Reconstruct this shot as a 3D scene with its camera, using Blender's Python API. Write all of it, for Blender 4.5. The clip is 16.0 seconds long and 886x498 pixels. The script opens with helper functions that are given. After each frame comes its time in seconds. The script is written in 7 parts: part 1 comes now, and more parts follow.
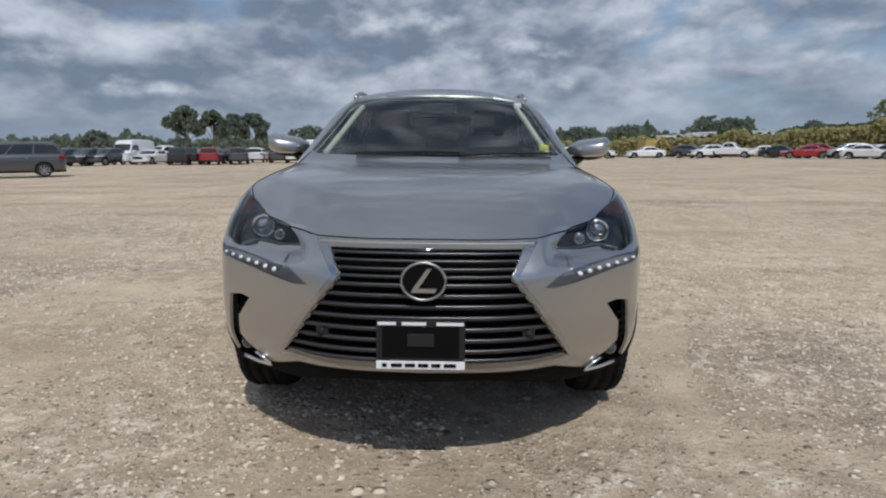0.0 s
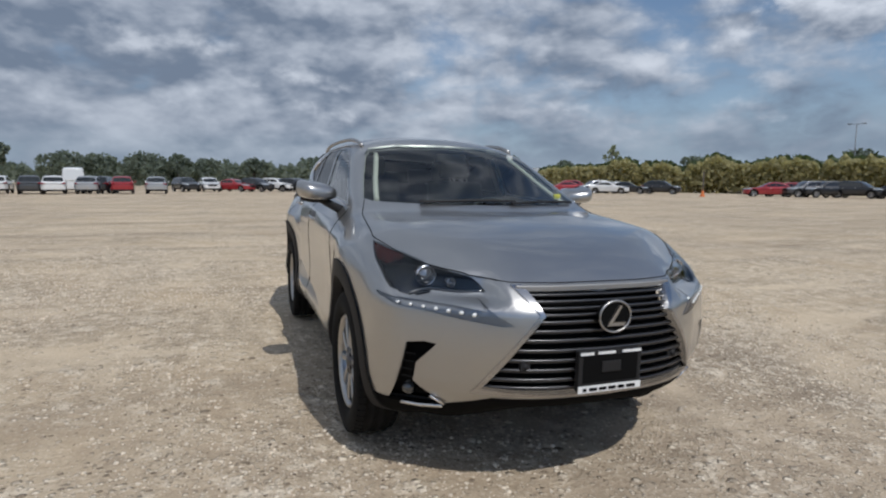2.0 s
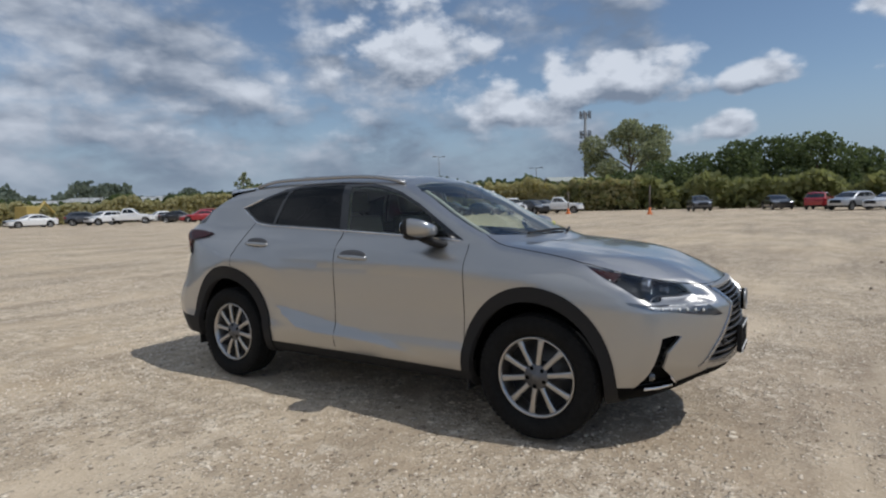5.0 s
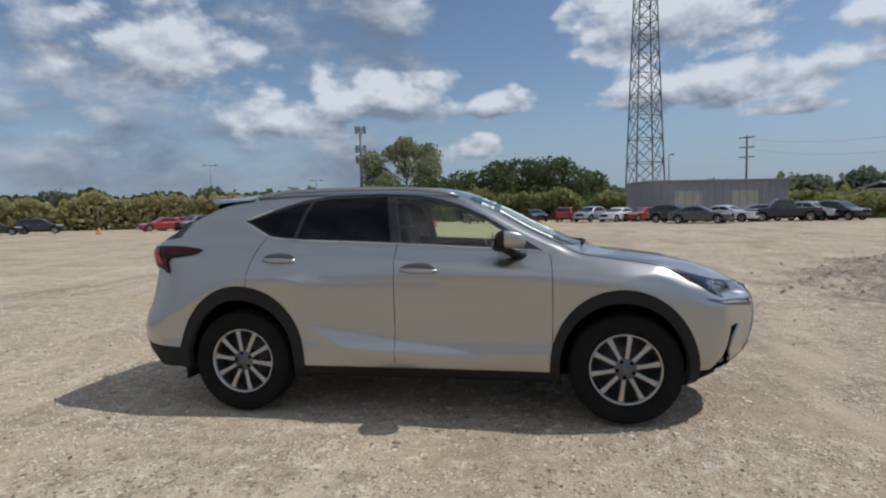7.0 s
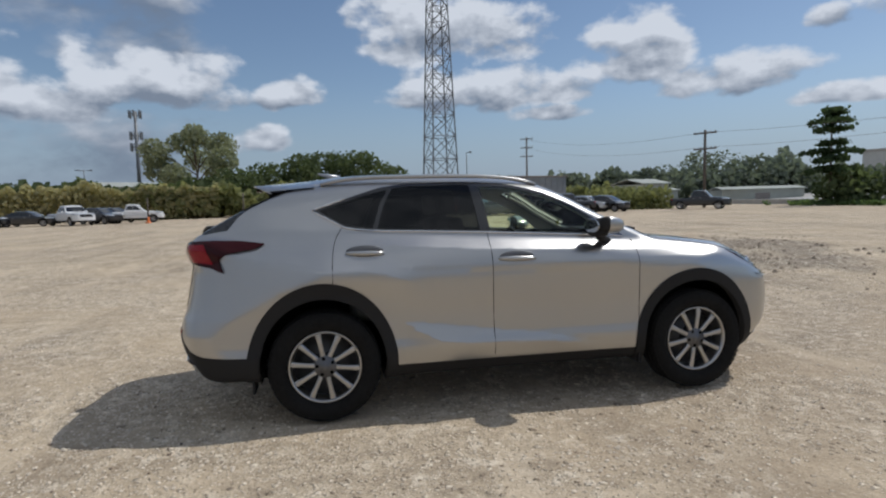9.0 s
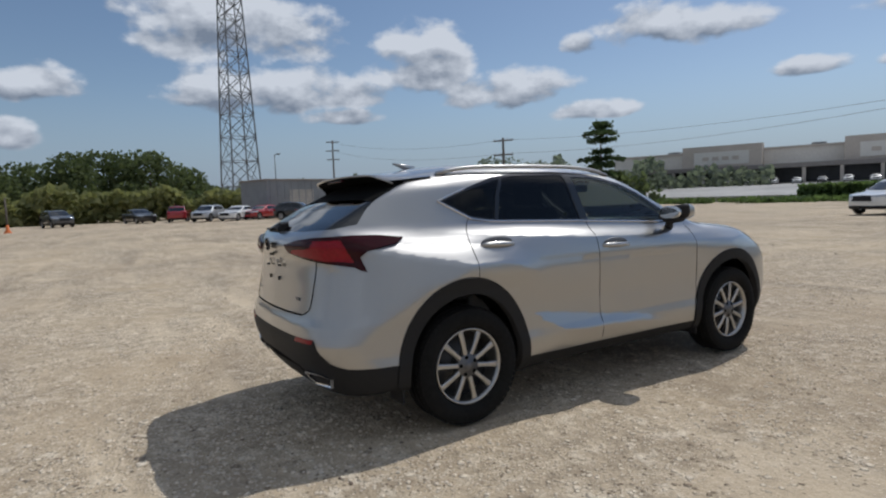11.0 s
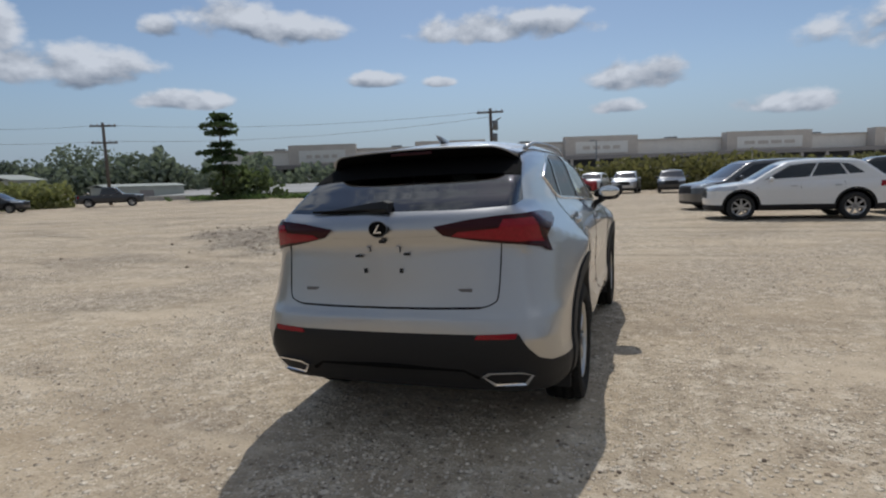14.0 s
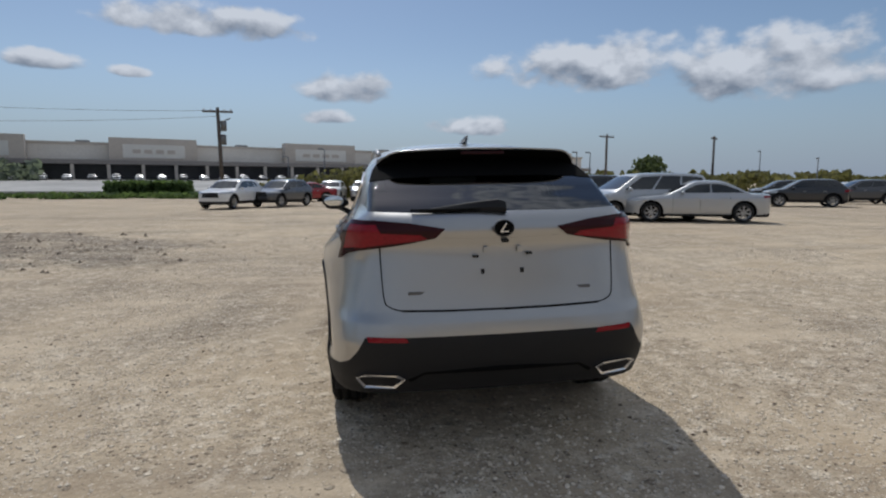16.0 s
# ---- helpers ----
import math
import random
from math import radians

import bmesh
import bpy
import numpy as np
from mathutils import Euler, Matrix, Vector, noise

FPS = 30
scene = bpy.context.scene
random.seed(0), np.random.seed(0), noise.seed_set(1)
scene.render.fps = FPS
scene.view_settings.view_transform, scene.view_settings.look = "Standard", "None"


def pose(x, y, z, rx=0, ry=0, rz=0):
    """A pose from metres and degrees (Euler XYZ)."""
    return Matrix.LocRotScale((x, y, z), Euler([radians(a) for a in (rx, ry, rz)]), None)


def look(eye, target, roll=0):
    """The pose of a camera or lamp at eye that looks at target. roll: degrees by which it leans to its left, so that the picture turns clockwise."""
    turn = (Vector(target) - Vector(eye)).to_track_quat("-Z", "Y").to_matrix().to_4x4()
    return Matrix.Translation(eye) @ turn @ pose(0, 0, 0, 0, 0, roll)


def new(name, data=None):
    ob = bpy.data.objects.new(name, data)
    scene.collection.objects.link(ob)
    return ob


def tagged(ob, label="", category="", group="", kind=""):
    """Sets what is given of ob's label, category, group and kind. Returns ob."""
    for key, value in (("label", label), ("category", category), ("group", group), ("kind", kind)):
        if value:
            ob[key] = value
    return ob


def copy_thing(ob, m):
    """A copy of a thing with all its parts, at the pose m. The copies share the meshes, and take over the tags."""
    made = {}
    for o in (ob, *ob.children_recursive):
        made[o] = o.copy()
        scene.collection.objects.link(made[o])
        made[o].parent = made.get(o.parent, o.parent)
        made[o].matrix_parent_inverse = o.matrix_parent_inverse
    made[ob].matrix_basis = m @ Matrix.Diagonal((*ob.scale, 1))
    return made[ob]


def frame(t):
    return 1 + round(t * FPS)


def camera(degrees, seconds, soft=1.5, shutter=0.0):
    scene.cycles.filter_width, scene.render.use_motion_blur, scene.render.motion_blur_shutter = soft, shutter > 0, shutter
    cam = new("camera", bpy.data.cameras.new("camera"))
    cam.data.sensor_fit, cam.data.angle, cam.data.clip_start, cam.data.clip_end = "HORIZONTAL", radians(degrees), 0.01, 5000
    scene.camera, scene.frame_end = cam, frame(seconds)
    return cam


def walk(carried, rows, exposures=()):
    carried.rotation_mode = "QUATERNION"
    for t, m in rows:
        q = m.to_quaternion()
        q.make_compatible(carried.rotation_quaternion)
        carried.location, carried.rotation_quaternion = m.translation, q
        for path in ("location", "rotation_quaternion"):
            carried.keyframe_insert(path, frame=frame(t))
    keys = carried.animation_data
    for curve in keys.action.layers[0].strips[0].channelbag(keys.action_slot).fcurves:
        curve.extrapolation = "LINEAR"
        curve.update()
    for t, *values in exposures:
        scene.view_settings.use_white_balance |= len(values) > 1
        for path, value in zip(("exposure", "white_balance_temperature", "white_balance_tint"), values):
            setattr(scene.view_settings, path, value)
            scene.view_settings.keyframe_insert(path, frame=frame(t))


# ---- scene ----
cam = camera(76.0, 16.0, soft=2.2)
EXPOSURES = ((0.0, -0.36, 6090.0, 10.0), (5.0, -0.40, 6090.0, 10.0), (8.5, -0.41, 6140.0, 10.0), (11.0, -0.49, 6140.0, 10.0), (16.0, -0.53, 6140.0, 10.0))
PATH = [
    (0, pose(0.104, -4.110, 1.182, 80.11, 0.41, 0.85)),
    (0.5, pose(-0.162, -4.170, 1.231, 80.28, 0.31, -2.66)),
    (1, pose(-0.502, -4.168, 1.266, 81.07, -0.10, -7.76)),
    (1.5, pose(-0.922, -4.152, 1.275, 82.18, -0.32, -13.83)),
    (2, pose(-1.388, -4.123, 1.283, 83.24, -0.36, -20.40)),
    (2.5, pose(-1.843, -4.009, 1.319, 83.73, -0.01, -26.89)),
    (3, pose(-2.313, -3.856, 1.341, 84.15, 0.52, -33.16)),
    (3.5, pose(-2.735, -3.612, 1.356, 84.51, 1.15, -39.33)),
    (4, pose(-3.132, -3.313, 1.359, 84.80, 1.57, -45.20)),
    (4.5, pose(-3.480, -2.992, 1.356, 85.18, 1.69, -51.21)),
    (5, pose(-3.796, -2.597, 1.371, 85.49, 1.49, -57.66)),
    (5.2, pose(-3.930, -2.438, 1.371, 85.78, 1.35, -60.13)),
    (7.5, pose(-4.625, -0.269, 1.427, 85.92, 1.38, -85.73)),
    (8, pose(-4.614, 0.251, 1.415, 85.62, 1.48, -90.90)),
    (8.5, pose(-4.588, 0.748, 1.425, 85.29, 1.38, -96.10)),
    (11, pose(-3.672, 3.181, 1.391, 84.95, 2.02, -121.28)),
    (11.5, pose(-3.341, 3.583, 1.390, 84.56, 1.83, -127.10)),
    (12, pose(-2.991, 3.929, 1.380, 84.29, 1.94, -133.27)),
    (12.5, pose(-2.600, 4.206, 1.368, 83.98, 1.85, -139.94)),
    (13, pose(-2.159, 4.452, 1.362, 83.68, 1.97, -146.69)),
    (13.5, pose(-1.715, 4.660, 1.363, 83.35, 2.00, -153.37)),
    (14, pose(-1.249, 4.800, 1.371, 83.13, 1.95, -160.10)),
    (14.5, pose(-0.761, 4.915, 1.374, 83.00, 1.71, -167.01)),
    (15, pose(-0.272, 4.962, 1.383, 82.84, 1.39, -174.12)),
    (15.5, pose(0.233, 4.988, 1.364, 83.02, 0.69, 178.60)),
    (16, pose(0.710, 4.938, 1.356, 83.41, 0.00, 171.71)),
]
walk(cam, PATH, EXPOSURES)

# ---- world, sun ----
SUN = Vector((0.18, -0.835, 1.20)).normalized()
sun_elev = math.asin(SUN.z)
sun_az = math.atan2(SUN.x, SUN.y)


class Nodes:
    """Short hand for node trees."""

    def __init__(self, tree):
        self.t = tree
        tree.nodes.clear()

    def n(self, kind, **kw):
        node = self.t.nodes.new(kind)
        for k, v in kw.items():
            if k in node.inputs:
                self.put(node.inputs[k], v)
        return node

    def put(self, socket, v):
        if isinstance(v, bpy.types.NodeSocket):
            self.t.links.new(v, socket)
        elif v is not None:
            socket.default_value = v

    def math(self, op, a, b=None, clamp=False):
        node = self.t.nodes.new("ShaderNodeMath")
        node.operation, node.use_clamp = op, clamp
        self.put(node.inputs[0], a)
        if b is not None:
            self.put(node.inputs[1], b)
        return node.outputs[0]

    def mix(self, fac, a, b, mode="MIX"):
        node = self.t.nodes.new("ShaderNodeMix")
        node.data_type, node.blend_type = "RGBA", mode
        self.put(node.inputs[0], fac)
        self.put(node.inputs[6], a)
        self.put(node.inputs[7], b)
        return node.outputs[2]

    def remap(self, v, a, b, c=0.0, d=1.0, smooth=False):
        node = self.t.nodes.new("ShaderNodeMapRange")
        if smooth:
            node.interpolation_type = "SMOOTHSTEP"
        for i, s in enumerate((v, a, b, c, d)):
            self.put(node.inputs[i], s)
        return node.outputs[0]

    def noise(self, vec, scale, detail=4.0, rough=0.55, lac=2.0):
        node = self.t.nodes.new("ShaderNodeTexNoise")
        self.put(node.inputs["Vector"], vec)
        for k, v in (("Scale", scale), ("Detail", detail), ("Roughness", rough), ("Lacunarity", lac)):
            self.put(node.inputs[k], v)
        return node.outputs[0]

    def vadd(self, a, b, op="ADD"):
        node = self.t.nodes.new("ShaderNodeVectorMath")
        node.operation = op
        self.put(node.inputs[0], a)
        self.put(node.inputs[1], b)
        return node.outputs[0]

    def xyz(self, v):
        node = self.t.nodes.new("ShaderNodeSeparateXYZ")
        self.put(node.inputs[0], v)
        return node.outputs

    def comb(self, x, y, z):
        node = self.t.nodes.new("ShaderNodeCombineXYZ")
        for i, s in enumerate((x, y, z)):
            self.put(node.inputs[i], s)
        return node.outputs[0]


def rgb(r, g, b):
    return (r, g, b, 1.0)


world = bpy.data.worlds.new("sky")
scene.world = world
world.use_nodes = True
N = Nodes(world.node_tree)
sky = N.n("ShaderNodeTexSky")
sky.sky_type, sky.sun_disc = "NISHITA", False
sky.sun_elevation, sky.sun_rotation = sun_elev, sun_az
sky.air_density, sky.dust_density, sky.ozone_density = 1.0, 0.6, 1.2
way = N.n("ShaderNodeTexCoord").outputs["Generated"]
wx, wy, wz = N.xyz(way)
tall = N.vadd(way, (1.0, 1.0, 1.7), "MULTIPLY")
mass = N.noise(tall, 1.25, 3.0)
# broken dark cover away from the sun, open sky with heaped clouds towards it
az = N.math("MULTIPLY", N.math("ARCTAN2", wx, wy), 57.2958)
az = N.math("ADD", az, N.math("MULTIPLY", N.math("LESS_THAN", az, -70.0), 360.0))
el = N.math("MULTIPLY", N.math("ARCSINE", wz), 57.2958)
# heaped clouds: bearing, height, half width, half height, in degrees
# heaps at bearings 243 to 284 are out of view, added to whiten the car's flank
CUMULUS = ((56, 15.5, 8.0, 4.6), (65, 9.5, 6.0, 2.6), (76, 11.0, 8.0, 2.6), (97, 18.0, 5.0, 3.4), (107, 10.8, 9.0, 2.4), (119, 14.6, 4.6, 3.0), (76, 21.5, 4.0, 1.6), (84, 6.4, 2.6, 1.4), (70, 10.9, 3.1, 2.6), (78, 11.3, 5.5, 2.4), (86, 10.7, 3.5, 1.8), (103, 16.1, 8.2, 3.7), (102, 10.8, 6.1, 2.6), (112, 8.3, 4.1, 0.9), (120, 12.9, 5.4, 3.1), (128, 10.6, 5.8, 2.3), (136, 8.1, 5.0, 1.0), (143, 14.9, 6.8, 2.2), (135, 14.1, 1.8, 1.2), (167, 14.4, 9.1, 1.7), (154, 9.9, 2.9, 0.9), (179, 9.1, 5.3, 1.6), (177, 6.5, 2.7, 0.8), (191, 5.8, 3.9, 1.2), (160, 9.6, 1.6, 0.6), (203, 11.3, 9.7, 2.7), (217, 10.3, 9.8, 3.4), (243, 24.0, 11.0, 8.0), (268, 34.0, 20.0, 15.0), (284, 30.0, 9.0, 12.0), (95, 42.0, 16.0, 8.0), (125, 36.0, 13.0, 6.0), (152, 50.0, 20.0, 9.0), (190, 44.0, 17.0, 8.0), (220, 58.0, 24.0, 9.0), (120, 64.0, 30.0, 9.0))
cell = N.comb(N.math("MULTIPLY", az, 0.13), N.math("MULTIPLY", el, 0.20), 0.0)
puff = N.noise(cell, 1.6, 7.0, 0.52)
puff_lit = N.noise(N.vadd(cell, (0.05, 0.22, 0.0)), 1.6, 7.0, 0.52)
GREY_HEAPS = ((-16, 7.8, 2.8, 1.4), (-28, 5.5, 3.9, 1.4), (-35, 8.0, 4.1, 1.9), (-5, 11.9, 8.0, 2.2), (13, 10.0, 5.6, 2.4), (31, 6.4, 3.5, 1.4), (-17, 7.9, 2.5, 1.3), (35, 9.7, 2.3, 1.2), (48, 7.1, 4.2, 1.8), (20, 11.7, 7.0, 2.5), (21, 12.0, 3.7, 1.7), (35, 9.8, 2.2, 1.0), (49, 8.0, 4.9, 2.0), (63, 7.4, 4.2, 1.6), (74, 10.9, 3.6, 2.6), (5, 9.5, 3.8, 2.0), (10, 6.8, 5.1, 1.7), (48, 13.8, 7.0, 4.1), (63, 6.9, 4.2, 1.5), (50, 7.8, 3.9, 1.5), (34, 9.6, 2.1, 1.0), (71, 11.5, 3.7, 2.6), (82, 5.8, 3.3, 1.0))


def heaps(clouds):
    """How deep a way lies in the nearest heap, and how high in it."""
    heap, rise = None, None
    for a0, e0, w0, h0 in clouds:
        da = N.math("DIVIDE", N.math("SUBTRACT", az, float(a0)), w0 * 1.25)
        de = N.math("DIVIDE", N.math("SUBTRACT", el, e0 - h0 * 0.25), h0 * 1.35)
        de = N.math("MULTIPLY", de, N.remap(de, -0.3, 0.0, 1.7, 1.0))
        q = N.math("SUBTRACT", 1.0, N.math("ADD", N.math("MULTIPLY", da, da), N.math("MULTIPLY", de, de)))
        up_in = N.math("MULTIPLY", N.remap(q, -0.5, 0.5, 0.0, 1.0, True), de)
        heap = q if heap is None else N.math("MAXIMUM", heap, q)
        rise = up_in if rise is None else N.math("ADD", rise, up_in)
    return N.math("MAXIMUM", heap, -1.0), rise


def lump_layer(clouds, k, soft):
    heap, rise = heaps(clouds)
    lumps = N.math("MULTIPLY", N.math("ADD", N.math("MULTIPLY", heap, k), N.math("SUBTRACT", puff, 0.56)), 0.8)
    edge = N.remap(N.math("ADD", N.math("SUBTRACT", puff, puff_lit), N.math("MULTIPLY", rise, 0.20)), -0.22, 0.16, 0.0, 1.0)
    return N.remap(lumps, 0.0, soft, 0.0, 1.0, True), N.remap(edge, 0.0, 1.0, 0.14, 1.08)


# grey deck: heaped layers, dark below and bright along their upper edges
def heaped(shift, detail):
    """Rounded heaps of cloud over bearing and height."""
    at = N.comb(N.math("ADD", N.math("MULTIPLY", az, 0.058), shift[0]), N.math("ADD", N.math("MULTIPLY", el, 0.105), shift[1]), 3.7)
    wave = N.noise(at, 2.6, 3.0, 0.5)
    at = N.vadd(at, N.comb(N.math("MULTIPLY", wave, 0.22), N.math("MULTIPLY", wave, 0.16), 0.0))
    cells = N.n("ShaderNodeTexVoronoi", Vector=at, Scale=1.75, Detail=detail, Roughness=0.52, Lacunarity=2.3)
    cells.normalize = True
    cells.feature = "SMOOTH_F1"
    cells.inputs["Smoothness"].default_value = 0.55
    return N.math("ADD", N.math("MULTIPLY", N.math("SUBTRACT", 1.0, cells.outputs["Distance"]), 0.70), N.math("MULTIPLY", N.noise(at, 2.1, detail + 2.0, 0.50), 0.40))


thick, above = heaped((0.0, 0.0), 4.0), heaped((0.03, 0.20), 3.0)
deep = N.noise(N.comb(N.math("MULTIPLY", az, 0.070), N.math("MULTIPLY", el, 0.155), 1.3), 0.95, 4.0)
bulk = N.math("ADD", N.math("SUBTRACT", thick, 0.30), N.math("MULTIPLY", N.math("SUBTRACT", deep, 0.5), 0.30))
gaps = N.math("MINIMUM", N.remap(az, 8.0, 50.0, 0.22, 0.38, True), N.remap(az, 222.0, 245.0, 0.78, 0.22, True))
gaps = N.math("MAXIMUM", gaps, N.math("MULTIPLY", N.remap(az, 60.0, 96.0, 0.0, 0.80, True), N.math("LESS_THAN", az, 228.0)))
deck_mask = N.remap(N.math("SUBTRACT", bulk, gaps), -0.05, 0.15, 0.0, 1.0, True)
rim = N.math("MULTIPLY", N.math("SUBTRACT", thick, above), 2.9)
body = N.math("ADD", N.math("MULTIPLY", N.math("SUBTRACT", deep, 0.5), -2.3), N.math("MULTIPLY", N.math("SUBTRACT", thick, 0.62), 0.55))
shade_deck = N.math("MULTIPLY", N.remap(N.math("ADD", rim, body), -0.50, 0.95, 0.0, 1.0, True), N.remap(el, 1.0, 10.0, 0.62, 1.0, True))
grey_mask, grey_shade = lump_layer(GREY_HEAPS, 0.22, 0.26)
white_mask, white_shade = lump_layer(CUMULUS, 0.33, 0.16)
grey_shade = N.math("MULTIPLY", grey_shade, N.remap(mass, 0.34, 0.62, 1.1, 0.75))
CLOUD_DARK, CLOUD_LIT = rgb(2.05, 2.5, 3.25), rgb(7.8, 8.1, 8.6)


def cloud_colour(shade):
    return N.mix(N.remap(shade, 0.08, 1.0), CLOUD_DARK, CLOUD_LIT)


haze = N.remap(wz, 0.0, 0.20, 0.80, 0.0, True)
allsky = N.mix(haze, sky.outputs[0], rgb(3.05, 3.9, 5.25))
low = N.remap(wz, 0.0, 0.10, 0.45, 0.97, True)
for msk, shd in ((deck_mask, shade_deck), (grey_mask, grey_shade), (white_mask, white_shade)):
    allsky = N.mix(N.math("MULTIPLY", msk, low), allsky, cloud_colour(shd))
bg = N.n("ShaderNodeBackground", Color=allsky, Strength=0.109)
N.t.links.new(bg.outputs[0], N.n("ShaderNodeOutputWorld").inputs[0])

sun = new("sun", bpy.data.lights.new("sun", "SUN"))
sun.data.energy, sun.data.angle, sun.data.color = 3.2, radians(0.53), (1.0, 0.95, 0.87)
sun.matrix_world = look(SUN * 50, (0, 0, 0))


# ---- materials ----
def material(name, colour=(0.5, 0.5, 0.5), rough=0.5, metal=0.0, coat=0.0, spec=0.5, grain=0.0, scale=30.0, bump=0.0, spread=0.0):
    """Principled material with a fine and a broad variation of colour, and fine relief."""
    m = bpy.data.materials.new(name)
    m.use_nodes = True
    N = Nodes(m.node_tree)
    p = N.n("ShaderNodeBsdfPrincipled", Roughness=rough, Metallic=metal)
    p.inputs["Coat Weight"].default_value = coat
    p.inputs["Coat Roughness"].default_value = 0.04
    p.inputs["Specular IOR Level"].default_value = spec
    base = rgb(*colour)
    where = N.n("ShaderNodeTexCoord").outputs["Object"]
    if grain or spread:
        fine = N.noise(where, scale, 5.0, 0.6)
        broad = N.noise(where, scale * 0.12, 3.0)
        k = N.math("ADD", N.remap(fine, 0.3, 0.7, 1 - grain, 1 + grain), N.remap(broad, 0.3, 0.7, -spread, spread))
        base = N.mix(1.0, base, N.comb(k, k, k), "MULTIPLY")
    N.put(p.inputs["Base Color"], base)
    if bump:
        b = N.n("ShaderNodeBump", Strength=bump, Distance=0.01, Height=N.noise(where, scale * 2.0, 4.0))
        N.put(p.inputs["Normal"], b.outputs[0])
    N.t.links.new(p.outputs[0], N.n("ShaderNodeOutputMaterial").inputs[0])
    return m


def car_paint(name, colour, metal=0.75, rough=0.32):
    """Clear-coated paint with metal flake and a little dust."""
    m = bpy.data.materials.new(name)
    m.use_nodes = True
    N = Nodes(m.node_tree)
    where = N.n("ShaderNodeTexCoord").outputs["Object"]
    flake = N.noise(where, 900.0, 1.0)
    dust = N.noise(where, 3.0, 6.0, 0.65)
    p = N.n("ShaderNodeBsdfPrincipled", Metallic=metal)
    N.put(p.inputs["Base Color"], N.mix(N.remap(flake, 0.35, 0.65), rgb(*[c * 0.93 for c in colour]), rgb(*[min(1, c * 1.07) for c in colour])))
    N.put(p.inputs["Roughness"], N.remap(dust, 0.3, 0.75, rough - 0.03, rough + 0.05))
    p.inputs["Coat Weight"].default_value = 1.0
    N.put(p.inputs["Coat Roughness"], N.remap(dust, 0.3, 0.8, 0.05, 0.12))
    N.t.links.new(p.outputs[0], N.n("ShaderNodeOutputMaterial").inputs[0])
    return m


def glass(name, tint, gloss=1.0, ior=1.52):
    """Thin tinted pane: what lies behind shows through, the sky mirrors by Fresnel."""
    m = bpy.data.materials.new(name)
    m.use_nodes = True
    N = Nodes(m.node_tree)
    clear = N.n("ShaderNodeBsdfTransparent", Color=rgb(*tint))
    shine = N.n("ShaderNodeBsdfGlossy", Roughness=0.01, Color=rgb(gloss, gloss, gloss))
    fres = N.n("ShaderNodeFresnel", IOR=ior)
    mixer = N.n("ShaderNodeMixShader")
    N.put(mixer.inputs[0], fres.outputs[0])
    N.put(mixer.inputs[1], clear.outputs[0])
    N.put(mixer.inputs[2], shine.outputs[0])
    N.t.links.new(mixer.outputs[0], N.n("ShaderNodeOutputMaterial").inputs[0])
    return m


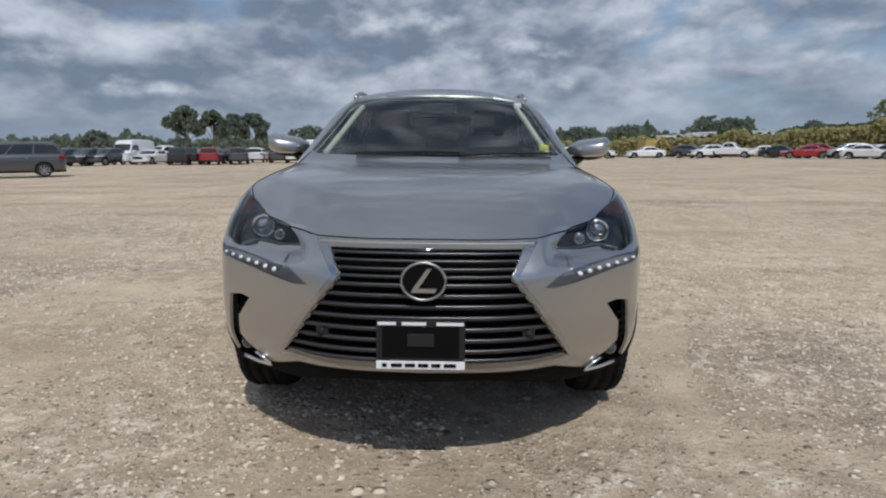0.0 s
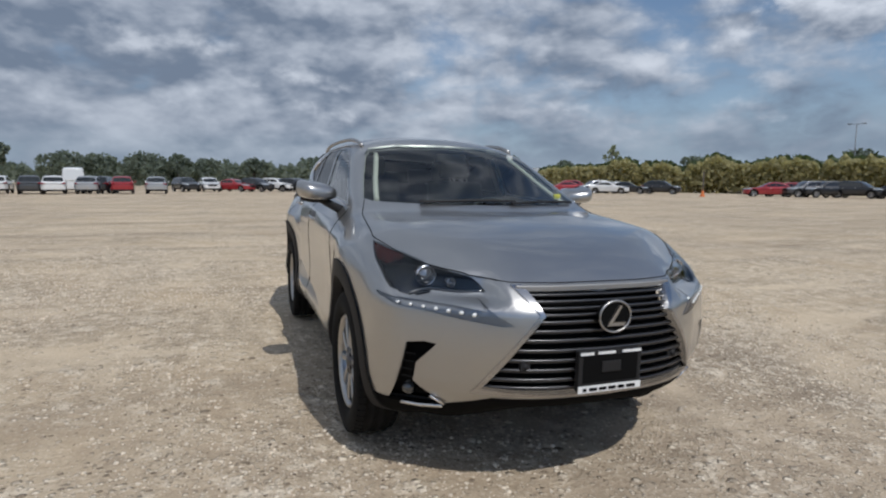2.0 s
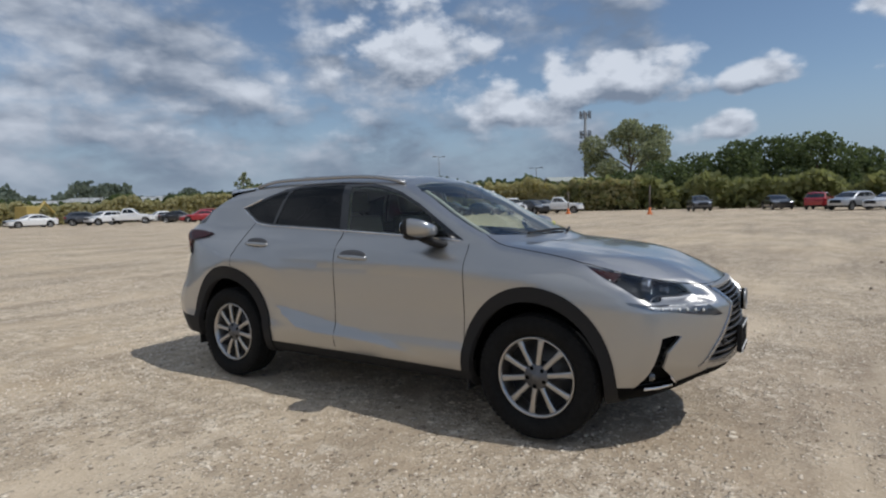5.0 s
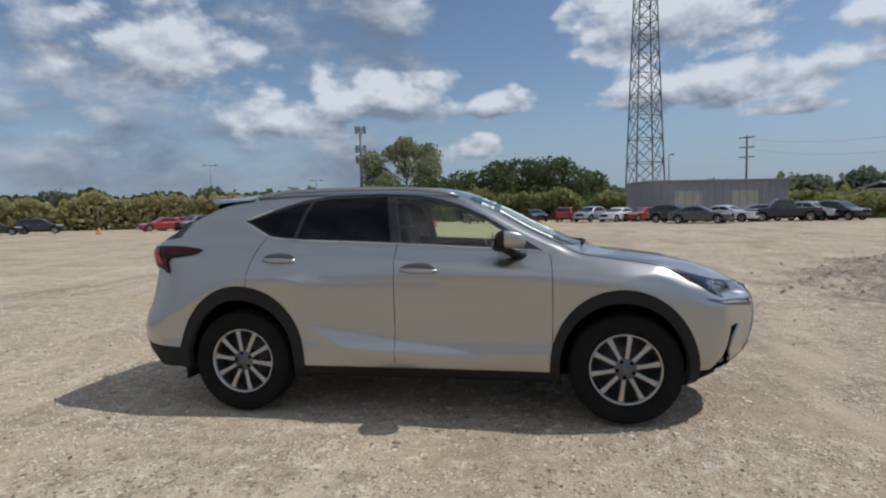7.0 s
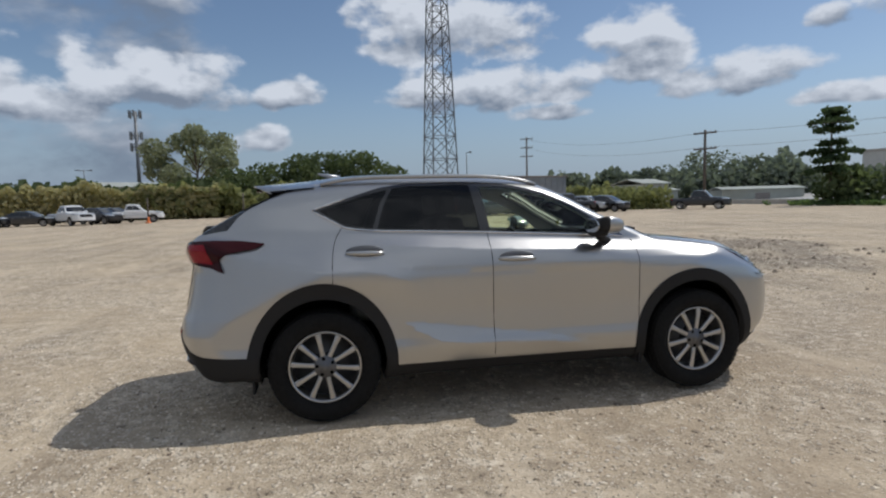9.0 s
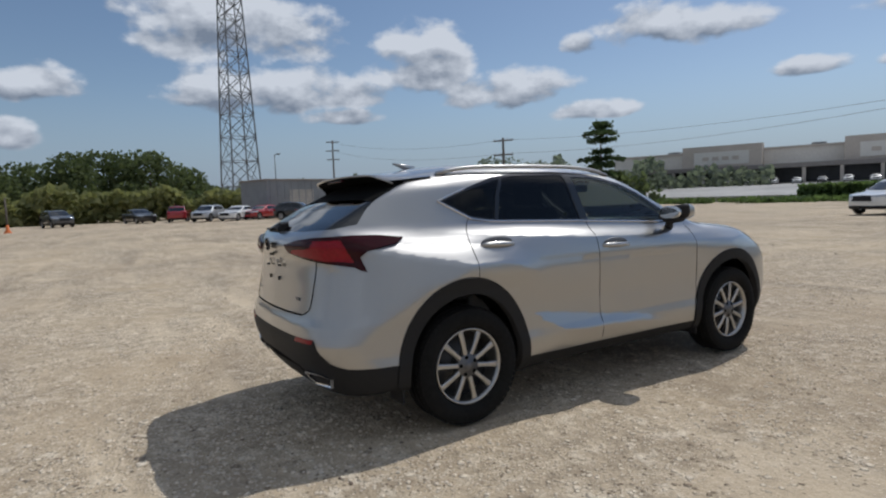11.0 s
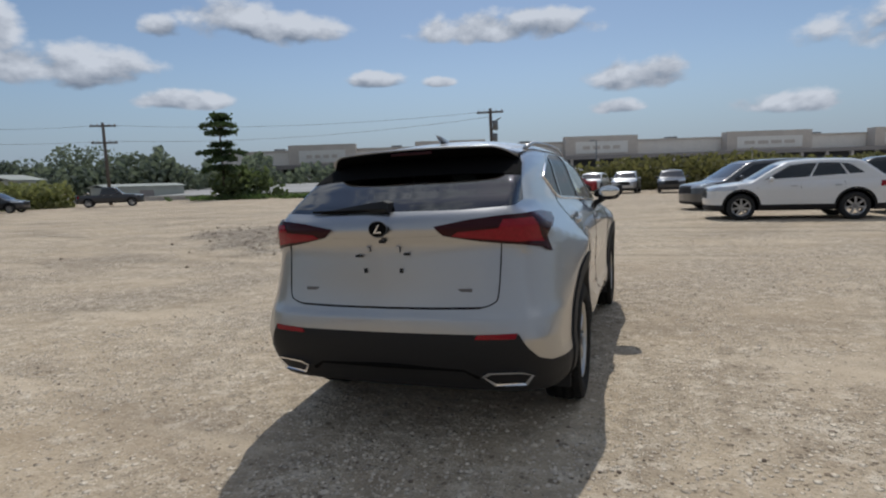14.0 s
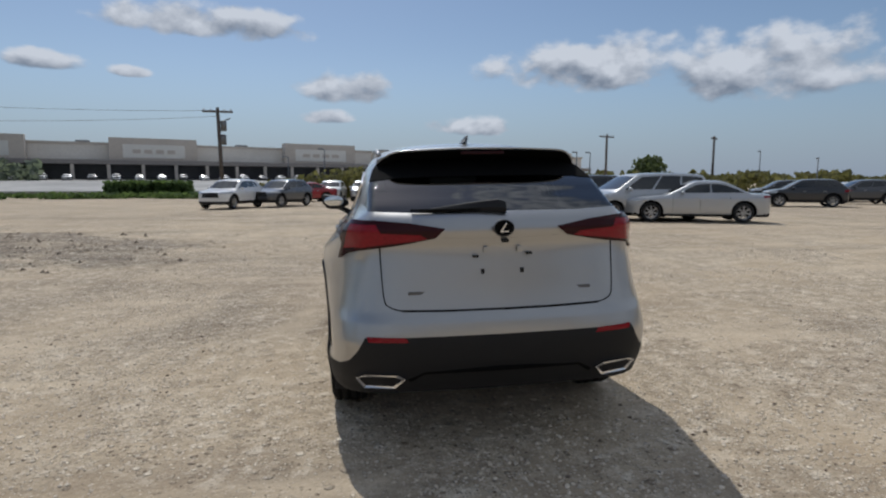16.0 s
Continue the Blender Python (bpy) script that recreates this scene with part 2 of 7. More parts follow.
def gravel_material():
    """Dusty crushed stone: packed sand, loose pebbles in drifts, darker damp ruts."""
    m = bpy.data.materials.new("gravel")
    m.use_nodes = True
    N = Nodes(m.node_tree)
    where = N.n("ShaderNodeNewGeometry").outputs["Position"]
    fine = N.noise(where, 48.0, 4.0, 0.6)
    wob = N.vadd(where, N.comb(N.math("MULTIPLY", fine, 0.014), N.math("MULTIPLY", fine, -0.012), 0.0))
    patches = N.noise(where, 0.55, 7.0, 0.62)
    dirt = N.noise(where, 0.13, 4.0, 0.55)
    mott = N.noise(where, 3.2, 6.0, 0.65)
    ruts = N.noise(N.vadd(where, (0.30, 1.5, 1.0), "MULTIPLY"), 0.42, 6.0, 0.62)
    ruts2 = N.noise(N.vadd(where, (1.3, 0.35, 1.0), "MULTIPLY"), 0.5, 6.0, 0.62)
    sand = N.mix(N.remap(patches, 0.35, 0.65), rgb(0.49, 0.378, 0.25), rgb(0.67, 0.545, 0.385))
    sand = N.mix(N.remap(mott, 0.40, 0.66, 0.0, 0.50), sand, rgb(0.71, 0.59, 0.43))
    mid = N.noise(where, 7.5, 6.0, 0.74)
    sand = N.mix(N.remap(mott, 0.48, 0.32, 0.0, 0.30), sand, rgb(0.36, 0.285, 0.205))
    sand = N.mix(N.remap(dirt, 0.42, 0.64, 0.0, 0.60), sand, rgb(0.40, 0.315, 0.23))
    sand = N.mix(N.remap(ruts, 0.50, 0.63, 0.0, 0.62), sand, rgb(0.275, 0.215, 0.155))
    sand = N.mix(N.remap(ruts2, 0.54, 0.68, 0.0, 0.50), sand, rgb(0.29, 0.23, 0.165))
    # churned grey-brown earth beside the lane
    px, py, pz = N.xyz(N.vadd(where, (-8.3, 8.7, 0.0)))
    along = N.math("ADD", N.math("MULTIPLY", px, 0.80 / 5.0), N.math("MULTIPLY", py, -0.60 / 5.0))
    cross = N.math("ADD", N.math("MULTIPLY", px, 0.60 / 2.6), N.math("MULTIPLY", py, 0.80 / 2.6))
    far = N.math("ADD", N.math("MULTIPLY", along, along), N.math("MULTIPLY", cross, cross))
    churn = N.remap(N.math("ADD", far, N.math("MULTIPLY", N.math("SUBTRACT", patches, 0.5), 3.0)), 1.15, 0.55, 0.0, 1.0, True)
    sand = N.mix(N.math("MULTIPLY", churn, N.remap(mott, 0.34, 0.62, 1.0, 0.55)), sand, rgb(0.175, 0.145, 0.115))
    sand = N.mix(N.remap(fine, 0.56, 0.72, 0.0, 0.45), sand, rgb(0.84, 0.75, 0.61))
    sand = N.mix(N.remap(fine, 0.46, 0.30, 0.0, 0.50), sand, rgb(0.27, 0.21, 0.15))
    # packed wheel lanes, swept clean and paler
    lanes = N.noise(N.vadd(where, (0.55, 1.9, 1.0), "MULTIPLY"), 0.62, 5.0, 0.55)
    lanes2 = N.noise(N.vadd(where, (2.0, 0.6, 1.0), "MULTIPLY"), 0.55, 5.0, 0.55)
    lane = N.math("MAXIMUM", N.remap(lanes, 0.50, 0.66, 0.0, 1.0, True), N.remap(lanes2, 0.54, 0.70, 0.0, 0.9, True))
    sand = N.mix(N.math("MULTIPLY", lane, 0.35), sand, rgb(0.72, 0.595, 0.43))
    drift = N.math("ADD", N.remap(N.math("ADD", patches, N.math("MULTIPLY", mott, 0.35)), 0.52, 0.80, 0.10, 0.85), N.math("MULTIPLY", churn, 0.3))
    drift = N.math("MULTIPLY", drift, N.remap(lane, 0.0, 1.0, 1.25, 0.28))
    rough = N.remap(drift, 0.15, 0.75, 0.06, 1.0)
    sand = N.mix(N.math("MULTIPLY", N.remap(mid, 0.50, 0.36, 0.0, 0.55), rough), sand, rgb(0.25, 0.195, 0.14))
    sand = N.mix(N.math("MULTIPLY", N.remap(mid, 0.53, 0.64, 0.0, 0.75), rough), sand, rgb(0.86, 0.755, 0.60))
    base, domes = sand, None
    for scale, fill, tall in ((14.0, 0.40, 1.9), (27.0, 1.05, 1.4), (55.0, 1.2, 0.7)):
        cell = N.n("ShaderNodeTexVoronoi", Vector=wob, Scale=scale)
        tone, chance, size = N.xyz(cell.outputs["Color"])
        rad = N.math("ADD", 0.20, N.math("MULTIPLY", size, 0.26))
        dome = N.remap(N.math("DIVIDE", cell.outputs["Distance"], rad), 0.55, 1.05, 1.0, 0.0, True)
        dome = N.math("MULTIPLY", dome, N.math("GREATER_THAN", N.math("MULTIPLY", drift, fill), chance))
        stone = N.mix(N.remap(tone, 0.15, 0.70), rgb(0.26, 0.20, 0.14), rgb(0.90, 0.785, 0.62))
        base = N.mix(N.math("MULTIPLY", dome, 0.9), base, stone)
        lift = N.math("MULTIPLY", dome, tall)
        domes = lift if domes is None else N.math("MAXIMUM", domes, lift)
    p = N.n("ShaderNodeBsdfPrincipled", Roughness=0.93)
    p.inputs["Specular IOR Level"].default_value = 0.2
    N.put(p.inputs["Base Color"], base)
    h = N.math("ADD", N.math("ADD", N.math("ADD", domes, N.math("MULTIPLY", mid, N.math("MULTIPLY", rough, 2.8))), N.math("MULTIPLY", fine, 0.8)), N.math("MULTIPLY", mott, N.math("ADD", 2.6, N.math("MULTIPLY", churn, 5.0))))
    b = N.n("ShaderNodeBump", Strength=0.85, Distance=0.012, Height=h)
    N.put(p.inputs["Normal"], b.outputs[0])
    N.t.links.new(p.outputs[0], N.n("ShaderNodeOutputMaterial").inputs[0])
    return m


M_GRAVEL = gravel_material()
M_PAINT = car_paint("silver_paint", (0.445, 0.440, 0.432), 0.94, 0.335)
M_BLACK = material("black_plastic", (0.019, 0.0185, 0.019), 0.62, spec=0.25, grain=0.15, scale=200, bump=0.05)
M_GLOSSBLACK = material("gloss_black", (0.012, 0.012, 0.013), 0.12, coat=0.5)
M_CHROME = material("chrome", (0.78, 0.78, 0.79), 0.18, 1.0)
M_SATIN = material("satin_metal", (0.46, 0.45, 0.44), 0.38, 1.0, grain=0.06, scale=60)
M_STRIP = material("brushed_strip", (0.36, 0.355, 0.35), 0.52, 0.8, grain=0.06, scale=60)
M_RUBBER = material("tyre_rubber", (0.011, 0.0108, 0.0105), 0.85, spec=0.2, grain=0.25, scale=40, spread=0.2)
M_SEAM = material("seam_black", (0.005, 0.005, 0.005), 0.95, spec=0.1)
M_LINER = material("cabin_lining", (0.050, 0.049, 0.047), 0.85, grain=0.2, scale=80)
M_HEADLINER = material("headliner_cloth", (0.62, 0.60, 0.55), 0.9, grain=0.1, scale=90)
M_SEAT = material("seat_leather", (0.15, 0.145, 0.135), 0.5, grain=0.2, scale=120, bump=0.1)
M_WS = glass("windscreen_glass", (0.80, 0.87, 0.84))
M_SIDE = glass("door_glass", (0.86, 0.95, 0.80))
M_PRIV = glass("privacy_glass", (0.045, 0.05, 0.055), 0.6)
M_LENS = glass("clear_lens", (0.80, 0.82, 0.84))
M_RED = material("red_lens", (0.25, 0.004, 0.012), 0.12, spec=0.35, grain=0.15, scale=60)
M_DARKRED = material("dark_red_lens", (0.034, 0.004, 0.006), 0.14, spec=0.22)
M_AMBER = material("amber_lens", (0.050, 0.007, 0.004), 0.2, spec=0.3)
M_LED = material("led_white", (0.80, 0.80, 0.79), 0.25)
M_WHITE = material("white_print", (0.78, 0.78, 0.77), 0.5)
M_FRAME = material("dark_chrome", (0.46, 0.46, 0.47), 0.22, 1.0)
M_HUB = material("hub_grey", (0.16, 0.16, 0.165), 0.5, 0.8)
M_DISC = material("dull_steel", (0.075, 0.075, 0.077), 0.5, 0.6)
M_REARGLASS = glass("rear_glass", (0.04, 0.045, 0.05), 1.0, 1.85)
M_FOG = material("fog_glass", (0.10, 0.105, 0.11), 0.12, 0.6, coat=0.6)
M_DULL = material("dull_black", (0.010, 0.010, 0.011), 0.7)
M_GRILLE = material("grille_metal", (0.10, 0.10, 0.105), 0.36, 0.9)
M_HOUSING = material("lamp_housing", (0.040, 0.044, 0.050), 0.28, 0.5)
M_RIM = material("alloy_rim", (0.47, 0.465, 0.455), 0.34, 1.0, grain=0.06, scale=60)
M_HOUSING2 = material("lamp_reflector", (0.46, 0.46, 0.47), 0.34, 0.6)
M_PROJ = material("projector_glass", (0.50, 0.51, 0.53), 0.05, 0.8, coat=1.0)
M_PEBBLE = material("pale_pebble", (0.72, 0.62, 0.49), 0.9, grain=0.3, scale=40)
M_PEBBLE2 = material("dark_pebble", (0.20, 0.15, 0.11), 0.9, grain=0.4, scale=40)
M_YELLOW = material("yellow_tag", (0.62, 0.62, 0.10), 0.5)


# ---- builders ----
def mesh_of(name, verts, faces, mats, smooth=True, normals=None, slots=None):
    me = bpy.data.meshes.new(name)
    me.from_pydata([tuple(v) for v in verts], [], [tuple(f) for f in faces])
    for m in mats if isinstance(mats, (list, tuple)) else [mats]:
        me.materials.append(m)
    if slots is not None:
        me.polygons.foreach_set("material_index", np.asarray(slots, dtype=np.int32))
    me.polygons.foreach_set("use_smooth", np.full(len(me.polygons), smooth))
    if normals is not None:
        me.normals_split_custom_set_from_vertices([tuple(n) for n in normals])
    me.update()
    return me


def part(name, bm, mat, parent=None, label="", smooth=False, m=None):
    """Links a bmesh (or a mesh) as one object under a thing or part."""
    if isinstance(bm, bmesh.types.BMesh):
        me = bpy.data.meshes.new(name)
        bm.to_mesh(me)
        bm.free()
        me.materials.append(mat)
        me.polygons.foreach_set("use_smooth", np.full(len(me.polygons), smooth))
    else:
        me = bm
    ob = new(name, me)
    if parent is not None:
        ob.parent = parent
    if m is not None:
        ob.matrix_basis = m
    if label:
        ob["label"] = label
    return ob


def box(x0, x1, y0, y1, z0, z1, bevel=0.0, bm=None, m=None, seg=2):
    own = bm is None
    bm = bm or bmesh.new()
    t = Matrix.Translation(((x0 + x1) / 2, (y0 + y1) / 2, (z0 + z1) / 2)) @ Matrix.Diagonal((abs(x1 - x0), abs(y1 - y0), abs(z1 - z0), 1))
    g = bmesh.ops.create_cube(bm, size=1.0, matrix=t)["verts"]
    if bevel:
        es = {e for v in g for e in v.link_edges}
        r = bmesh.ops.bevel(bm, geom=list(es), offset=bevel, segments=seg, affect="EDGES", profile=0.6)
        g = list({v for f in r["faces"] for v in f.verts} | {v for v in g if v.is_valid})
    if m is not None:
        bmesh.ops.transform(bm, matrix=m, verts=[v for v in g if v.is_valid])
    return bm


def tube(points, radius, sides=6, bm=None, taper=None, closed=False):
    """A bent round bar along points."""
    bm = bm or bmesh.new()
    pts = [Vector(p) for p in points]
    rings = []
    for i, p in enumerate(pts):
        a, b = pts[max(i - 1, 0)], pts[min(i + 1, len(pts) - 1)]
        if closed:
            a, b = pts[i - 1], pts[(i + 1) % len(pts)]
        d = (b - a).normalized()
        side = d.cross(Vector((0, 0, 1)))
        side = side.normalized() if side.length > 1e-4 else Vector((1, 0, 0))
        upv = side.cross(d)
        r = radius if taper is None else radius + (taper - radius) * i / (len(pts) - 1)
        rings.append([bm.verts.new(p + side * math.cos(k * math.tau / sides) * r + upv * math.sin(k * math.tau / sides) * r) for k in range(sides)])
    n = len(rings)
    for i in range(n if closed else n - 1):
        a, b = rings[i], rings[(i + 1) % n]
        for k in range(sides):
            bm.faces.new((a[k], a[(k + 1) % sides], b[(k + 1) % sides], b[k]))
    if not closed:
        bm.faces.new(rings[0][::-1])
        bm.faces.new(rings[-1])
    return bm


def lathe(profile, segs=48, axis="x", bm=None, closed=False):
    """Turns (along, radius) pairs round an axis."""
    bm = bm or bmesh.new()
    rings = []
    for a, r in profile:
        ring = []
        for k in range(segs):
            c, s = math.cos(k * math.tau / segs), math.sin(k * math.tau / segs)
            ring.append(bm.verts.new({"x": (a, r * c, r * s), "y": (r * c, a, r * s), "z": (r * c, r * s, a)}[axis]))
        rings.append(ring)
    n = len(rings)
    for i in range(n if closed else n - 1):
        a, b = rings[i], rings[(i + 1) % n]
        for k in range(segs):
            bm.faces.new((a[k], a[(k + 1) % segs], b[(k + 1) % segs], b[k]))
    bmesh.ops.recalc_face_normals(bm, faces=bm.faces)
    return bm


def prism(poly, h0, h1, axis="y", bm=None):
    """A flat outline pulled along an axis."""
    bm = bm or bmesh.new()
    put = {"x": lambda a, b, h: (h, a, b), "y": lambda a, b, h: (a, h, b), "z": lambda a, b, h: (a, b, h)}[axis]
    lo = [bm.verts.new(put(a, b, h0)) for a, b in poly]
    hi = [bm.verts.new(put(a, b, h1)) for a, b in poly]
    n = len(poly)
    fs = [bm.faces.new(lo), bm.faces.new(hi)]
    for i in range(n):
        fs.append(bm.faces.new((lo[i], lo[(i + 1) % n], hi[(i + 1) % n], hi[i])))
    bmesh.ops.recalc_face_normals(bm, faces=fs)
    return bm


def pchip(xs, ys):
    """A smooth curve through points, without overshoot, for arrays."""
    xs, ys = np.asarray(xs, float), np.asarray(ys, float)
    h = np.diff(xs)
    d = np.diff(ys) / h
    m = np.zeros_like(xs)
    m[1:-1] = np.where(d[:-1] * d[1:] > 0, 2 * d[:-1] * d[1:] / np.where(np.abs(d[:-1] + d[1:]) < 1e-9, 1e-9, d[:-1] + d[1:]), 0)
    m[0], m[-1] = d[0], d[-1]

    def f(x):
        x = np.asarray(x, float)
        i = np.clip(np.searchsorted(xs, x) - 1, 0, len(xs) - 2)
        t = (np.clip(x, xs[0], xs[-1]) - xs[i]) / h[i]
        t2, t3 = t * t, t * t * t
        y = (2 * t3 - 3 * t2 + 1) * ys[i] + (t3 - 2 * t2 + t) * h[i] * m[i] + (-2 * t3 + 3 * t2) * ys[i + 1] + (t3 - t2) * h[i] * m[i + 1]
        return y + np.where(x < xs[0], (x - xs[0]) * m[0], 0) + np.where(x > xs[-1], (x - xs[-1]) * m[-1], 0)

    return f


def smax(a, b, k):
    h = np.maximum(k - np.abs(a - b), 0) / k
    return np.maximum(a, b) + h * h * k / 4


def smin(a, b, k):
    return -smax(-a, -b, k)


def grad(f, p, e=1e-3):
    g = np.empty_like(p)
    for i in range(3):
        d = np.zeros(3)
        d[i] = e
        g[:, i] = (f(*(p + d).T) - f(*(p - d).T)) / (2 * e)
    return g


def onto(f, p, n=6):
    """Moves points onto the surface f = 0."""
    for _ in range(n):
        g = grad(f, p)
        q = np.maximum((g * g).sum(1), 0.05)
        step = (f(*p.T) / q)[:, None] * g
        ln = np.linalg.norm(step, axis=1)[:, None]
        p = p - step * np.minimum(1, 0.03 / np.maximum(ln, 1e-9))
    return p


def skin(f, lo, hi, res):
    """Surface nets: the surface f = 0 inside a box, as points and four-sided faces facing outwards."""
    ax = [np.arange(l, h + res, res) for l, h in zip(lo, hi)]
    X, Y, Z = np.meshgrid(*ax, indexing="ij")
    V = f(X, Y, Z)
    S = V < 0
    n = [len(a) for a in ax]
    cnt = np.zeros([k - 1 for k in n])
    acc = np.zeros([k - 1 for k in n] + [3])

    def sl(o):
        return tuple(slice(a, a + k - 1) for a, k in zip(o, n))

    for d in range(3):
        for a in (0, 1):
            for b in (0, 1):
                o = [a, b]
                o.insert(d, 0)
                q = list(o)
                q[d] = 1
                va, vb = V[sl(o)], V[sl(q)]
                cross = (va < 0) != (vb < 0)
                t = np.where(cross, va / np.where(va == vb, 1, va - vb), 0)
                cnt += cross
                for i in range(3):
                    acc[..., i] += cross * ((t if i == d else o[i]))
    on = cnt > 0
    idx = -np.ones(on.shape, int)
    idx[on] = np.arange(on.sum())
    cells = np.argwhere(on)
    pts = np.array(lo) + (cells + acc[on] / cnt[on][:, None]) * res
    faces = []
    for d in range(3):
        e, g = [i for i in range(3) if i != d]
        q0, q1 = [slice(1, n[i] - 1) for i in range(3)], [slice(1, n[i] - 1) for i in range(3)]
        q0[d], q1[d] = slice(0, n[d] - 1), slice(1, n[d])
        s0, s1 = S[tuple(q0)], S[tuple(q1)]
        off = np.array([1, 1, 1])
        off[d] = 0
        for flip in (0, 1):
            w = np.argwhere((s0 & ~s1) if flip == 0 else (~s0 & s1)) + off
            if not len(w):
                continue
            quad = []
            for de, dg in ((-1, -1), (0, -1), (0, 0), (-1, 0)):
                c = w.copy()
                c[:, e] += de
                c[:, g] += dg
                quad.append(idx[tuple(c.T)])
            quad = np.array(quad).T
            sign = (d != 1)
            faces.append(quad if (flip == 0) == sign else quad[:, ::-1])
    faces = np.concatenate(faces)
    return pts, faces[(faces >= 0).all(1)]


# ---- ground ----
LEAN = math.tan(radians(1.1))


def ground_z(x, y):
    """Height of the lot: a slight fall across the place where the car stands."""
    r2 = (x * x + y * y) / 81.0
    return -LEAN * x / (1 + r2 * r2)


def lot_z(x, y):
    """Height of the gravel with its dips and ruts."""
    r = math.hypot(x, y)
    z = ground_z(x, y)
    if r < 160:
        v = Vector((x, y, 0))
        z += 0.018 * noise.noise(v * 0.55) + 0.010 * noise.noise(v * 1.7) + 0.05 * noise.noise(v * 0.12) * min(1, r / 20) - 0.012
    u, v2 = (0.80 * (x - 8.3) - 0.60 * (y + 8.7)) / 5.0, (0.60 * (x - 8.3) + 0.80 * (y + 8.7)) / 2.6
    if u * u + v2 * v2 < 1.5:
        z += (1.5 - u * u - v2 * v2) * (0.03 + 0.06 * noise.noise(Vector((x, y, 5)) * 1.9))
    if r < 7:
        z += 0.005 * noise.noise(Vector((x, y, 3)) * 6.0)
    return z


def build_ground():
    rs = [0.0]
    while rs[-1] < 3000:
        rs.append(rs[-1] + (0.16 if rs[-1] < 8 else 0.02 * rs[-1] if rs[-1] < 18 else 0.05 * rs[-1]))
    segs = 216
    verts, faces = [(0, 0, 0)], []
    for r in rs[1:]:
        for k in range(segs):
            a = k * math.tau / segs
            x, y = r * math.cos(a), r * math.sin(a)
            z = lot_z(x, y)
            verts.append((x, y, z))
    for i in range(len(rs) - 1):
        for k in range(segs):
            b = 1 + i * segs
            if i == 0:
                faces.append((0, b + k, b + (k + 1) % segs))
            else:
                a = b - segs
                faces.append((a + k, b + k, b + (k + 1) % segs, a + (k + 1) % segs))
    ob = new("ground", mesh_of("ground", verts, faces, M_GRAVEL))
    return tagged(ob, "dusty tan gravel lot with worn tyre tracks", "ground", kind="structure")


ground = build_ground()


# ---- the silver crossover ----
# Car frame: x to its left, y to its tail, z up, wheels at y = -1.33 and 1.33.
side_z = pchip([0.22, 0.30, 0.36, 0.44, 0.52, 0.65, 0.80, 0.90, 0.96, 1.00, 1.06, 1.10, 1.16, 1.24], [0.78, 0.845, 0.868, 0.876, 0.866, 0.864, 0.872, 0.876, 0.868, 0.852, 0.822, 0.797, 0.752, 0.69])
side_y = pchip([-2.4, -1.9, -1.7, -1.5, -1.33, -1.0, -0.6, 0.0, 0.6, 1.0, 1.33, 1.7, 2.0, 2.3], [-0.06, -0.005, 0.022, 0.038, 0.042, 0.018, 0.0, -0.004, 0.0, 0.014, 0.036, 0.018, -0.012, -0.06])
nose_z = pchip([0.18, 0.24, 0.30, 0.345, 0.40, 0.44, 0.50, 0.62, 0.76, 0.86, 0.94, 1.02], [-1.90, -2.02, -2.14, -2.195, -2.245, -2.275, -2.298, -2.312, -2.300, -2.225, -2.10, -1.95])
nose_x = pchip([0.0, 0.2, 0.35, 0.5, 0.62, 0.72, 0.80, 0.86, 0.90, 1.0], [0.0, 0.012, 0.045, 0.118, 0.205, 0.282, 0.355, 0.475, 0.67, 1.5])
# the headlamps lie back under the edge of the bonnet, over a ledge that carries the running lamps
dent_z = pchip([0.60, 0.785, 0.825, 0.87, 0.925, 1.05], [0.0, 0.0, 0.072, 0.045, 0.0, 0.0])
dent_x = pchip([0.0, 0.40, 0.475, 0.68, 0.82, 1.0], [0.0, 0.0, 1.0, 0.75, 0.0, 0.0])
tail_z = pchip([0.22, 0.35, 0.42, 0.50, 0.60, 0.68, 0.74, 0.93, 1.045, 1.085, 1.13, 1.18, 1.30], [2.12, 2.19, 2.235, 2.268, 2.285, 2.278, 2.258, 2.234, 2.226, 2.236, 2.247, 2.230, 2.10])
tail_x = pchip([0.0, 0.3, 0.5, 0.62, 0.70, 0.76, 0.80, 0.84, 0.88, 1.0], [0.0, -0.02, -0.05, -0.09, -0.15, -0.24, -0.34, -0.50, -0.72, -1.5])
top_y = pchip([-2.35, -2.22, -2.1, -1.95, -1.8, -1.6, -1.3, -1.0, -0.8, 0.0, 0.6, 1.2, 1.5, 2.0, 2.35], [0.78, 0.865, 0.935, 0.995, 1.038, 1.075, 1.112, 1.138, 1.145, 1.20, 1.235, 1.27, 1.275, 1.235, 1.18])
top_x = pchip([0.0, 0.35, 0.55, 0.68, 0.78, 0.88], [0.0, -0.004, -0.014, -0.022, -0.045, -0.11])
roof_y = pchip([-1.2, -0.6, -0.3, 0.0, 0.3, 0.65, 1.0, 1.4, 1.75, 2.3], [1.20, 1.47, 1.562, 1.606, 1.626, 1.634, 1.630, 1.597, 1.552, 1.44])
screen_z = pchip([1.05, 1.15, 1.215, 1.31, 1.42, 1.518, 1.60, 1.7], [-1.21, -1.01, -0.85, -0.645, -0.435, -0.225, -0.03, 0.22])
back_z = pchip([1.02, 1.12, 1.19, 1.33, 1.44, 1.52, 1.6, 1.7], [2.10, 2.14, 2.13, 1.925, 1.70, 1.52, 1.33, 1.05])
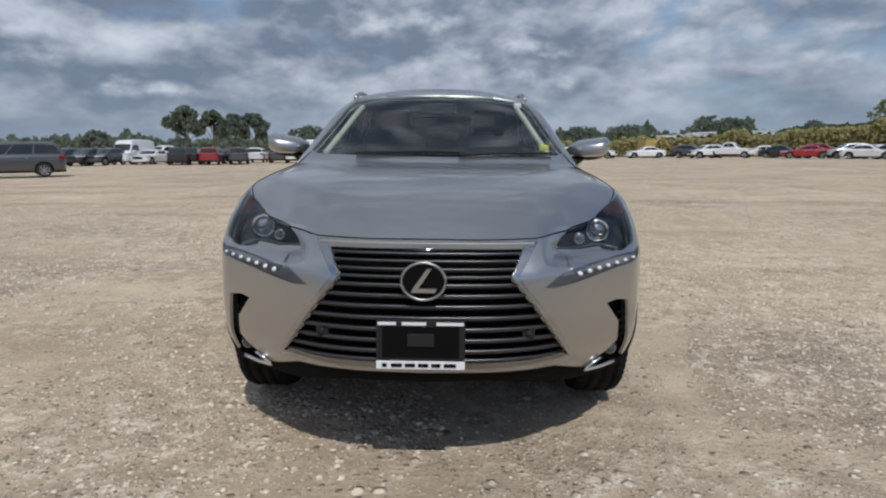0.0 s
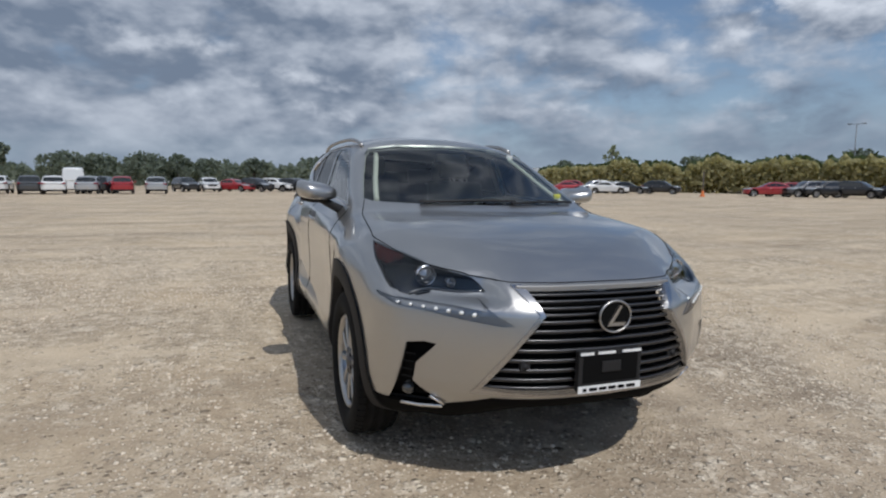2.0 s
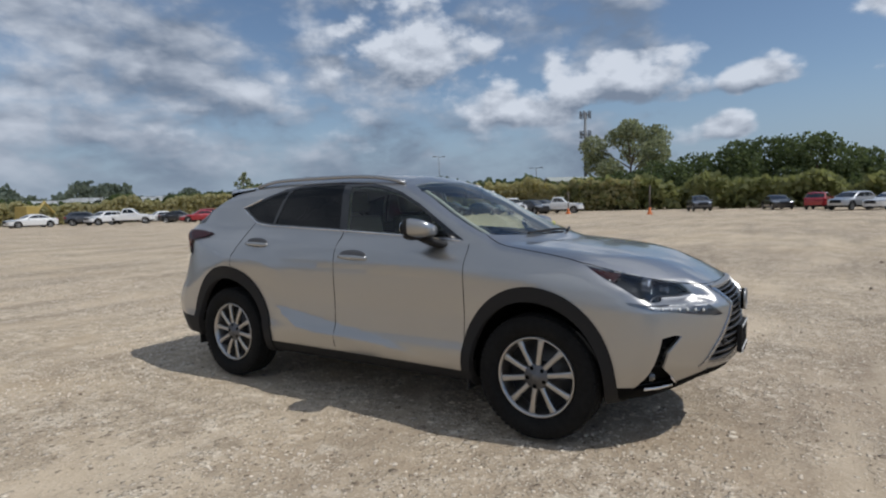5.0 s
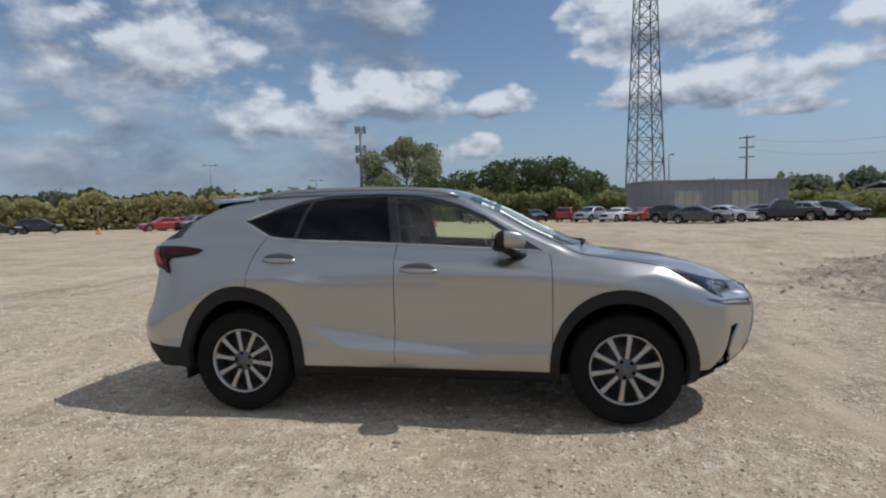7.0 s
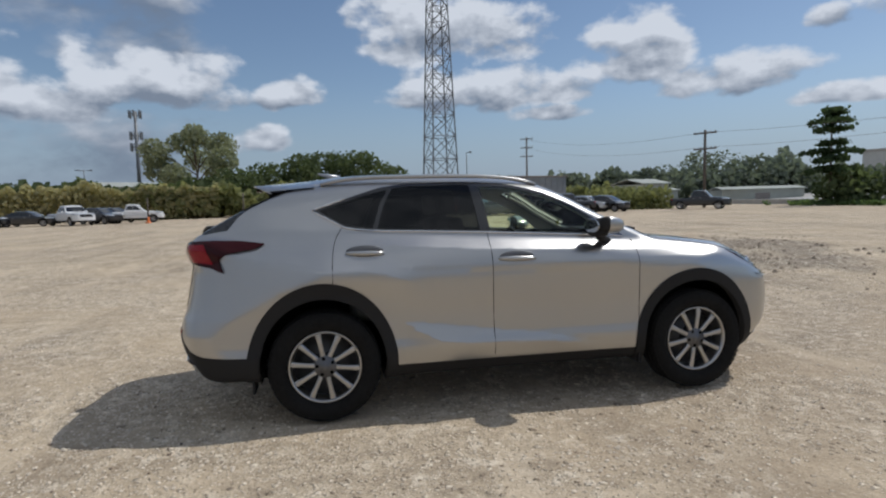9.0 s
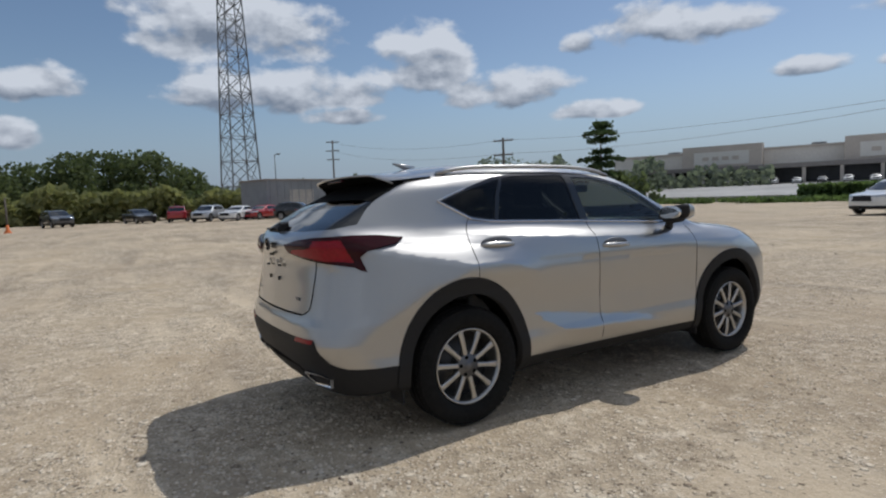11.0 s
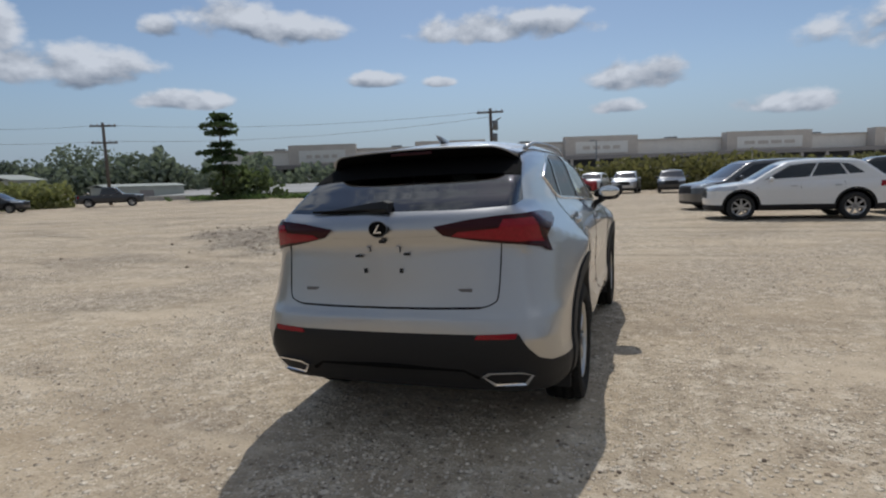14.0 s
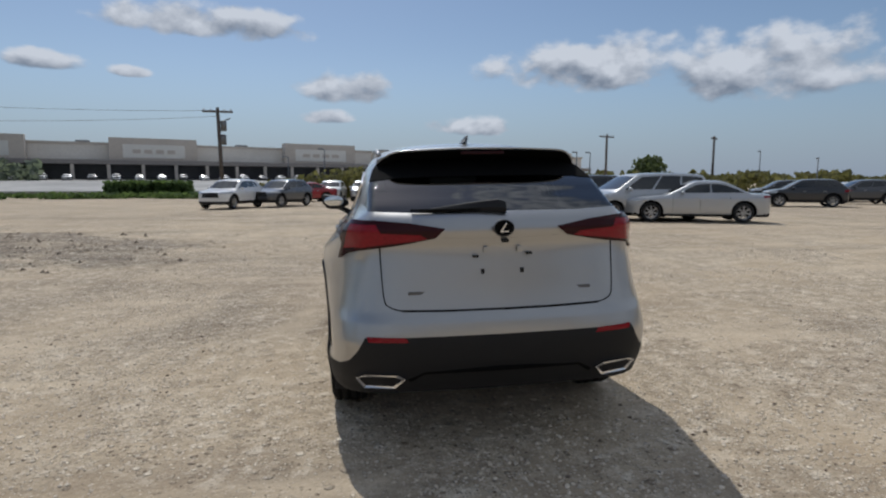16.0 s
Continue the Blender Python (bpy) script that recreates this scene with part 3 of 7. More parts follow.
cabin_y = pchip([-1.2, -0.8, 0.0, 0.8, 1.35, 1.7, 2.0, 2.3], [0.005, 0.016, 0.014, 0.002, -0.002, -0.022, -0.06, -0.11])
# shoulder crease under the windows and the ridge over the rear wheel: height and strength along the car
shoulder = pchip([-1.15, -0.85, -0.59, -0.24, 0.21, 0.71, 0.94, 1.25, 1.6], [1.026, 1.036, 1.048, 1.058, 1.080, 1.112, 1.130, 1.160, 1.19])
shoulder_k = pchip([-1.5, -1.15, -0.95, -0.70, 0.0, 0.7, 1.0, 1.35, 1.6, 2.0], [0.0, 0.0, 0.010, 0.028, 0.034, 0.030, 0.016, 0.005, 0.0, 0.0])
haunch = pchip([0.65, 0.82, 0.97, 1.19, 1.375, 1.65, 1.895, 2.1], [0.83, 0.906, 0.955, 0.977, 0.984, 0.998, 1.022, 1.04])
haunch_k = pchip([0.3, 0.62, 0.80, 1.0, 1.35, 1.65, 1.88, 2.05, 2.3], [0.0, 0.0, 0.008, 0.020, 0.024, 0.020, 0.008, 0.0, 0.0])


fold_up = pchip([-0.9, -0.55, -0.23, 0.23, 0.53, 0.81, 0.9], [0.385, 0.409, 0.468, 0.535, 0.583, 0.615, 0.615])
fold_low = pchip([-0.9, -0.55, -0.15, 0.27, 0.533, 0.70, 0.81, 0.9], [0.350, 0.380, 0.432, 0.457, 0.476, 0.545, 0.605, 0.605])


def car_field(x, y, z):
    X = np.sqrt(x * x + 1e-4)
    w = side_z(z) + side_y(y) * np.clip((1.2 - z) / 0.22, 0, 1)
    # shallow scoop along the doors with a bright lower crease rising to the tail
    on = np.clip((y + 0.60) / 0.30, 0, 1) * np.clip((0.83 - y) / 0.05, 0, 1)
    upper = fold_up(y)
    lower = fold_low(y)
    lift = 0.30 * (upper - lower) * on
    face = np.clip((upper - z) / np.maximum(upper - lower, 0.004), 0, 1)
    w = w + lift * face * np.clip((z - 0.30) / np.maximum(lower - 0.30, 0.02), 0, 1)
    up, hz = z - shoulder(y), z - haunch(y)
    w = w + shoulder_k(y) * np.clip(np.minimum(1 + up / 0.15, 1 - up / 0.085), 0, 1)
    w = w + haunch_k(y) * np.clip(np.minimum(1 + hz / 0.16, 1 - hz / 0.12), 0, 1)
    low = smax(X - w, z - top_y(y) - top_x(X), 0.07)
    low = smax(low, nose_z(z) + nose_x(X) + dent_z(z) * dent_x(X) - y, 0.05)
    low = smax(low, y - tail_z(z) - tail_x(X) * (0.42 + 0.58 * np.clip((z - 0.58) / 0.5, 0, 1)), 0.05)
    low = smax(low, 0.24 + 0.055 * np.clip((y - 1.5) / 0.25, 0, 1) + 0.125 * np.clip((-1.88 - y) / 0.25, 0, 1) - z, 0.04)
    g = 0.752 - 0.33 * (z - 1.13) - 0.10 * np.clip(z - 1.45, 0, 1) + cabin_y(y)
    cab = smax(X - g, z - roof_y(y) + 0.075 * (X / 0.6) ** 2.4, 0.10)
    cab = smax(cab, (screen_z(z) - 0.15 * (1 - (X / 0.62) ** 2) - y) * 0.62, 0.045)
    cab = smax(cab, (y - back_z(z) - 0.06 * (1 - (X / 0.6) ** 2)) * 0.6, 0.035)
    cab = np.maximum(cab, 1.02 - z)
    return smin(low, cab, 0.035)


def inside(poly, a, b):
    """Which of the points (a, b) lie in an outline."""
    hit = np.zeros(len(a), bool)
    n = len(poly)
    for i in range(n):
        (x0, y0), (x1, y1) = poly[i], poly[(i + 1) % n]
        c = ((y0 > b) != (y1 > b)) & (a < (x1 - x0) * (b - y0) / (y1 - y0 if y1 != y0 else 1e-9) + x0)
        hit ^= c
    return hit


AXES = {"x": (1, 2), "y": (0, 2), "z": (0, 1)}


def cut(bm, poly, axis, keep, closed=True):
    """Cuts the skin along an outline seen along an axis; keep(centre) picks the faces that may be cut."""
    i, j = AXES[axis]
    faces = [(f, f.calc_center_bounds()) for f in bm.faces]
    faces = [(f, c) for f, c in faces if keep(c)]
    n = len(poly)
    axv = Vector((axis == "x", axis == "y", axis == "z"))
    pool = [f for f, c in faces]
    for k in range(n if closed else n - 1):
        p, q = poly[k], poly[(k + 1) % n]
        lo = (min(p[0], q[0]) - 0.035, min(p[1], q[1]) - 0.035)
        hi = (max(p[0], q[0]) + 0.035, max(p[1], q[1]) + 0.035)
        a, b = Vector((0, 0, 0)), Vector((0, 0, 0))
        a[i], a[j], b[i], b[j] = p[0], p[1], q[0], q[1]
        no = (b - a).cross(axv)
        if no.length < 1e-7:
            continue
        pick = []
        for f in pool:
            if f.is_valid:
                c = f.calc_center_bounds()
                if lo[0] < c[i] < hi[0] and lo[1] < c[j] < hi[1]:
                    pick.append(f)
        geom = set(pick)
        for f in pick:
            geom.update(f.edges)
            geom.update(f.verts)
        r = bmesh.ops.bisect_plane(bm, geom=list(geom), dist=1e-4, plane_co=a, plane_no=no.normalized())
        pool = [f for f in pool if f.is_valid] + [g for g in r["geom"] if isinstance(g, bmesh.types.BMFace) and g not in geom]


def ring(cy, cz, ry_, rz_, n=40, power=2.0):
    out = []
    for k in range(n):
        c, s = math.cos(k * math.tau / n), math.sin(k * math.tau / n)
        out.append((cy + ry_ * math.copysign(abs(c) ** (2 / power), c), cz + rz_ * math.copysign(abs(s) ** (2 / power), s)))
    return out


def smooth_poly(pts, n=4, closed=True):
    """A rounder outline through the same points."""
    out, m = [], len(pts)
    for i in range(m if closed else m - 1):
        p0, p1, p2, p3 = (pts[(i + k) % m] if closed else pts[min(max(i + k, 0), m - 1)] for k in (-1, 0, 1, 2))
        for k in range(n):
            t = k / n
            out.append(tuple(0.5 * (2 * b + (c - a) * t + (2 * a - 5 * b + 4 * c - d) * t * t + (3 * b - a - 3 * c + d) * t ** 3) for a, b, c, d in zip(p0, p1, p2, p3)))
    if not closed:
        out.append(tuple(pts[-1]))
    return out


# outlines, seen from the side (y, z)
BELT = [(-0.815, 1.128), (-0.44, 1.150), (0.18, 1.184), (0.60, 1.204), (1.00, 1.222), (1.17, 1.246)]
DLO = BELT + [(1.385, 1.366), (1.17, 1.438), (0.93, 1.512), (0.75, 1.537), (0.35, 1.545), (0.05, 1.525), (-0.10, 1.497), (-0.25, 1.452), (-0.43, 1.366), (-0.62, 1.250)]
GLASS_F = [(-0.70, 1.150), (-0.44, 1.163), (0.175, 1.196), (0.225, 1.505), (0.05, 1.505), (-0.10, 1.476), (-0.25, 1.432), (-0.43, 1.346), (-0.60, 1.232)]
GLASS_R = [(0.245, 1.201), (0.60, 1.217), (0.955, 1.233), (0.90, 1.40), (0.84, 1.505), (0.75, 1.519), (0.35, 1.526), (0.295, 1.522)]
GLASS_Q = [(0.985, 1.236), (1.17, 1.262), (1.34, 1.364), (1.17, 1.421), (0.93, 1.488), (0.87, 1.499), (0.93, 1.40)]
DOOR_F = [(-0.862, 0.365), (-0.872, 0.70), (-0.868, 1.03), (-0.855, 1.105), (0.20, 1.183), (0.198, 0.72), (0.198, 0.375)]
DOOR_R = [(0.198, 0.375), (0.198, 0.72), (0.20, 1.183), (0.60, 1.204), (1.00, 1.222), (1.185, 1.252), (1.245, 1.14), (1.262, 0.97), (1.262, 0.89), (1.12, 0.862), (0.965, 0.75), (0.892, 0.585), (0.86, 0.372)]
ARCH_F = [(-0.825, 0.20)] + [(-1.315 + 0.468 * math.sin(a), 0.36 + 0.522 * math.cos(a)) for a in np.linspace(1.75, -1.72, 30)] + [(-1.775, 0.20)]
HOLE_F = [(-0.885, 0.20)] + [(-1.315 + 0.405 * math.sin(a), 0.36 + 0.437 * math.cos(a)) for a in np.linspace(1.85, -1.82, 30)] + [(-1.715, 0.20)]
ARCH_R = [(0.835, 0.20)] + [(1.335 + 0.478 * math.sin(a), 0.36 + 0.545 * math.cos(a)) for a in np.linspace(-1.75, 1.72, 30)] + [(1.80, 0.20)]
HOLE_R = [(0.90, 0.20)] + [(1.335 + 0.405 * math.sin(a), 0.36 + 0.445 * math.cos(a)) for a in np.linspace(-1.85, 1.82, 30)] + [(1.73, 0.20)]
TAIL_SIDE = [(2.30, 1.185), (2.00, 1.183), (1.84, 1.178), (1.682, 1.158), (1.735, 1.130), (1.92, 1.100), (1.958, 1.070), (1.930, 0.986), (2.02, 1.016), (2.3, 1.03)]
HEAD_SIDE = [(-1.60, 1.005), (-1.775, 0.966), (-1.92, 0.925), (-2.00, 0.86), (-1.965, 0.812), (-1.885, 0.838), (-1.80, 0.892), (-1.72, 0.932)]
# outlines seen from the front or the back (x, z), one half
GRILLE = [(-0.02, 0.854), (0.335, 0.860), (0.290, 0.768), (0.382, 0.657), (0.448, 0.562), (0.508, 0.470), (0.30, 0.453), (-0.02, 0.449)]
FRAME = [(-0.02, 0.873), (0.386, 0.872), (0.310, 0.770), (0.402, 0.657), (0.471, 0.562), (0.540, 0.448), (0.30, 0.440), (-0.02, 0.436)]
HEAD = [(0.462, 0.836), (0.480, 0.868), (0.512, 0.896), (0.625, 0.924), (0.70, 0.945), (0.770, 0.956), (0.800, 0.930), (0.815, 0.885), (0.775, 0.822), (0.735, 0.812), (0.66, 0.832), (0.56, 0.828)]
DRL = [(0.405, 0.728), (0.482, 0.778), (0.498, 0.812), (0.508, 0.778), (0.600, 0.790), (0.700, 0.799), (0.80, 0.805), (0.845, 0.818), (0.845, 0.806), (0.790, 0.774), (0.70, 0.763), (0.596, 0.745), (0.45, 0.724)]
FOG = [(0.662, 0.636), (0.705, 0.642), (0.765, 0.630), (0.772, 0.58), (0.788, 0.474), (0.795, 0.345), (0.62, 0.350), (0.598, 0.366), (0.64, 0.395), (0.705, 0.443), (0.733, 0.47), (0.727, 0.55)]
SCREEN = [(-0.02, 1.150), (0.40, 1.152), (0.655, 1.160), (0.700, 1.175), (0.665, 1.26), (0.62, 1.36), (0.572, 1.462), (0.53, 1.500), (0.35, 1.527), (-0.02, 1.535)]
REARGLASS = [(-0.02, 1.222), (0.40, 1.218), (0.650, 1.228), (0.664, 1.25), (0.640, 1.36), (0.612, 1.44), (0.578, 1.492), (0.50, 1.515), (0.35, 1.527), (-0.02, 1.532)]
# lower edge of the spoiler shade painted on the tailgate glass
SHADE_BAND = [(-0.02, 1.402), (0.30, 1.400), (0.52, 1.392), (0.66, 1.375)]
TAIL_BACK = [(0.283, 1.142), (0.45, 1.166), (0.62, 1.182), (0.90, 1.183), (0.90, 0.986), (0.80, 0.986), (0.765, 1.015), (0.70, 1.036), (0.58, 1.056), (0.45, 1.078), (0.33, 1.102)]
TAIL_RED = [(0.37, 1.100), (0.40, 1.118), (0.590, 1.127), (0.612, 1.162), (0.90, 1.160), (0.90, 1.038), (0.775, 1.038), (0.70, 1.054), (0.58, 1.074), (0.45, 1.089)]
GATE = [(-0.02, 0.742), (0.50, 0.746), (0.560, 0.765), (0.588, 0.815), (0.600, 1.065)]
BUMPER = [(-0.02, 0.622), (0.45, 0.622), (0.685, 0.622), (0.722, 0.556), (0.765, 0.50), (0.82, 0.468), (0.95, 0.44), (0.95, 0.15), (-0.02, 0.15)]
REFL = [(0.475, 0.598), (0.668, 0.602), (0.676, 0.628), (0.490, 0.622)]


def build_skin():
    pts, quads = skin(car_field, (-0.06, -2.45, 0.12), (1.0, 2.45, 1.75), 0.026)
    pts = onto(car_field, pts)
    bm = bmesh.new()
    vs = [bm.verts.new(p) for p in pts]
    for q in quads:
        try:
            bm.faces.new([vs[i] for i in q])
        except ValueError:
            pass
    bmesh.ops.bisect_plane(bm, geom=bm.faces[:] + bm.edges[:] + bm.verts[:], plane_co=(0, 0, 0), plane_no=(1, 0, 0), clear_inner=True, dist=1e-4)
    lateral = lambda c: c.x > 0.50 and c.z > 0.15
    for poly in (DLO, GLASS_F, GLASS_R, GLASS_Q):
        cut(bm, poly, "x", lambda c: c.x > 0.5 and c.z > 1.05)
    for poly in (ARCH_F, HOLE_F, ARCH_R, HOLE_R):
        cut(bm, poly, "x", lateral)
    cut(bm, TAIL_SIDE, "x", lambda c: c.x > 0.66 and c.y > 1.5)
    cut(bm, HEAD_SIDE, "x", lambda c: c.x > 0.66 and c.y < -1.5)
    front = lambda c: c.y < -1.62
    for poly in (GRILLE, FRAME, HEAD, DRL, FOG):
        cut(bm, poly, "y", front)
    cut(bm, SCREEN, "y", lambda c: c.y < 0.2 and c.z > 1.1)
    cut(bm, REARGLASS, "y", lambda c: c.y > 1.2 and c.z > 1.1)
    cut(bm, SHADE_BAND, "y", lambda c: c.y > 1.2 and c.z > 1.2, closed=False)
    cut(bm, [(1.955, 0.975), (2.064, 1.19)], "x", lambda c: c.x > 0.6 and c.y > 1.8, closed=False)
    cut(bm, [(1.97, 0.95), (1.97, 1.22)], "x", lambda c: c.x > 0.6 and c.y > 1.8, closed=False)
    cut(bm, [(-1.80, 0.86), (-1.765, 1.0)], "x", lambda c: c.x > 0.66 and c.y < -1.5, closed=False)
    for poly in (TAIL_BACK, TAIL_RED, BUMPER, REFL):
        cut(bm, poly, "y", lambda c: c.y > 1.75)
    ys = np.linspace(-0.40, 0.80, 22)
    cut(bm, [(float(y), float(fold_up(y))) for y in ys], "x", lambda c: c.x > 0.7 and abs(c.y) < 0.95, closed=False)
    cut(bm, [(float(y), float(fold_low(y))) for y in ys], "x", lambda c: c.x > 0.7 and abs(c.y) < 0.95, closed=False)
    ys = np.linspace(-1.10, 1.45, 44)
    cut(bm, [(float(y), float(shoulder(y))) for y in ys], "x", lambda c: c.x > 0.66 and abs(c.z - 1.08) < 0.15 and c.y > -1.2, closed=False)
    ys = np.linspace(0.70, 2.0, 26)
    cut(bm, [(float(y), float(haunch(y))) for y in ys], "x", lambda c: c.x > 0.66 and c.y > 0.6 and c.z > 0.8, closed=False)
    cut(bm, [(-0.02, 0.43), (0.46, 0.428), (0.62, 0.36)], "y", lambda c: c.y < -1.7, closed=False)
    cut(bm, [(-0.02, 0.36), (0.9, 0.36)], "y", lambda c: c.y < -1.7, closed=False)
    cut(bm, [(-2.4, 0.325), (2.4, 0.345)], "x", lambda c: c.z < 0.5, closed=False)
    return bm


bm = build_skin()
bm.verts.ensure_lookup_table()
bm.verts.index_update()
P = onto(car_field, np.array([v.co for v in bm.verts]), 3)
FACES = [[v.index for v in f.verts] for f in bm.faces]
CEN = np.array([f.calc_center_median() for f in bm.faces])
bm.free()
NOR = grad(car_field, P)
NOR /= np.maximum(np.linalg.norm(NOR, axis=1), 1e-6)[:, None]
cx, cy, cz = CEN.T
FN = grad(car_field, CEN)
FN /= np.maximum(np.linalg.norm(FN, axis=1), 1e-6)[:, None]

region = np.full(len(FACES), "paint", dtype=object)
side = cx > 0.5
region[(cz < 0.325 + (cy + 2.4) / 4.8 * 0.02)] = "skirt"
d = side & (cy > -0.87) & inside(DOOR_F, cy, cz) & (cz < 1.2)
region[d & (region == "paint")] = "door_f"
d = side & inside(DOOR_R, cy, cz) & (cz < 1.28)
region[d & (region == "paint")] = "door_r"
glasshouse = side & (cz > 1.10) & (np.abs(FN[:, 0]) > 0.5)
region[glasshouse & inside(DLO, cy, cz)] = "trim"
region[glasshouse & inside(GLASS_F, cy, cz)] = "glass_f"
region[glasshouse & inside(GLASS_R, cy, cz)] = "glass_r"
region[glasshouse & inside(GLASS_Q, cy, cz)] = "glass_q"
fr = cy < -1.62
region[fr & ((cz < np.interp(cx, [0.0, 0.46, 0.62], [0.43, 0.428, 0.36])) | (cz < 0.36)) & (cy < -1.72)] = "lip"
region[fr & inside(FRAME, cx, cz) & ((cz < 0.850) | (cx > 0.335))] = "frame"
region[fr & inside(GRILLE, cx, cz)] = "grille"
region[fr & (inside(HEAD, cx, cz) & (cy < -1.75)) | ((cx > 0.66) & (cy < -1.5) & (cy > -2.02) & inside(HEAD_SIDE, cy, cz))] = "head"
region[(region == "head") & (cy > -1.80 + 0.25 * (cz - 0.86)) & (cx > 0.70) & (cz > 0.938) & (cy > -1.77)] = "head_amber"
region[fr & inside(DRL, cx, cz)] = "drl"
region[fr & inside(FOG, cx, cz)] = "fog"
region[(cy < 0.2) & (cz > 1.1) & inside(SCREEN, cx, cz) & (FN[:, 1] < -0.15)] = "screen"
rr = cy > 1.75
region[(cy > 1.2) & (cz > 1.1) & inside(REARGLASS, cx, cz) & (cy > 1.48)] = "rearglass"
region[(region == "rearglass") & (cz > np.interp(cx, [a for a, b in SHADE_BAND], [b for a, b in SHADE_BAND]))] = "rear_shade"
region[rr & inside(BUMPER, cx, cz) & ((cz > 0.37) | (cz < 0.37))] = "bumper"
region[rr & inside(REFL, cx, cz)] = "refl"
tail = np.where(cy > 1.97, inside(TAIL_BACK, cx, cz), (cx > 0.66) & (cy > 1.5) & inside(TAIL_SIDE, cy, cz))
region[tail] = "tail"
region[tail & inside(TAIL_RED, cx, cz) & (cy > 1.955 + 0.507 * (cz - 0.975))] = "tail_red"
for A, Hh in ((ARCH_F, HOLE_F), (ARCH_R, HOLE_R)):
    region[(cx > 0.5) & (cz < 0.95) & inside(A, cy, cz)] = "arch_f" if A is ARCH_F else "arch_r"
    region[(cx > 0.45) & (cz < 0.9) & inside(Hh, cy, cz)] = "gone"

car = new("crossover_car")
CAR = Matrix.Rotation(radians(1.1), 4, "Y")
car.matrix_basis = CAR
tagged(car, "dusty silver-grey compact crossover parked on gravel", "car")


def sheet(names, depth=0.012, out=0.0, mirror=False, both=False):
    """Points, faces and normals of a piece of the skin, with its rim turned inwards."""
    pick = np.isin(region, names)
    fs = [FACES[i] for i in np.flatnonzero(pick)]
    if not fs:
        return np.zeros((3, 3)), [], np.ones((3, 3))
    used = sorted({i for f in fs for i in f})
    at = {i: k for k, i in enumerate(used)}
    p, n = P[used] + NOR[used] * out, NOR[used]
    fs = [[at[i] for i in f] for f in fs]
    if depth:
        edges = {}
        for f in fs:
            for a, b in zip(f, f[1:] + f[:1]):
                edges[(a, b)] = 1
        rim = [(a, b) for a, b in edges if (b, a) not in edges and not (p[a][0] < 1e-3 and p[b][0] < 1e-3)]
        deep = {}
        p, n = list(p), list(n)
        for a, b in rim:
            for v in (a, b):
                if v not in deep:
                    deep[v] = (len(p), len(p) + 1)
                    p += [p[v], p[v] - n[v] * depth]
                    n += [n[v], n[v]]
            fs.append([deep[b][0], deep[a][0], deep[a][1], deep[b][1]])
        p, n = np.array(p), np.array(n)
    flip = np.array([-1.0, 1, 1])
    if mirror:
        p, n, fs = p * flip, n * flip, [f[::-1] for f in fs]
    elif both:
        k = len(p)
        fs = fs + [[i + k for i in f[::-1]] for f in fs]
        p, n = np.concatenate([p, p * flip]), np.concatenate([n, n * flip])
    return p, fs, n


def piece(name, names, mat, label="", parent=None, **kw):
    p, fs, n = sheet(names, **kw)
    return part(name, mesh_of(name, p, fs, mat, True, n), mat, parent or car, label)


def pair(name, names, mat, label="", **kw):
    return [piece(name, names, mat, label, mirror=m, **kw) for m in (True, False)]


piece("body_shell", ["paint"], M_PAINT, "silver-grey metallic body shell", both=True)
doors_f = pair("front_door", ["door_f"], M_PAINT)
doors_r = pair("rear_door", ["door_r"], M_PAINT)
piece("front_lip", ["lip"], M_SEAM, "black front lip", both=True, out=0.001, depth=0.02)
piece("underskirt", ["skirt"], M_BLACK, "black lower skirt", both=True)
pair("window_trim", ["trim"], M_GLOSSBLACK, "gloss black window surround", out=0.001)
pair("front_window", ["glass_f"], M_SIDE, "lightly tinted door glass", out=-0.004, depth=0)
pair("rear_window", ["glass_r"], M_PRIV, "dark privacy glass", out=-0.004, depth=0)
pair("quarter_window", ["glass_q"], M_PRIV, "dark privacy glass", out=-0.004, depth=0)
piece("windscreen", ["screen"], M_WS, "laminated windscreen", both=True, depth=0, out=-0.002)
piece("tailgate_window", ["rearglass"], M_REARGLASS, "dark privacy glass", both=True, depth=0, out=-0.002)
# matt black band paints the shade below the spoiler
piece("tailgate_shade_band", ["rear_shade"], M_SEAM, "gloss black band over the tailgate glass", both=True, depth=0.01, out=0.001)
pair("arch_cladding", ["arch_f"], M_BLACK, "black plastic arch cladding", out=0.010, depth=0.05)
pair("arch_cladding", ["arch_r"], M_BLACK, "black plastic arch cladding", out=0.010, depth=0.05)
piece("rear_bumper_skirt", ["bumper"], M_BLACK, "black plastic bumper skirt", both=True, out=0.002, depth=0.03)
pair("bumper_reflector", ["refl"], M_RED, "red reflector", out=0.006)
piece("grille_frame", ["frame"], M_FRAME, "chrome spindle grille frame", both=True, out=0.006, depth=0.04)
head_l = pair("headlamp_lens", ["head", "head_amber"], M_LENS, "clear headlamp lens", out=0.003, depth=0)
pair("tail_lamp", ["tail"], M_DARKRED, "smoked dark red tail lamp", out=0.014, depth=0.03)
pair("tail_lamp_lens", ["tail_red"], M_RED, "bright red tail lamp lens", out=0.018, depth=0.03)
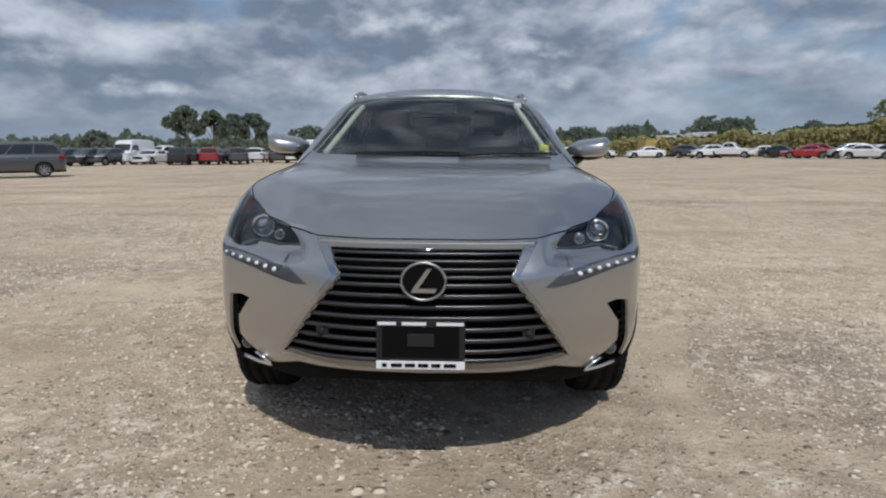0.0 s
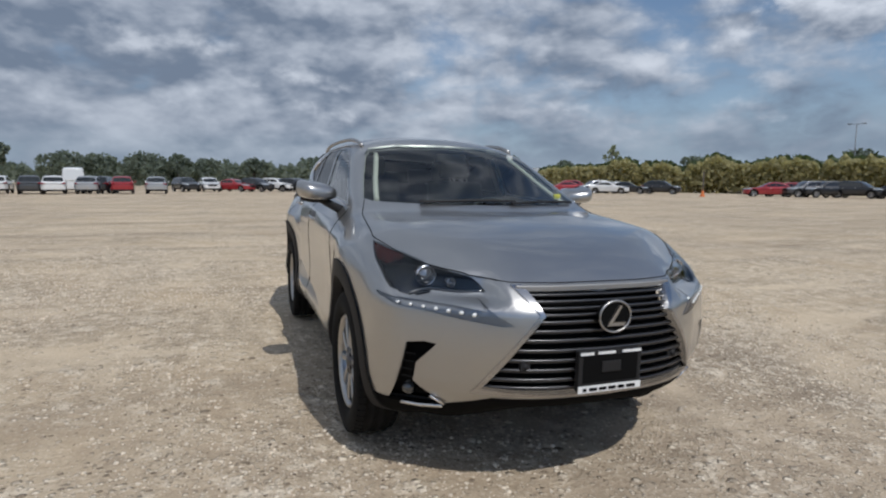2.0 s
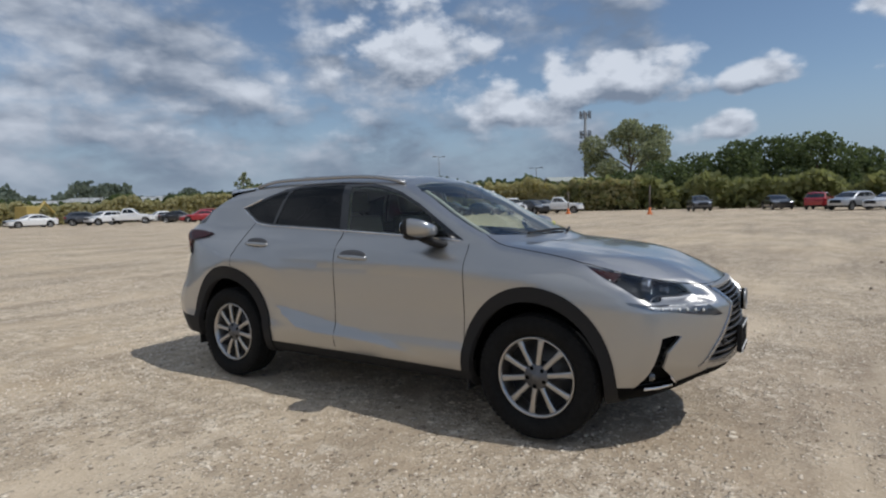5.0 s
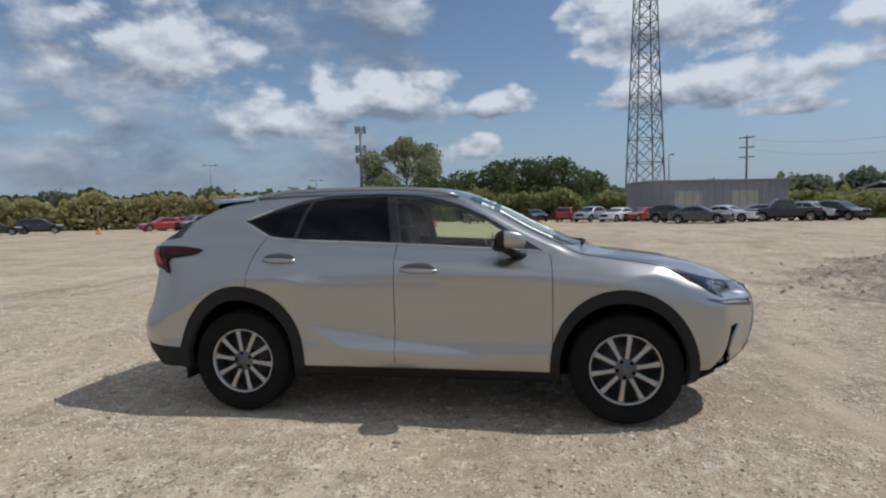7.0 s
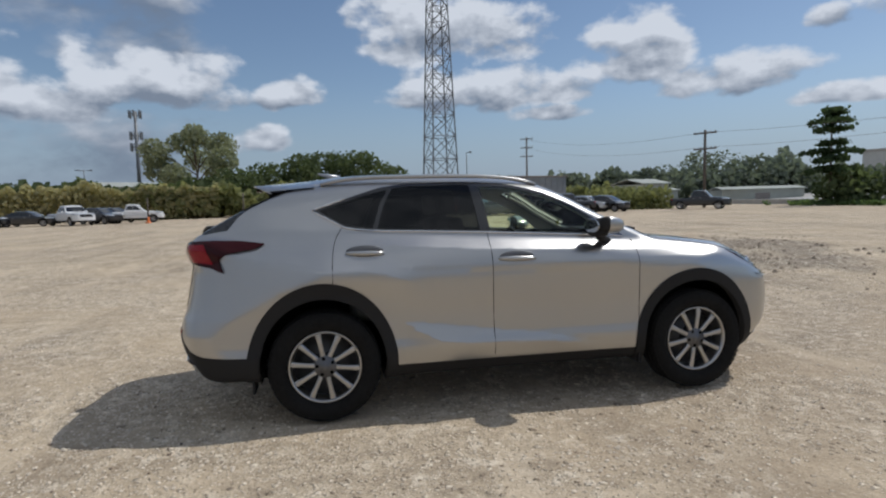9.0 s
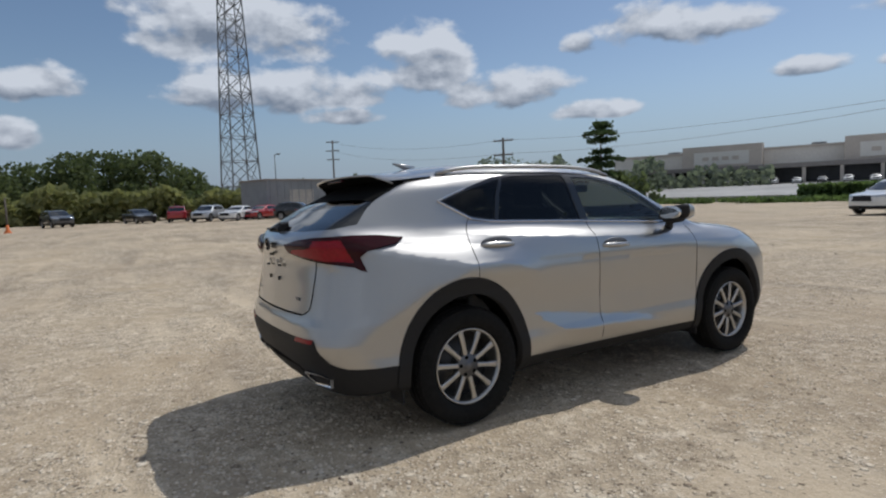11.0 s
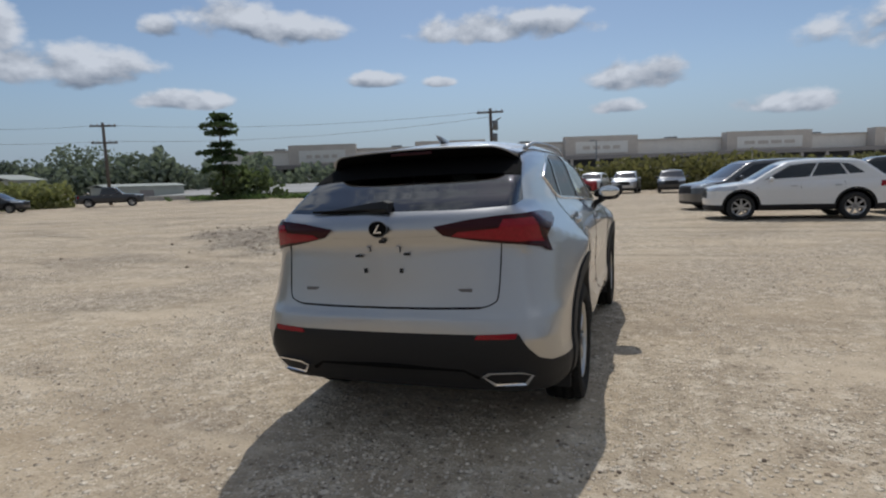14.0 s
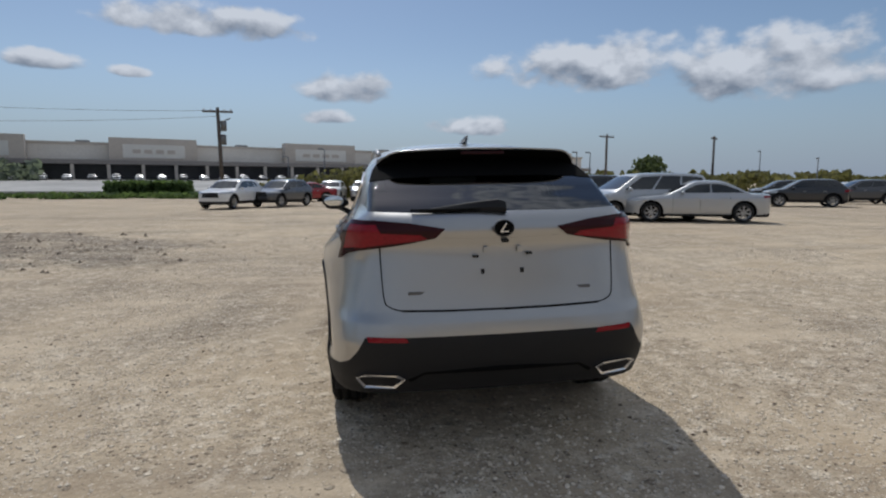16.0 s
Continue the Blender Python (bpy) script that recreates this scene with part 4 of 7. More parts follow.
# inner lining behind the paint, so that the cabin is dark
p, fs, n = sheet(["paint", "door_f", "door_r", "trim", "arch_f", "arch_r", "tail", "tail_red", "bumper", "frame", "skirt", "lip"], depth=0, out=-0.03, both=True)
hgt = [np.mean([p[i][2] for i in f]) for f in fs]
part("cabin_lining", mesh_of("cabin_lining", p, [f[::-1] for f, h in zip(fs, hgt) if 0.28 < h < 1.14], M_LINER, True), M_LINER, car, "dark cabin lining")
part("headliner", mesh_of("headliner", p, [f[::-1] for f, h in zip(fs, hgt) if h >= 1.14], M_HEADLINER, True), M_HEADLINER, car, "pale grey headliner and pillar trim")


# wheels
def build_wheel():
    """One wheel, its axis along x, the face towards -x, about its hub."""
    hub = new("wheel")
    prof = [(-0.075, 0.232), (-0.098, 0.245), (-0.112, 0.285), (-0.108, 0.325), (-0.096, 0.346), (-0.082, 0.355), (-0.062, 0.3585), (-0.058, 0.349), (-0.046, 0.349), (-0.042, 0.360), (-0.012, 0.361), (-0.008, 0.350), (0.008, 0.350), (0.012, 0.361), (0.042, 0.360), (0.046, 0.349), (0.058, 0.349), (0.062, 0.3585), (0.082, 0.355), (0.100, 0.335), (0.110, 0.285), (0.098, 0.245), (0.075, 0.232)]
    tyre = part("tyre", lathe(prof, 64, "x"), M_RUBBER, hub, "worn black rubber tyre", True)
    bmt = bmesh.new()
    for k in range(60):
        a = k * math.tau / 60
        for s in (-1, 1):
            m = Matrix.Rotation(a + s * 0.02, 4, "X") @ Matrix.Translation((s * 0.082, 0, 0.3515)) @ Matrix.Rotation(s * 0.35, 4, "Y") @ Matrix.Diagonal((0.036, 0.024, 0.010, 1))
            bmesh.ops.create_cube(bmt, size=1.0, matrix=m)
    tagged(part("tread", bmt, M_RUBBER, tyre), kind="stuff")
    rim = part("rim", lathe([(-0.070, 0.214), (-0.088, 0.221), (-0.092, 0.229), (-0.084, 0.234), (-0.070, 0.228), (-0.02, 0.205), (0.06, 0.215), (0.09, 0.232)], 64, "x"), M_RIM, hub, "silver alloy rim", True)
    dish = part("brake_disc", lathe([(0.0, 0.0), (0.0, 0.155), (0.02, 0.16), (0.03, 0.212)], 40, "x"), M_DISC, hub, "dull steel brake disc", True)
    # ten tapered spokes in five pairs
    for k in range(10):
        b = bmesh.new()
        a = k * math.tau / 10
        st = [(0.045, 0.0165, -0.072, 0.03), (0.10, 0.0145, -0.078, 0.026), (0.16, 0.0155, -0.079, 0.024), (0.205, 0.0185, -0.077, 0.02), (0.226, 0.024, -0.074, 0.02)]
        rings = []
        for r, w, f, dp in st:
            rings.append([b.verts.new((f + dp, -w, r)), b.verts.new((f + 0.006, -w, r)), b.verts.new((f, -w * 0.55, r)), b.verts.new((f, w * 0.55, r)), b.verts.new((f + 0.006, w, r)), b.verts.new((f + dp, w, r))])
        for p0, p1 in zip(rings, rings[1:]):
            for i in range(5):
                b.faces.new((p0[i], p0[i + 1], p1[i + 1], p1[i]))
        bmesh.ops.recalc_face_normals(b, faces=b.faces)
        bmesh.ops.transform(b, matrix=Matrix.Rotation(a, 4, "X"), verts=b.verts)
        part("spoke", b, M_RIM, rim)
    part("hub_cap", lathe([(-0.090, 0.0), (-0.088, 0.022), (-0.082, 0.030), (-0.079, 0.032), (-0.076, 0.070), (-0.066, 0.076), (0.0, 0.078)], 32, "x"), M_HUB, rim, "satin hub cap", True)
    for k in range(5):
        a = (k + 0.5) * math.tau / 5
        # black discs on the hub paint the shade of the lug holes
        part("lug_nut", lathe([(-0.0795, 0.0), (-0.0795, 0.0115), (-0.070, 0.0135), (-0.05, 0.0135)], 12, "x"), M_SEAM, rim, "dark lug nut", False, Matrix.Translation((0, 0.054 * math.sin(a), 0.054 * math.cos(a))))
    return hub


wheel = build_wheel()
wheel.parent = car
wheel.matrix_basis = pose(-0.785, -1.33, 0.36, 8, 0, 0)
for x, y, turn, spin in ((-0.785, 1.33, 0, 25), (0.785, -1.33, 180, 14), (0.785, 1.33, 180, 3)):
    w = copy_thing(wheel, pose(x, y, 0.36, spin, 0, turn))
for x in (-1, 1):
    for y0 in (-1.33, 1.33):
        # wheel wells and flaps
        b = lathe([(x * 0.42, 0.001), (x * 0.42, 0.425), (x * 0.80, 0.425)], 40, "x")
        bmesh.ops.transform(b, matrix=Matrix.Translation((0, y0, 0.385)), verts=b.verts)
        bmesh.ops.bisect_plane(b, geom=b.faces[:] + b.edges[:] + b.verts[:], plane_co=(0, 0, 0.26), plane_no=(0, 0, -1), clear_outer=True)
        part("wheel_well", b, M_SEAM, car, "black wheel well liner")
        yf = y0 + 0.455
        b = box(x * 0.70, x * 0.862, yf - 0.016, yf, 0.215, 0.38, 0.006)
        part("mud_flap", b, M_BLACK, car, "black rubber mud flap")
part("underbody", box(-0.70, 0.70, -1.75, 1.75, 0.27, 0.31, 0.02), M_SEAM, car, "dark underbody")

# seams
def onskin(points, axis, side=1, out=0.0):
    """Points seen along an axis, laid on the skin."""
    res = []
    lo, hi = {"x": (0.3, 1.05), "front": (-2.5, -0.3), "back": (1.2, 2.5), "z": (0.7, 1.8)}[axis]
    for a, b in points:
        s = np.linspace(hi, lo, 200) if axis in ("x", "back", "z") else np.linspace(lo, hi, 300)
        q = {"x": lambda: np.stack([s, s * 0 + a, s * 0 + b], 1), "front": lambda: np.stack([s * 0 + a, s, s * 0 + b], 1), "back": lambda: np.stack([s * 0 + a, s, s * 0 + b], 1), "z": lambda: np.stack([s * 0 + a, s * 0 + b, s], 1)}[axis]()
        v = car_field(*q.T)
        k = int(np.argmax(v < 0))
        t = v[k - 1] / (v[k - 1] - v[k]) if k else 0
        pt = q[k - 1] + (q[k] - q[k - 1]) * t if k else q[0]
        n = grad(car_field, pt[None])[0]
        n /= np.linalg.norm(n)
        pt = pt + n * out
        res.append(Vector((pt[0] * side, pt[1], pt[2])))
    return res


def dense(pts, step=0.03):
    out = []
    for p, q in zip(pts, pts[1:]):
        n = max(1, int(math.dist(p, q) / step))
        out += [tuple(a + (b - a) * k / n for a, b in zip(p, q)) for k in range(n)]
    return out + [tuple(pts[-1])]


SEAM_R = 0.0026
for s in (-1, 1):
    for name, line in (("door_seam", [(-0.855, 1.105), (-0.868, 1.03), (-0.872, 0.70), (-0.862, 0.365)]), ("door_seam", [(0.20, 1.183), (0.198, 0.72), (0.198, 0.365)]), ("door_seam", [(1.185, 1.252), (1.235, 1.17), (1.258, 1.05), (1.262, 0.90)])):
        part(name, tube(onskin(dense(smooth_poly(line, 5, False)), "x", s), SEAM_R, 5), M_SEAM, car)
    hood = [(0.70, -0.93), (0.748, -1.10), (0.775, -1.30), (0.795, -1.50), (0.797, -1.60), (0.722, -1.782), (0.625, -1.920), (0.510, -2.032)]
    part("hood_seam", tube(onskin(dense(smooth_poly(hood, 4, False)), "z", s), SEAM_R, 5), M_SEAM, car)
    part("hood_seam", tube(onskin(dense([(0.0, 0.880), (0.185, 0.879), (0.385, 0.882), (0.45, 0.890), (0.508, 0.897)]), "front", s), SEAM_R, 5), M_SEAM, car)
    part("tailgate_seam", tube(onskin(dense(smooth_poly(GATE[1:], 4, False) if s else GATE), "back", s), SEAM_R + 0.001, 5), M_SEAM, car)
    part("tailgate_seam", tube(onskin(dense([(0.0, 0.742), (0.25, 0.742), (0.50, 0.746)]), "back", s), 0.006, 5), M_SEAM, car)
    # bright lower window line and kick at the rear quarter
    sill = BELT + [(1.385, 1.366), (1.27, 1.405), (1.17, 1.438)]
    part("window_moulding", tube(onskin(dense(smooth_poly([(-0.80, 1.127)] + BELT[1:], 3, False) + sill[6:]), "x", s, 0.003), 0.0065, 6), M_CHROME, car, "bright window moulding")
    # handles
    for y0, y1, z in ((-0.105, 0.155, 1.012), (0.925, 1.175, 1.086)):
        base = onskin([(y0 + 0.03, z), ((y0 + y1) / 2, z), (y1 - 0.03, z)], "x", s, -0.004)
        # no hollow here: a grey bulge paints the recess shade behind the handle
        b = bmesh.new()
        bmesh.ops.create_uvsphere(b, u_segments=20, v_segments=10, radius=1.0, matrix=Matrix.Translation(base[1]) @ Matrix.Translation((0, 0, 0.010)) @ Matrix.Diagonal((0.011, 0.122, 0.038, 1)))
        cup = part("handle_shade", b, M_HUB, car, "shaded handle recess", True)
        pts = onskin([(y0 + (y1 - y0) * k / 8, z - 0.010 + 0.008 * k / 8) for k in range(9)], "x", s, 0.0)
        b = bmesh.new()
        prev = None
        for k, q in enumerate(pts):
            lift = 0.024 * math.sin(math.pi * min(max((k / 8) * 0.94 + 0.03, 0), 1)) ** 0.5
            w = 0.011 + 0.006 * math.sin(math.pi * k / 8)
            r = [b.verts.new(q + Vector((s * (lift + dx), 0, dz))) for dx, dz in ((-0.014, -w), (-0.002, -w), (0.004, 0), (-0.002, w), (-0.014, w))]
            if prev:
                for i in range(5):
                    b.faces.new((prev[i], prev[(i + 1) % 5], r[(i + 1) % 5], r[i]))
            else:
                b.faces.new(r)
            prev = r
        b.faces.new(prev[::-1])
        bmesh.ops.recalc_face_normals(b, faces=b.faces)
        part("door_handle", b, M_PAINT, car, "body-coloured pull handle", True)
    # roof rail
    ys = np.linspace(-0.22, 1.32, 20)
    pts = []
    for y in ys:
        q = onskin([(0.575 - 0.015 * ((y - 0.5) / 0.8) ** 2, y)], "z", s)[0]
        u = (y + 0.22) / 1.54
        q.z += 0.008 + 0.030 * (1 - abs(2 * u - 1) ** 5)
        pts.append(q)
    part("roof_rail", tube(pts, 0.014, 8), M_SATIN, car, "satin silver roof rail", True)

# mirrors
def build_mirror(s):
    q = lambda t, p: math.copysign(abs(t) ** p, t)
    b = bmesh.new()
    bmesh.ops.create_uvsphere(b, u_segments=28, v_segments=18, radius=1.0)
    for v in b.verts:
        x, y, z = v.co
        # blunt at the back, drawn to a nose at the front
        if y > 0:
            y *= 0.42
        taper = 0.78 + 0.22 * x * s
        v.co = Vector((q(x, 0.62) * 0.124, y * 0.165 * taper, q(z, 0.62) * 0.068 * taper + x * s * 0.018 - max(0, -y) * 0.012))
    m = Matrix.Translation((s * 0.918, -0.565, 1.208)) @ Matrix.Rotation(radians(-8 * s), 4, "Z")
    bmesh.ops.transform(b, matrix=m, verts=b.verts)
    shell = part("wing_mirror", b, M_PAINT, car, "silver wing mirror on a black foot", True)
    b = bmesh.new()
    bmesh.ops.create_uvsphere(b, u_segments=28, v_segments=18, radius=1.0)
    for v in b.verts:
        x, y, z = v.co
        taper = 0.78 + 0.22 * x * s
        v.co = Vector((q(x, 0.62) * 0.1245, 0.012 + max(y, 0) * 0.068 * taper, q(z, 0.62) * 0.069 * taper + x * s * 0.018))
    bmesh.ops.transform(b, matrix=m, verts=b.verts)
    part("mirror_bezel", b, M_BLACK, shell, "black back of the mirror", True)
    b = bmesh.new()
    bmesh.ops.create_uvsphere(b, u_segments=24, v_segments=10, radius=1.0, matrix=m @ Matrix.Translation((0, 0.078, 0.004)) @ Matrix.Diagonal((0.092, 0.008, 0.050, 1)))
    part("mirror_glass", b, material("mirror_silver", (0.75, 0.77, 0.78), 0.03, 1.0), shell, "mirror glass", True)
    b = bmesh.new()
    bmesh.ops.create_uvsphere(b, u_segments=24, v_segments=12, radius=1.0, matrix=m @ Matrix.Translation((0, 0.026, -0.046)) @ Matrix.Diagonal((0.094, 0.058, 0.030, 1)))
    part("mirror_base", b, M_BLACK, shell, "black mirror underside", True)
    b = tube([(s * 0.90, -0.565, 1.16), (s * 0.84, -0.60, 1.125), (s * 0.79, -0.64, 1.098), (s * 0.74, -0.665, 1.085)], 0.022, 10, taper=0.030)
    bmesh.ops.transform(b, matrix=Matrix.Translation((0, -0.60, 0)) @ Matrix.Diagonal((1, 1.5, 1, 1)) @ Matrix.Translation((0, 0.60, 0)), verts=b.verts)
    part("mirror_foot", b, M_BLACK, shell, "black mirror foot", True)


for s in (-1, 1):
    build_mirror(s)

# grille
piece("grille_backing", ["grille"], M_SEAM, "black grille backing", both=True, out=-0.055, depth=0)


def grille_half(z):
    pts = GRILLE[1:6]
    for (x0, z0), (x1, z1) in zip(pts, pts[1:]):
        if z1 <= z <= z0:
            return x0 + (x1 - x0) * (z - z0) / (z1 - z0)
    return pts[-1][0]


for k, z in enumerate([0.836, 0.814, 0.790, 0.766, 0.738, 0.703, 0.667, 0.628, 0.588, 0.548, 0.508, 0.472]):
    half = grille_half(z) + 0.012
    b = bmesh.new()
    rows = []
    for x in np.linspace(-half, half, 17):
        yf = float(nose_z(np.array([z]))[0] + nose_x(np.array([abs(x)]))[0]) + 0.014
        h = 0.0065 if k < 4 else 0.0082
        rows.append([b.verts.new((x, yf + dy, z + dz)) for dy, dz in ((0.03, h * 0.4), (0.004, h), (0, h * 0.4), (0.006, -h), (0.03, -h))])
    for a, c in zip(rows, rows[1:]):
        for i in range(5):
            b.faces.new((a[i], a[(i + 1) % 5], c[(i + 1) % 5], c[i]))
    bmesh.ops.recalc_face_normals(b, faces=b.faces)
    part("grille_bar", b, M_GRILLE, car, "dark metallic grille bar", True)
b = bmesh.new()
rows = []
for x in np.linspace(-0.372, 0.372, 25):
    q = onskin([(abs(x), 0.858)], "front", 1, 0.0)[0].y - 0.004
    rows.append([b.verts.new((x, q + dy, z)) for dy, z in ((0.03, 0.8755), (0.004, 0.8735), (0.0, 0.870), (0.0, 0.853), (0.004, 0.8495), (0.03, 0.848))])
for a, c in zip(rows, rows[1:]):
    for i in range(5):
        b.faces.new((a[i], a[i + 1], c[i + 1], c[i]))
bmesh.ops.recalc_face_normals(b, faces=b.faces)
part("grille_strip", b, M_STRIP, car, "bright strip along the top of the grille", False)
for s in (-1, 1):
    part("parking_sensor", lathe([(-0.006, 0.0), (-0.006, 0.010), (0.02, 0.013)], 16, "y"), M_BLACK, car, "round black parking sensor", True, Matrix.Translation(onskin([(0.36, 0.566)], "front", s, -0.012)[0]))
    part("sensor_mount", box(-0.022, 0.022, -0.002, 0.02, -0.022, 0.022, 0.006), M_DULL, car, "", False, Matrix.Translation(onskin([(0.36, 0.566)], "front", s, -0.018)[0]))

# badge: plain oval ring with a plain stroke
def oval_ring(rx_, rz_, r, n=40, y=0.0):
    return tube([(rx_ * math.cos(k * math.tau / n), y, rz_ * math.sin(k * math.tau / n)) for k in range(n)], r, 6, closed=True)


badge = part("front_badge", prism([(0.074 * math.cos(k * math.tau / 32), 0.062 * math.sin(k * math.tau / 32)) for k in range(32)], 0, 0.02, "y"), M_SEAM, car, "oval black badge", False, Matrix.Translation((-0.004, -2.315, 0.762)))
part("badge_ring", oval_ring(0.072, 0.062, 0.005), M_SATIN, badge, "dulled chrome badge ring", True)
STROKE = [(0.012, 0.044), (0.026, 0.042), (-0.016, -0.022), (0.044, -0.022), (0.038, -0.036), (-0.040, -0.036), (-0.034, -0.022)]
part("badge_stroke", prism(STROKE, -0.010, 0.0, "y"), M_SATIN, badge, "satin metal badge stroke")

# number plate bracket
plate = part("plate_bracket", box(-0.148, 0.148, -2.362, -2.335, 0.470, 0.632, 0.004), M_BLACK, car, "black empty licence plate bracket")
plate.matrix_basis = Matrix.Translation((-0.012, 0.048, -0.004))
part("bracket_recess", box(-0.128, 0.128, -2.364, -2.360, 0.505, 0.612), M_SEAM, plate)
part("bracket_slot", box(-0.045, 0.045, -2.370, -2.363, 0.545, 0.590, 0.004), M_BLACK, plate)
part("dealer_strip", box(-0.148, 0.148, -2.366, -2.361, 0.466, 0.494, 0.001), M_WHITE, plate, "white dealer strip")
for x0, x1 in ((-0.128, -0.112), (-0.098, -0.062), (-0.052, -0.018), (-0.008, 0.026), (0.036, 0.066), (0.078, 0.118)):
    part("strip_bar", box(x0, x1, -2.3685, -2.3665, 0.474, 0.486), M_SEAM, plate)
for x0, x1 in ((-0.142, -0.082), (-0.062, 0.018), (0.052, 0.142)):
    part("bracket_clip", box(x0, x1, -2.366, -2.360, 0.618, 0.628), M_WHITE, plate, "white bracket clip")

# lamps
for s in (-1, 1):
    # dark housing behind the clear lens
    p, fs, n = sheet(["head"], depth=0, out=-0.055, mirror=s < 0)
    lamp = part("headlamp", mesh_of("headlamp", p, fs, M_HOUSING, True, n), M_HOUSING, car, "dark headlamp housing with a projector lens")
    for cx_, cz_, r in ((0.668, 0.898, 0.036), (0.585, 0.872, 0.015)):
        c = onskin([(cx_, cz_)], "front", s, -0.030)[0]
        part("projector", lathe([(-0.022, 0.0), (-0.019, r * 0.5), (-0.008, r * 0.86), (0.0, r), (0.004, r * 1.02), (-0.006, r * 1.14), (0.0, r * 1.2), (0.03, r * 1.2)], 28, "y"), M_PROJ, lamp, "glass projector lens with a chrome ring", True, Matrix.Translation(c))
        part("projector_ring", oval_ring(r * 1.12, r * 1.12, 0.006, 28), M_CHROME, lamp, "chrome ring", True, Matrix.Translation(c + Vector((0, -0.008, 0))))
    p, fs, n = sheet(["head_amber"], depth=0.02, out=-0.010, mirror=s < 0)
    part("side_marker", mesh_of("side_marker", p, fs, M_AMBER, True, n), M_AMBER, lamp, "amber corner reflector")
    blade = onskin(dense(smooth_poly([(0.47, 0.842), (0.56, 0.836), (0.66, 0.840), (0.735, 0.824)], 4, False)), "front", s, -0.012)
    part("lamp_blade", tube(blade, 0.005, 6), M_SATIN, lamp, "bright blade along the foot of the lamp", True)
    p, fs, n = sheet(["drl"], depth=0, out=-0.010, mirror=s < 0)
    strip = part("running_lamp", mesh_of("running_lamp", p, fs, M_HOUSING2, True, n), M_HOUSING2, car, "tick-shaped daytime running lamp")
    for k in range(7):
        u = k / 6
        c = onskin([(0.787 - 0.25 * u, 0.786 - 0.024 * u)], "front", s, 0.0)[0]
        b = bmesh.new()
        bmesh.ops.create_uvsphere(b, u_segments=12, v_segments=8, radius=1.0, matrix=Matrix.Diagonal((0.008 + 0.004 * u, 0.006, 0.006 + 0.0028 * u, 1)))
        part("led", b, M_LED, strip, "small white led", True, Matrix.Translation(c))
    p, fs, n = sheet(["drl"], depth=0.004, out=0.002, mirror=s < 0)
    part("running_lamp_lens", mesh_of("running_lamp_lens", p, fs, M_LENS, True, n), M_LENS, strip, "clear lens")
    # fog lamp pocket
    p, fs, n = sheet(["fog"], depth=0, out=-0.045, mirror=s < 0)
    pocket = part("fog_pocket", mesh_of("fog_pocket", p, fs, M_SEAM, True, n), M_SEAM, car, "black air duct pocket")
    c = onskin([(0.735, 0.400)], "front", s, -0.028)[0]
    part("fog_lamp", lathe([(-0.018, 0.0), (-0.016, 0.015), (-0.010, 0.025), (0.0, 0.029), (0.02, 0.028)], 24, "y"), M_FOG, pocket, "round fog lamp", True, Matrix.Translation(c) @ Matrix.Rotation(radians(-28 * s), 4, "Z"))
    part("fog_trim", tube(onskin(dense([(0.748, 0.350), (0.68, 0.347), (0.606, 0.358)]), "front", s, 0.006), 0.009, 6), M_CHROME, pocket, "bright lower blade", True)
    part("fog_trim", tube(onskin(dense([(0.602, 0.370), (0.630, 0.388), (0.662, 0.411)]), "front", s, 0.008), 0.006, 6), M_CHROME, pocket, "bright inner blade", True)
    for k in range(4):
        z = 0.47 + 0.035 * k
        part("duct_fin", tube(onskin(dense([(0.778, z + 0.004), (0.735, z)]), "front", s, -0.018), 0.005, 5), M_SEAM, pocket)
    # exhaust finisher
    ex = [(0.492, 0.402), (0.530, 0.426), (0.690, 0.430), (0.742, 0.406), (0.700, 0.346), (0.545, 0.342)]
    c = [(0.5 * 0 + x * s, z) for x, z in ex]
    inner = [(0.615 * s + (x - 0.615 * s) * 0.86, 0.387 + (z - 0.387) * 0.76) for x, z in c]
    b = bmesh.new()
    y1 = [0.022 + float(tail_z(np.array([z]))[0]) + 0.42 * float(tail_x(np.array([abs(x)]))[0]) for x, z in c]
    o1 = [b.verts.new((x, y, z)) for (x, z), y in zip(c, y1)]
    o2 = [b.verts.new((x, y - 0.10, z)) for (x, z), y in zip(c, y1)]
    i1 = [b.verts.new((x, y - 0.004, z)) for (x, z), y in zip(inner, y1)]
    i2 = [b.verts.new((x, y - 0.09, z)) for (x, z), y in zip(inner, y1)]
    for k in range(6):
        j = (k + 1) % 6
        for A, B in ((o1, o2), (i1, o1), (i2, i1)):
            b.faces.new((A[k], A[j], B[j], B[k]))
    bmesh.ops.recalc_face_normals(b, faces=b.faces)
    tip = part("exhaust_tip", b, M_CHROME, car, "chrome trapezoid exhaust finisher")
    part("exhaust_bore", prism([(x, z) for x, z in inner], 2.03, 2.05, "y"), M_SEAM, tip)

# roof spoiler, wiper, tail details
b = bmesh.new()
rows = []
for x in np.linspace(-0.585, 0.585, 33):
    u = abs(x) / 0.585
    y_end = 1.80 - 0.09 * u ** 3 - 2.2 * max(0, u - 0.82) ** 2
    zt = float(roof_y(np.array([1.45]))[0]) - 0.075 * (abs(x) / 0.6) ** 2.4
    ze = 1.556 - 0.016 * u * u - 1.1 * max(0, u - 0.78) ** 2
    rows.append([b.verts.new((x, y, z)) for y, z in ((1.36, zt + 0.005), (1.50, zt - 0.006), (1.66, (zt + ze) / 2 - 0.004), (y_end, ze), (y_end + 0.004, ze - 0.005), (y_end - 0.010, ze - 0.012), (1.66, ze - 0.040), (1.48, ze - 0.075))])
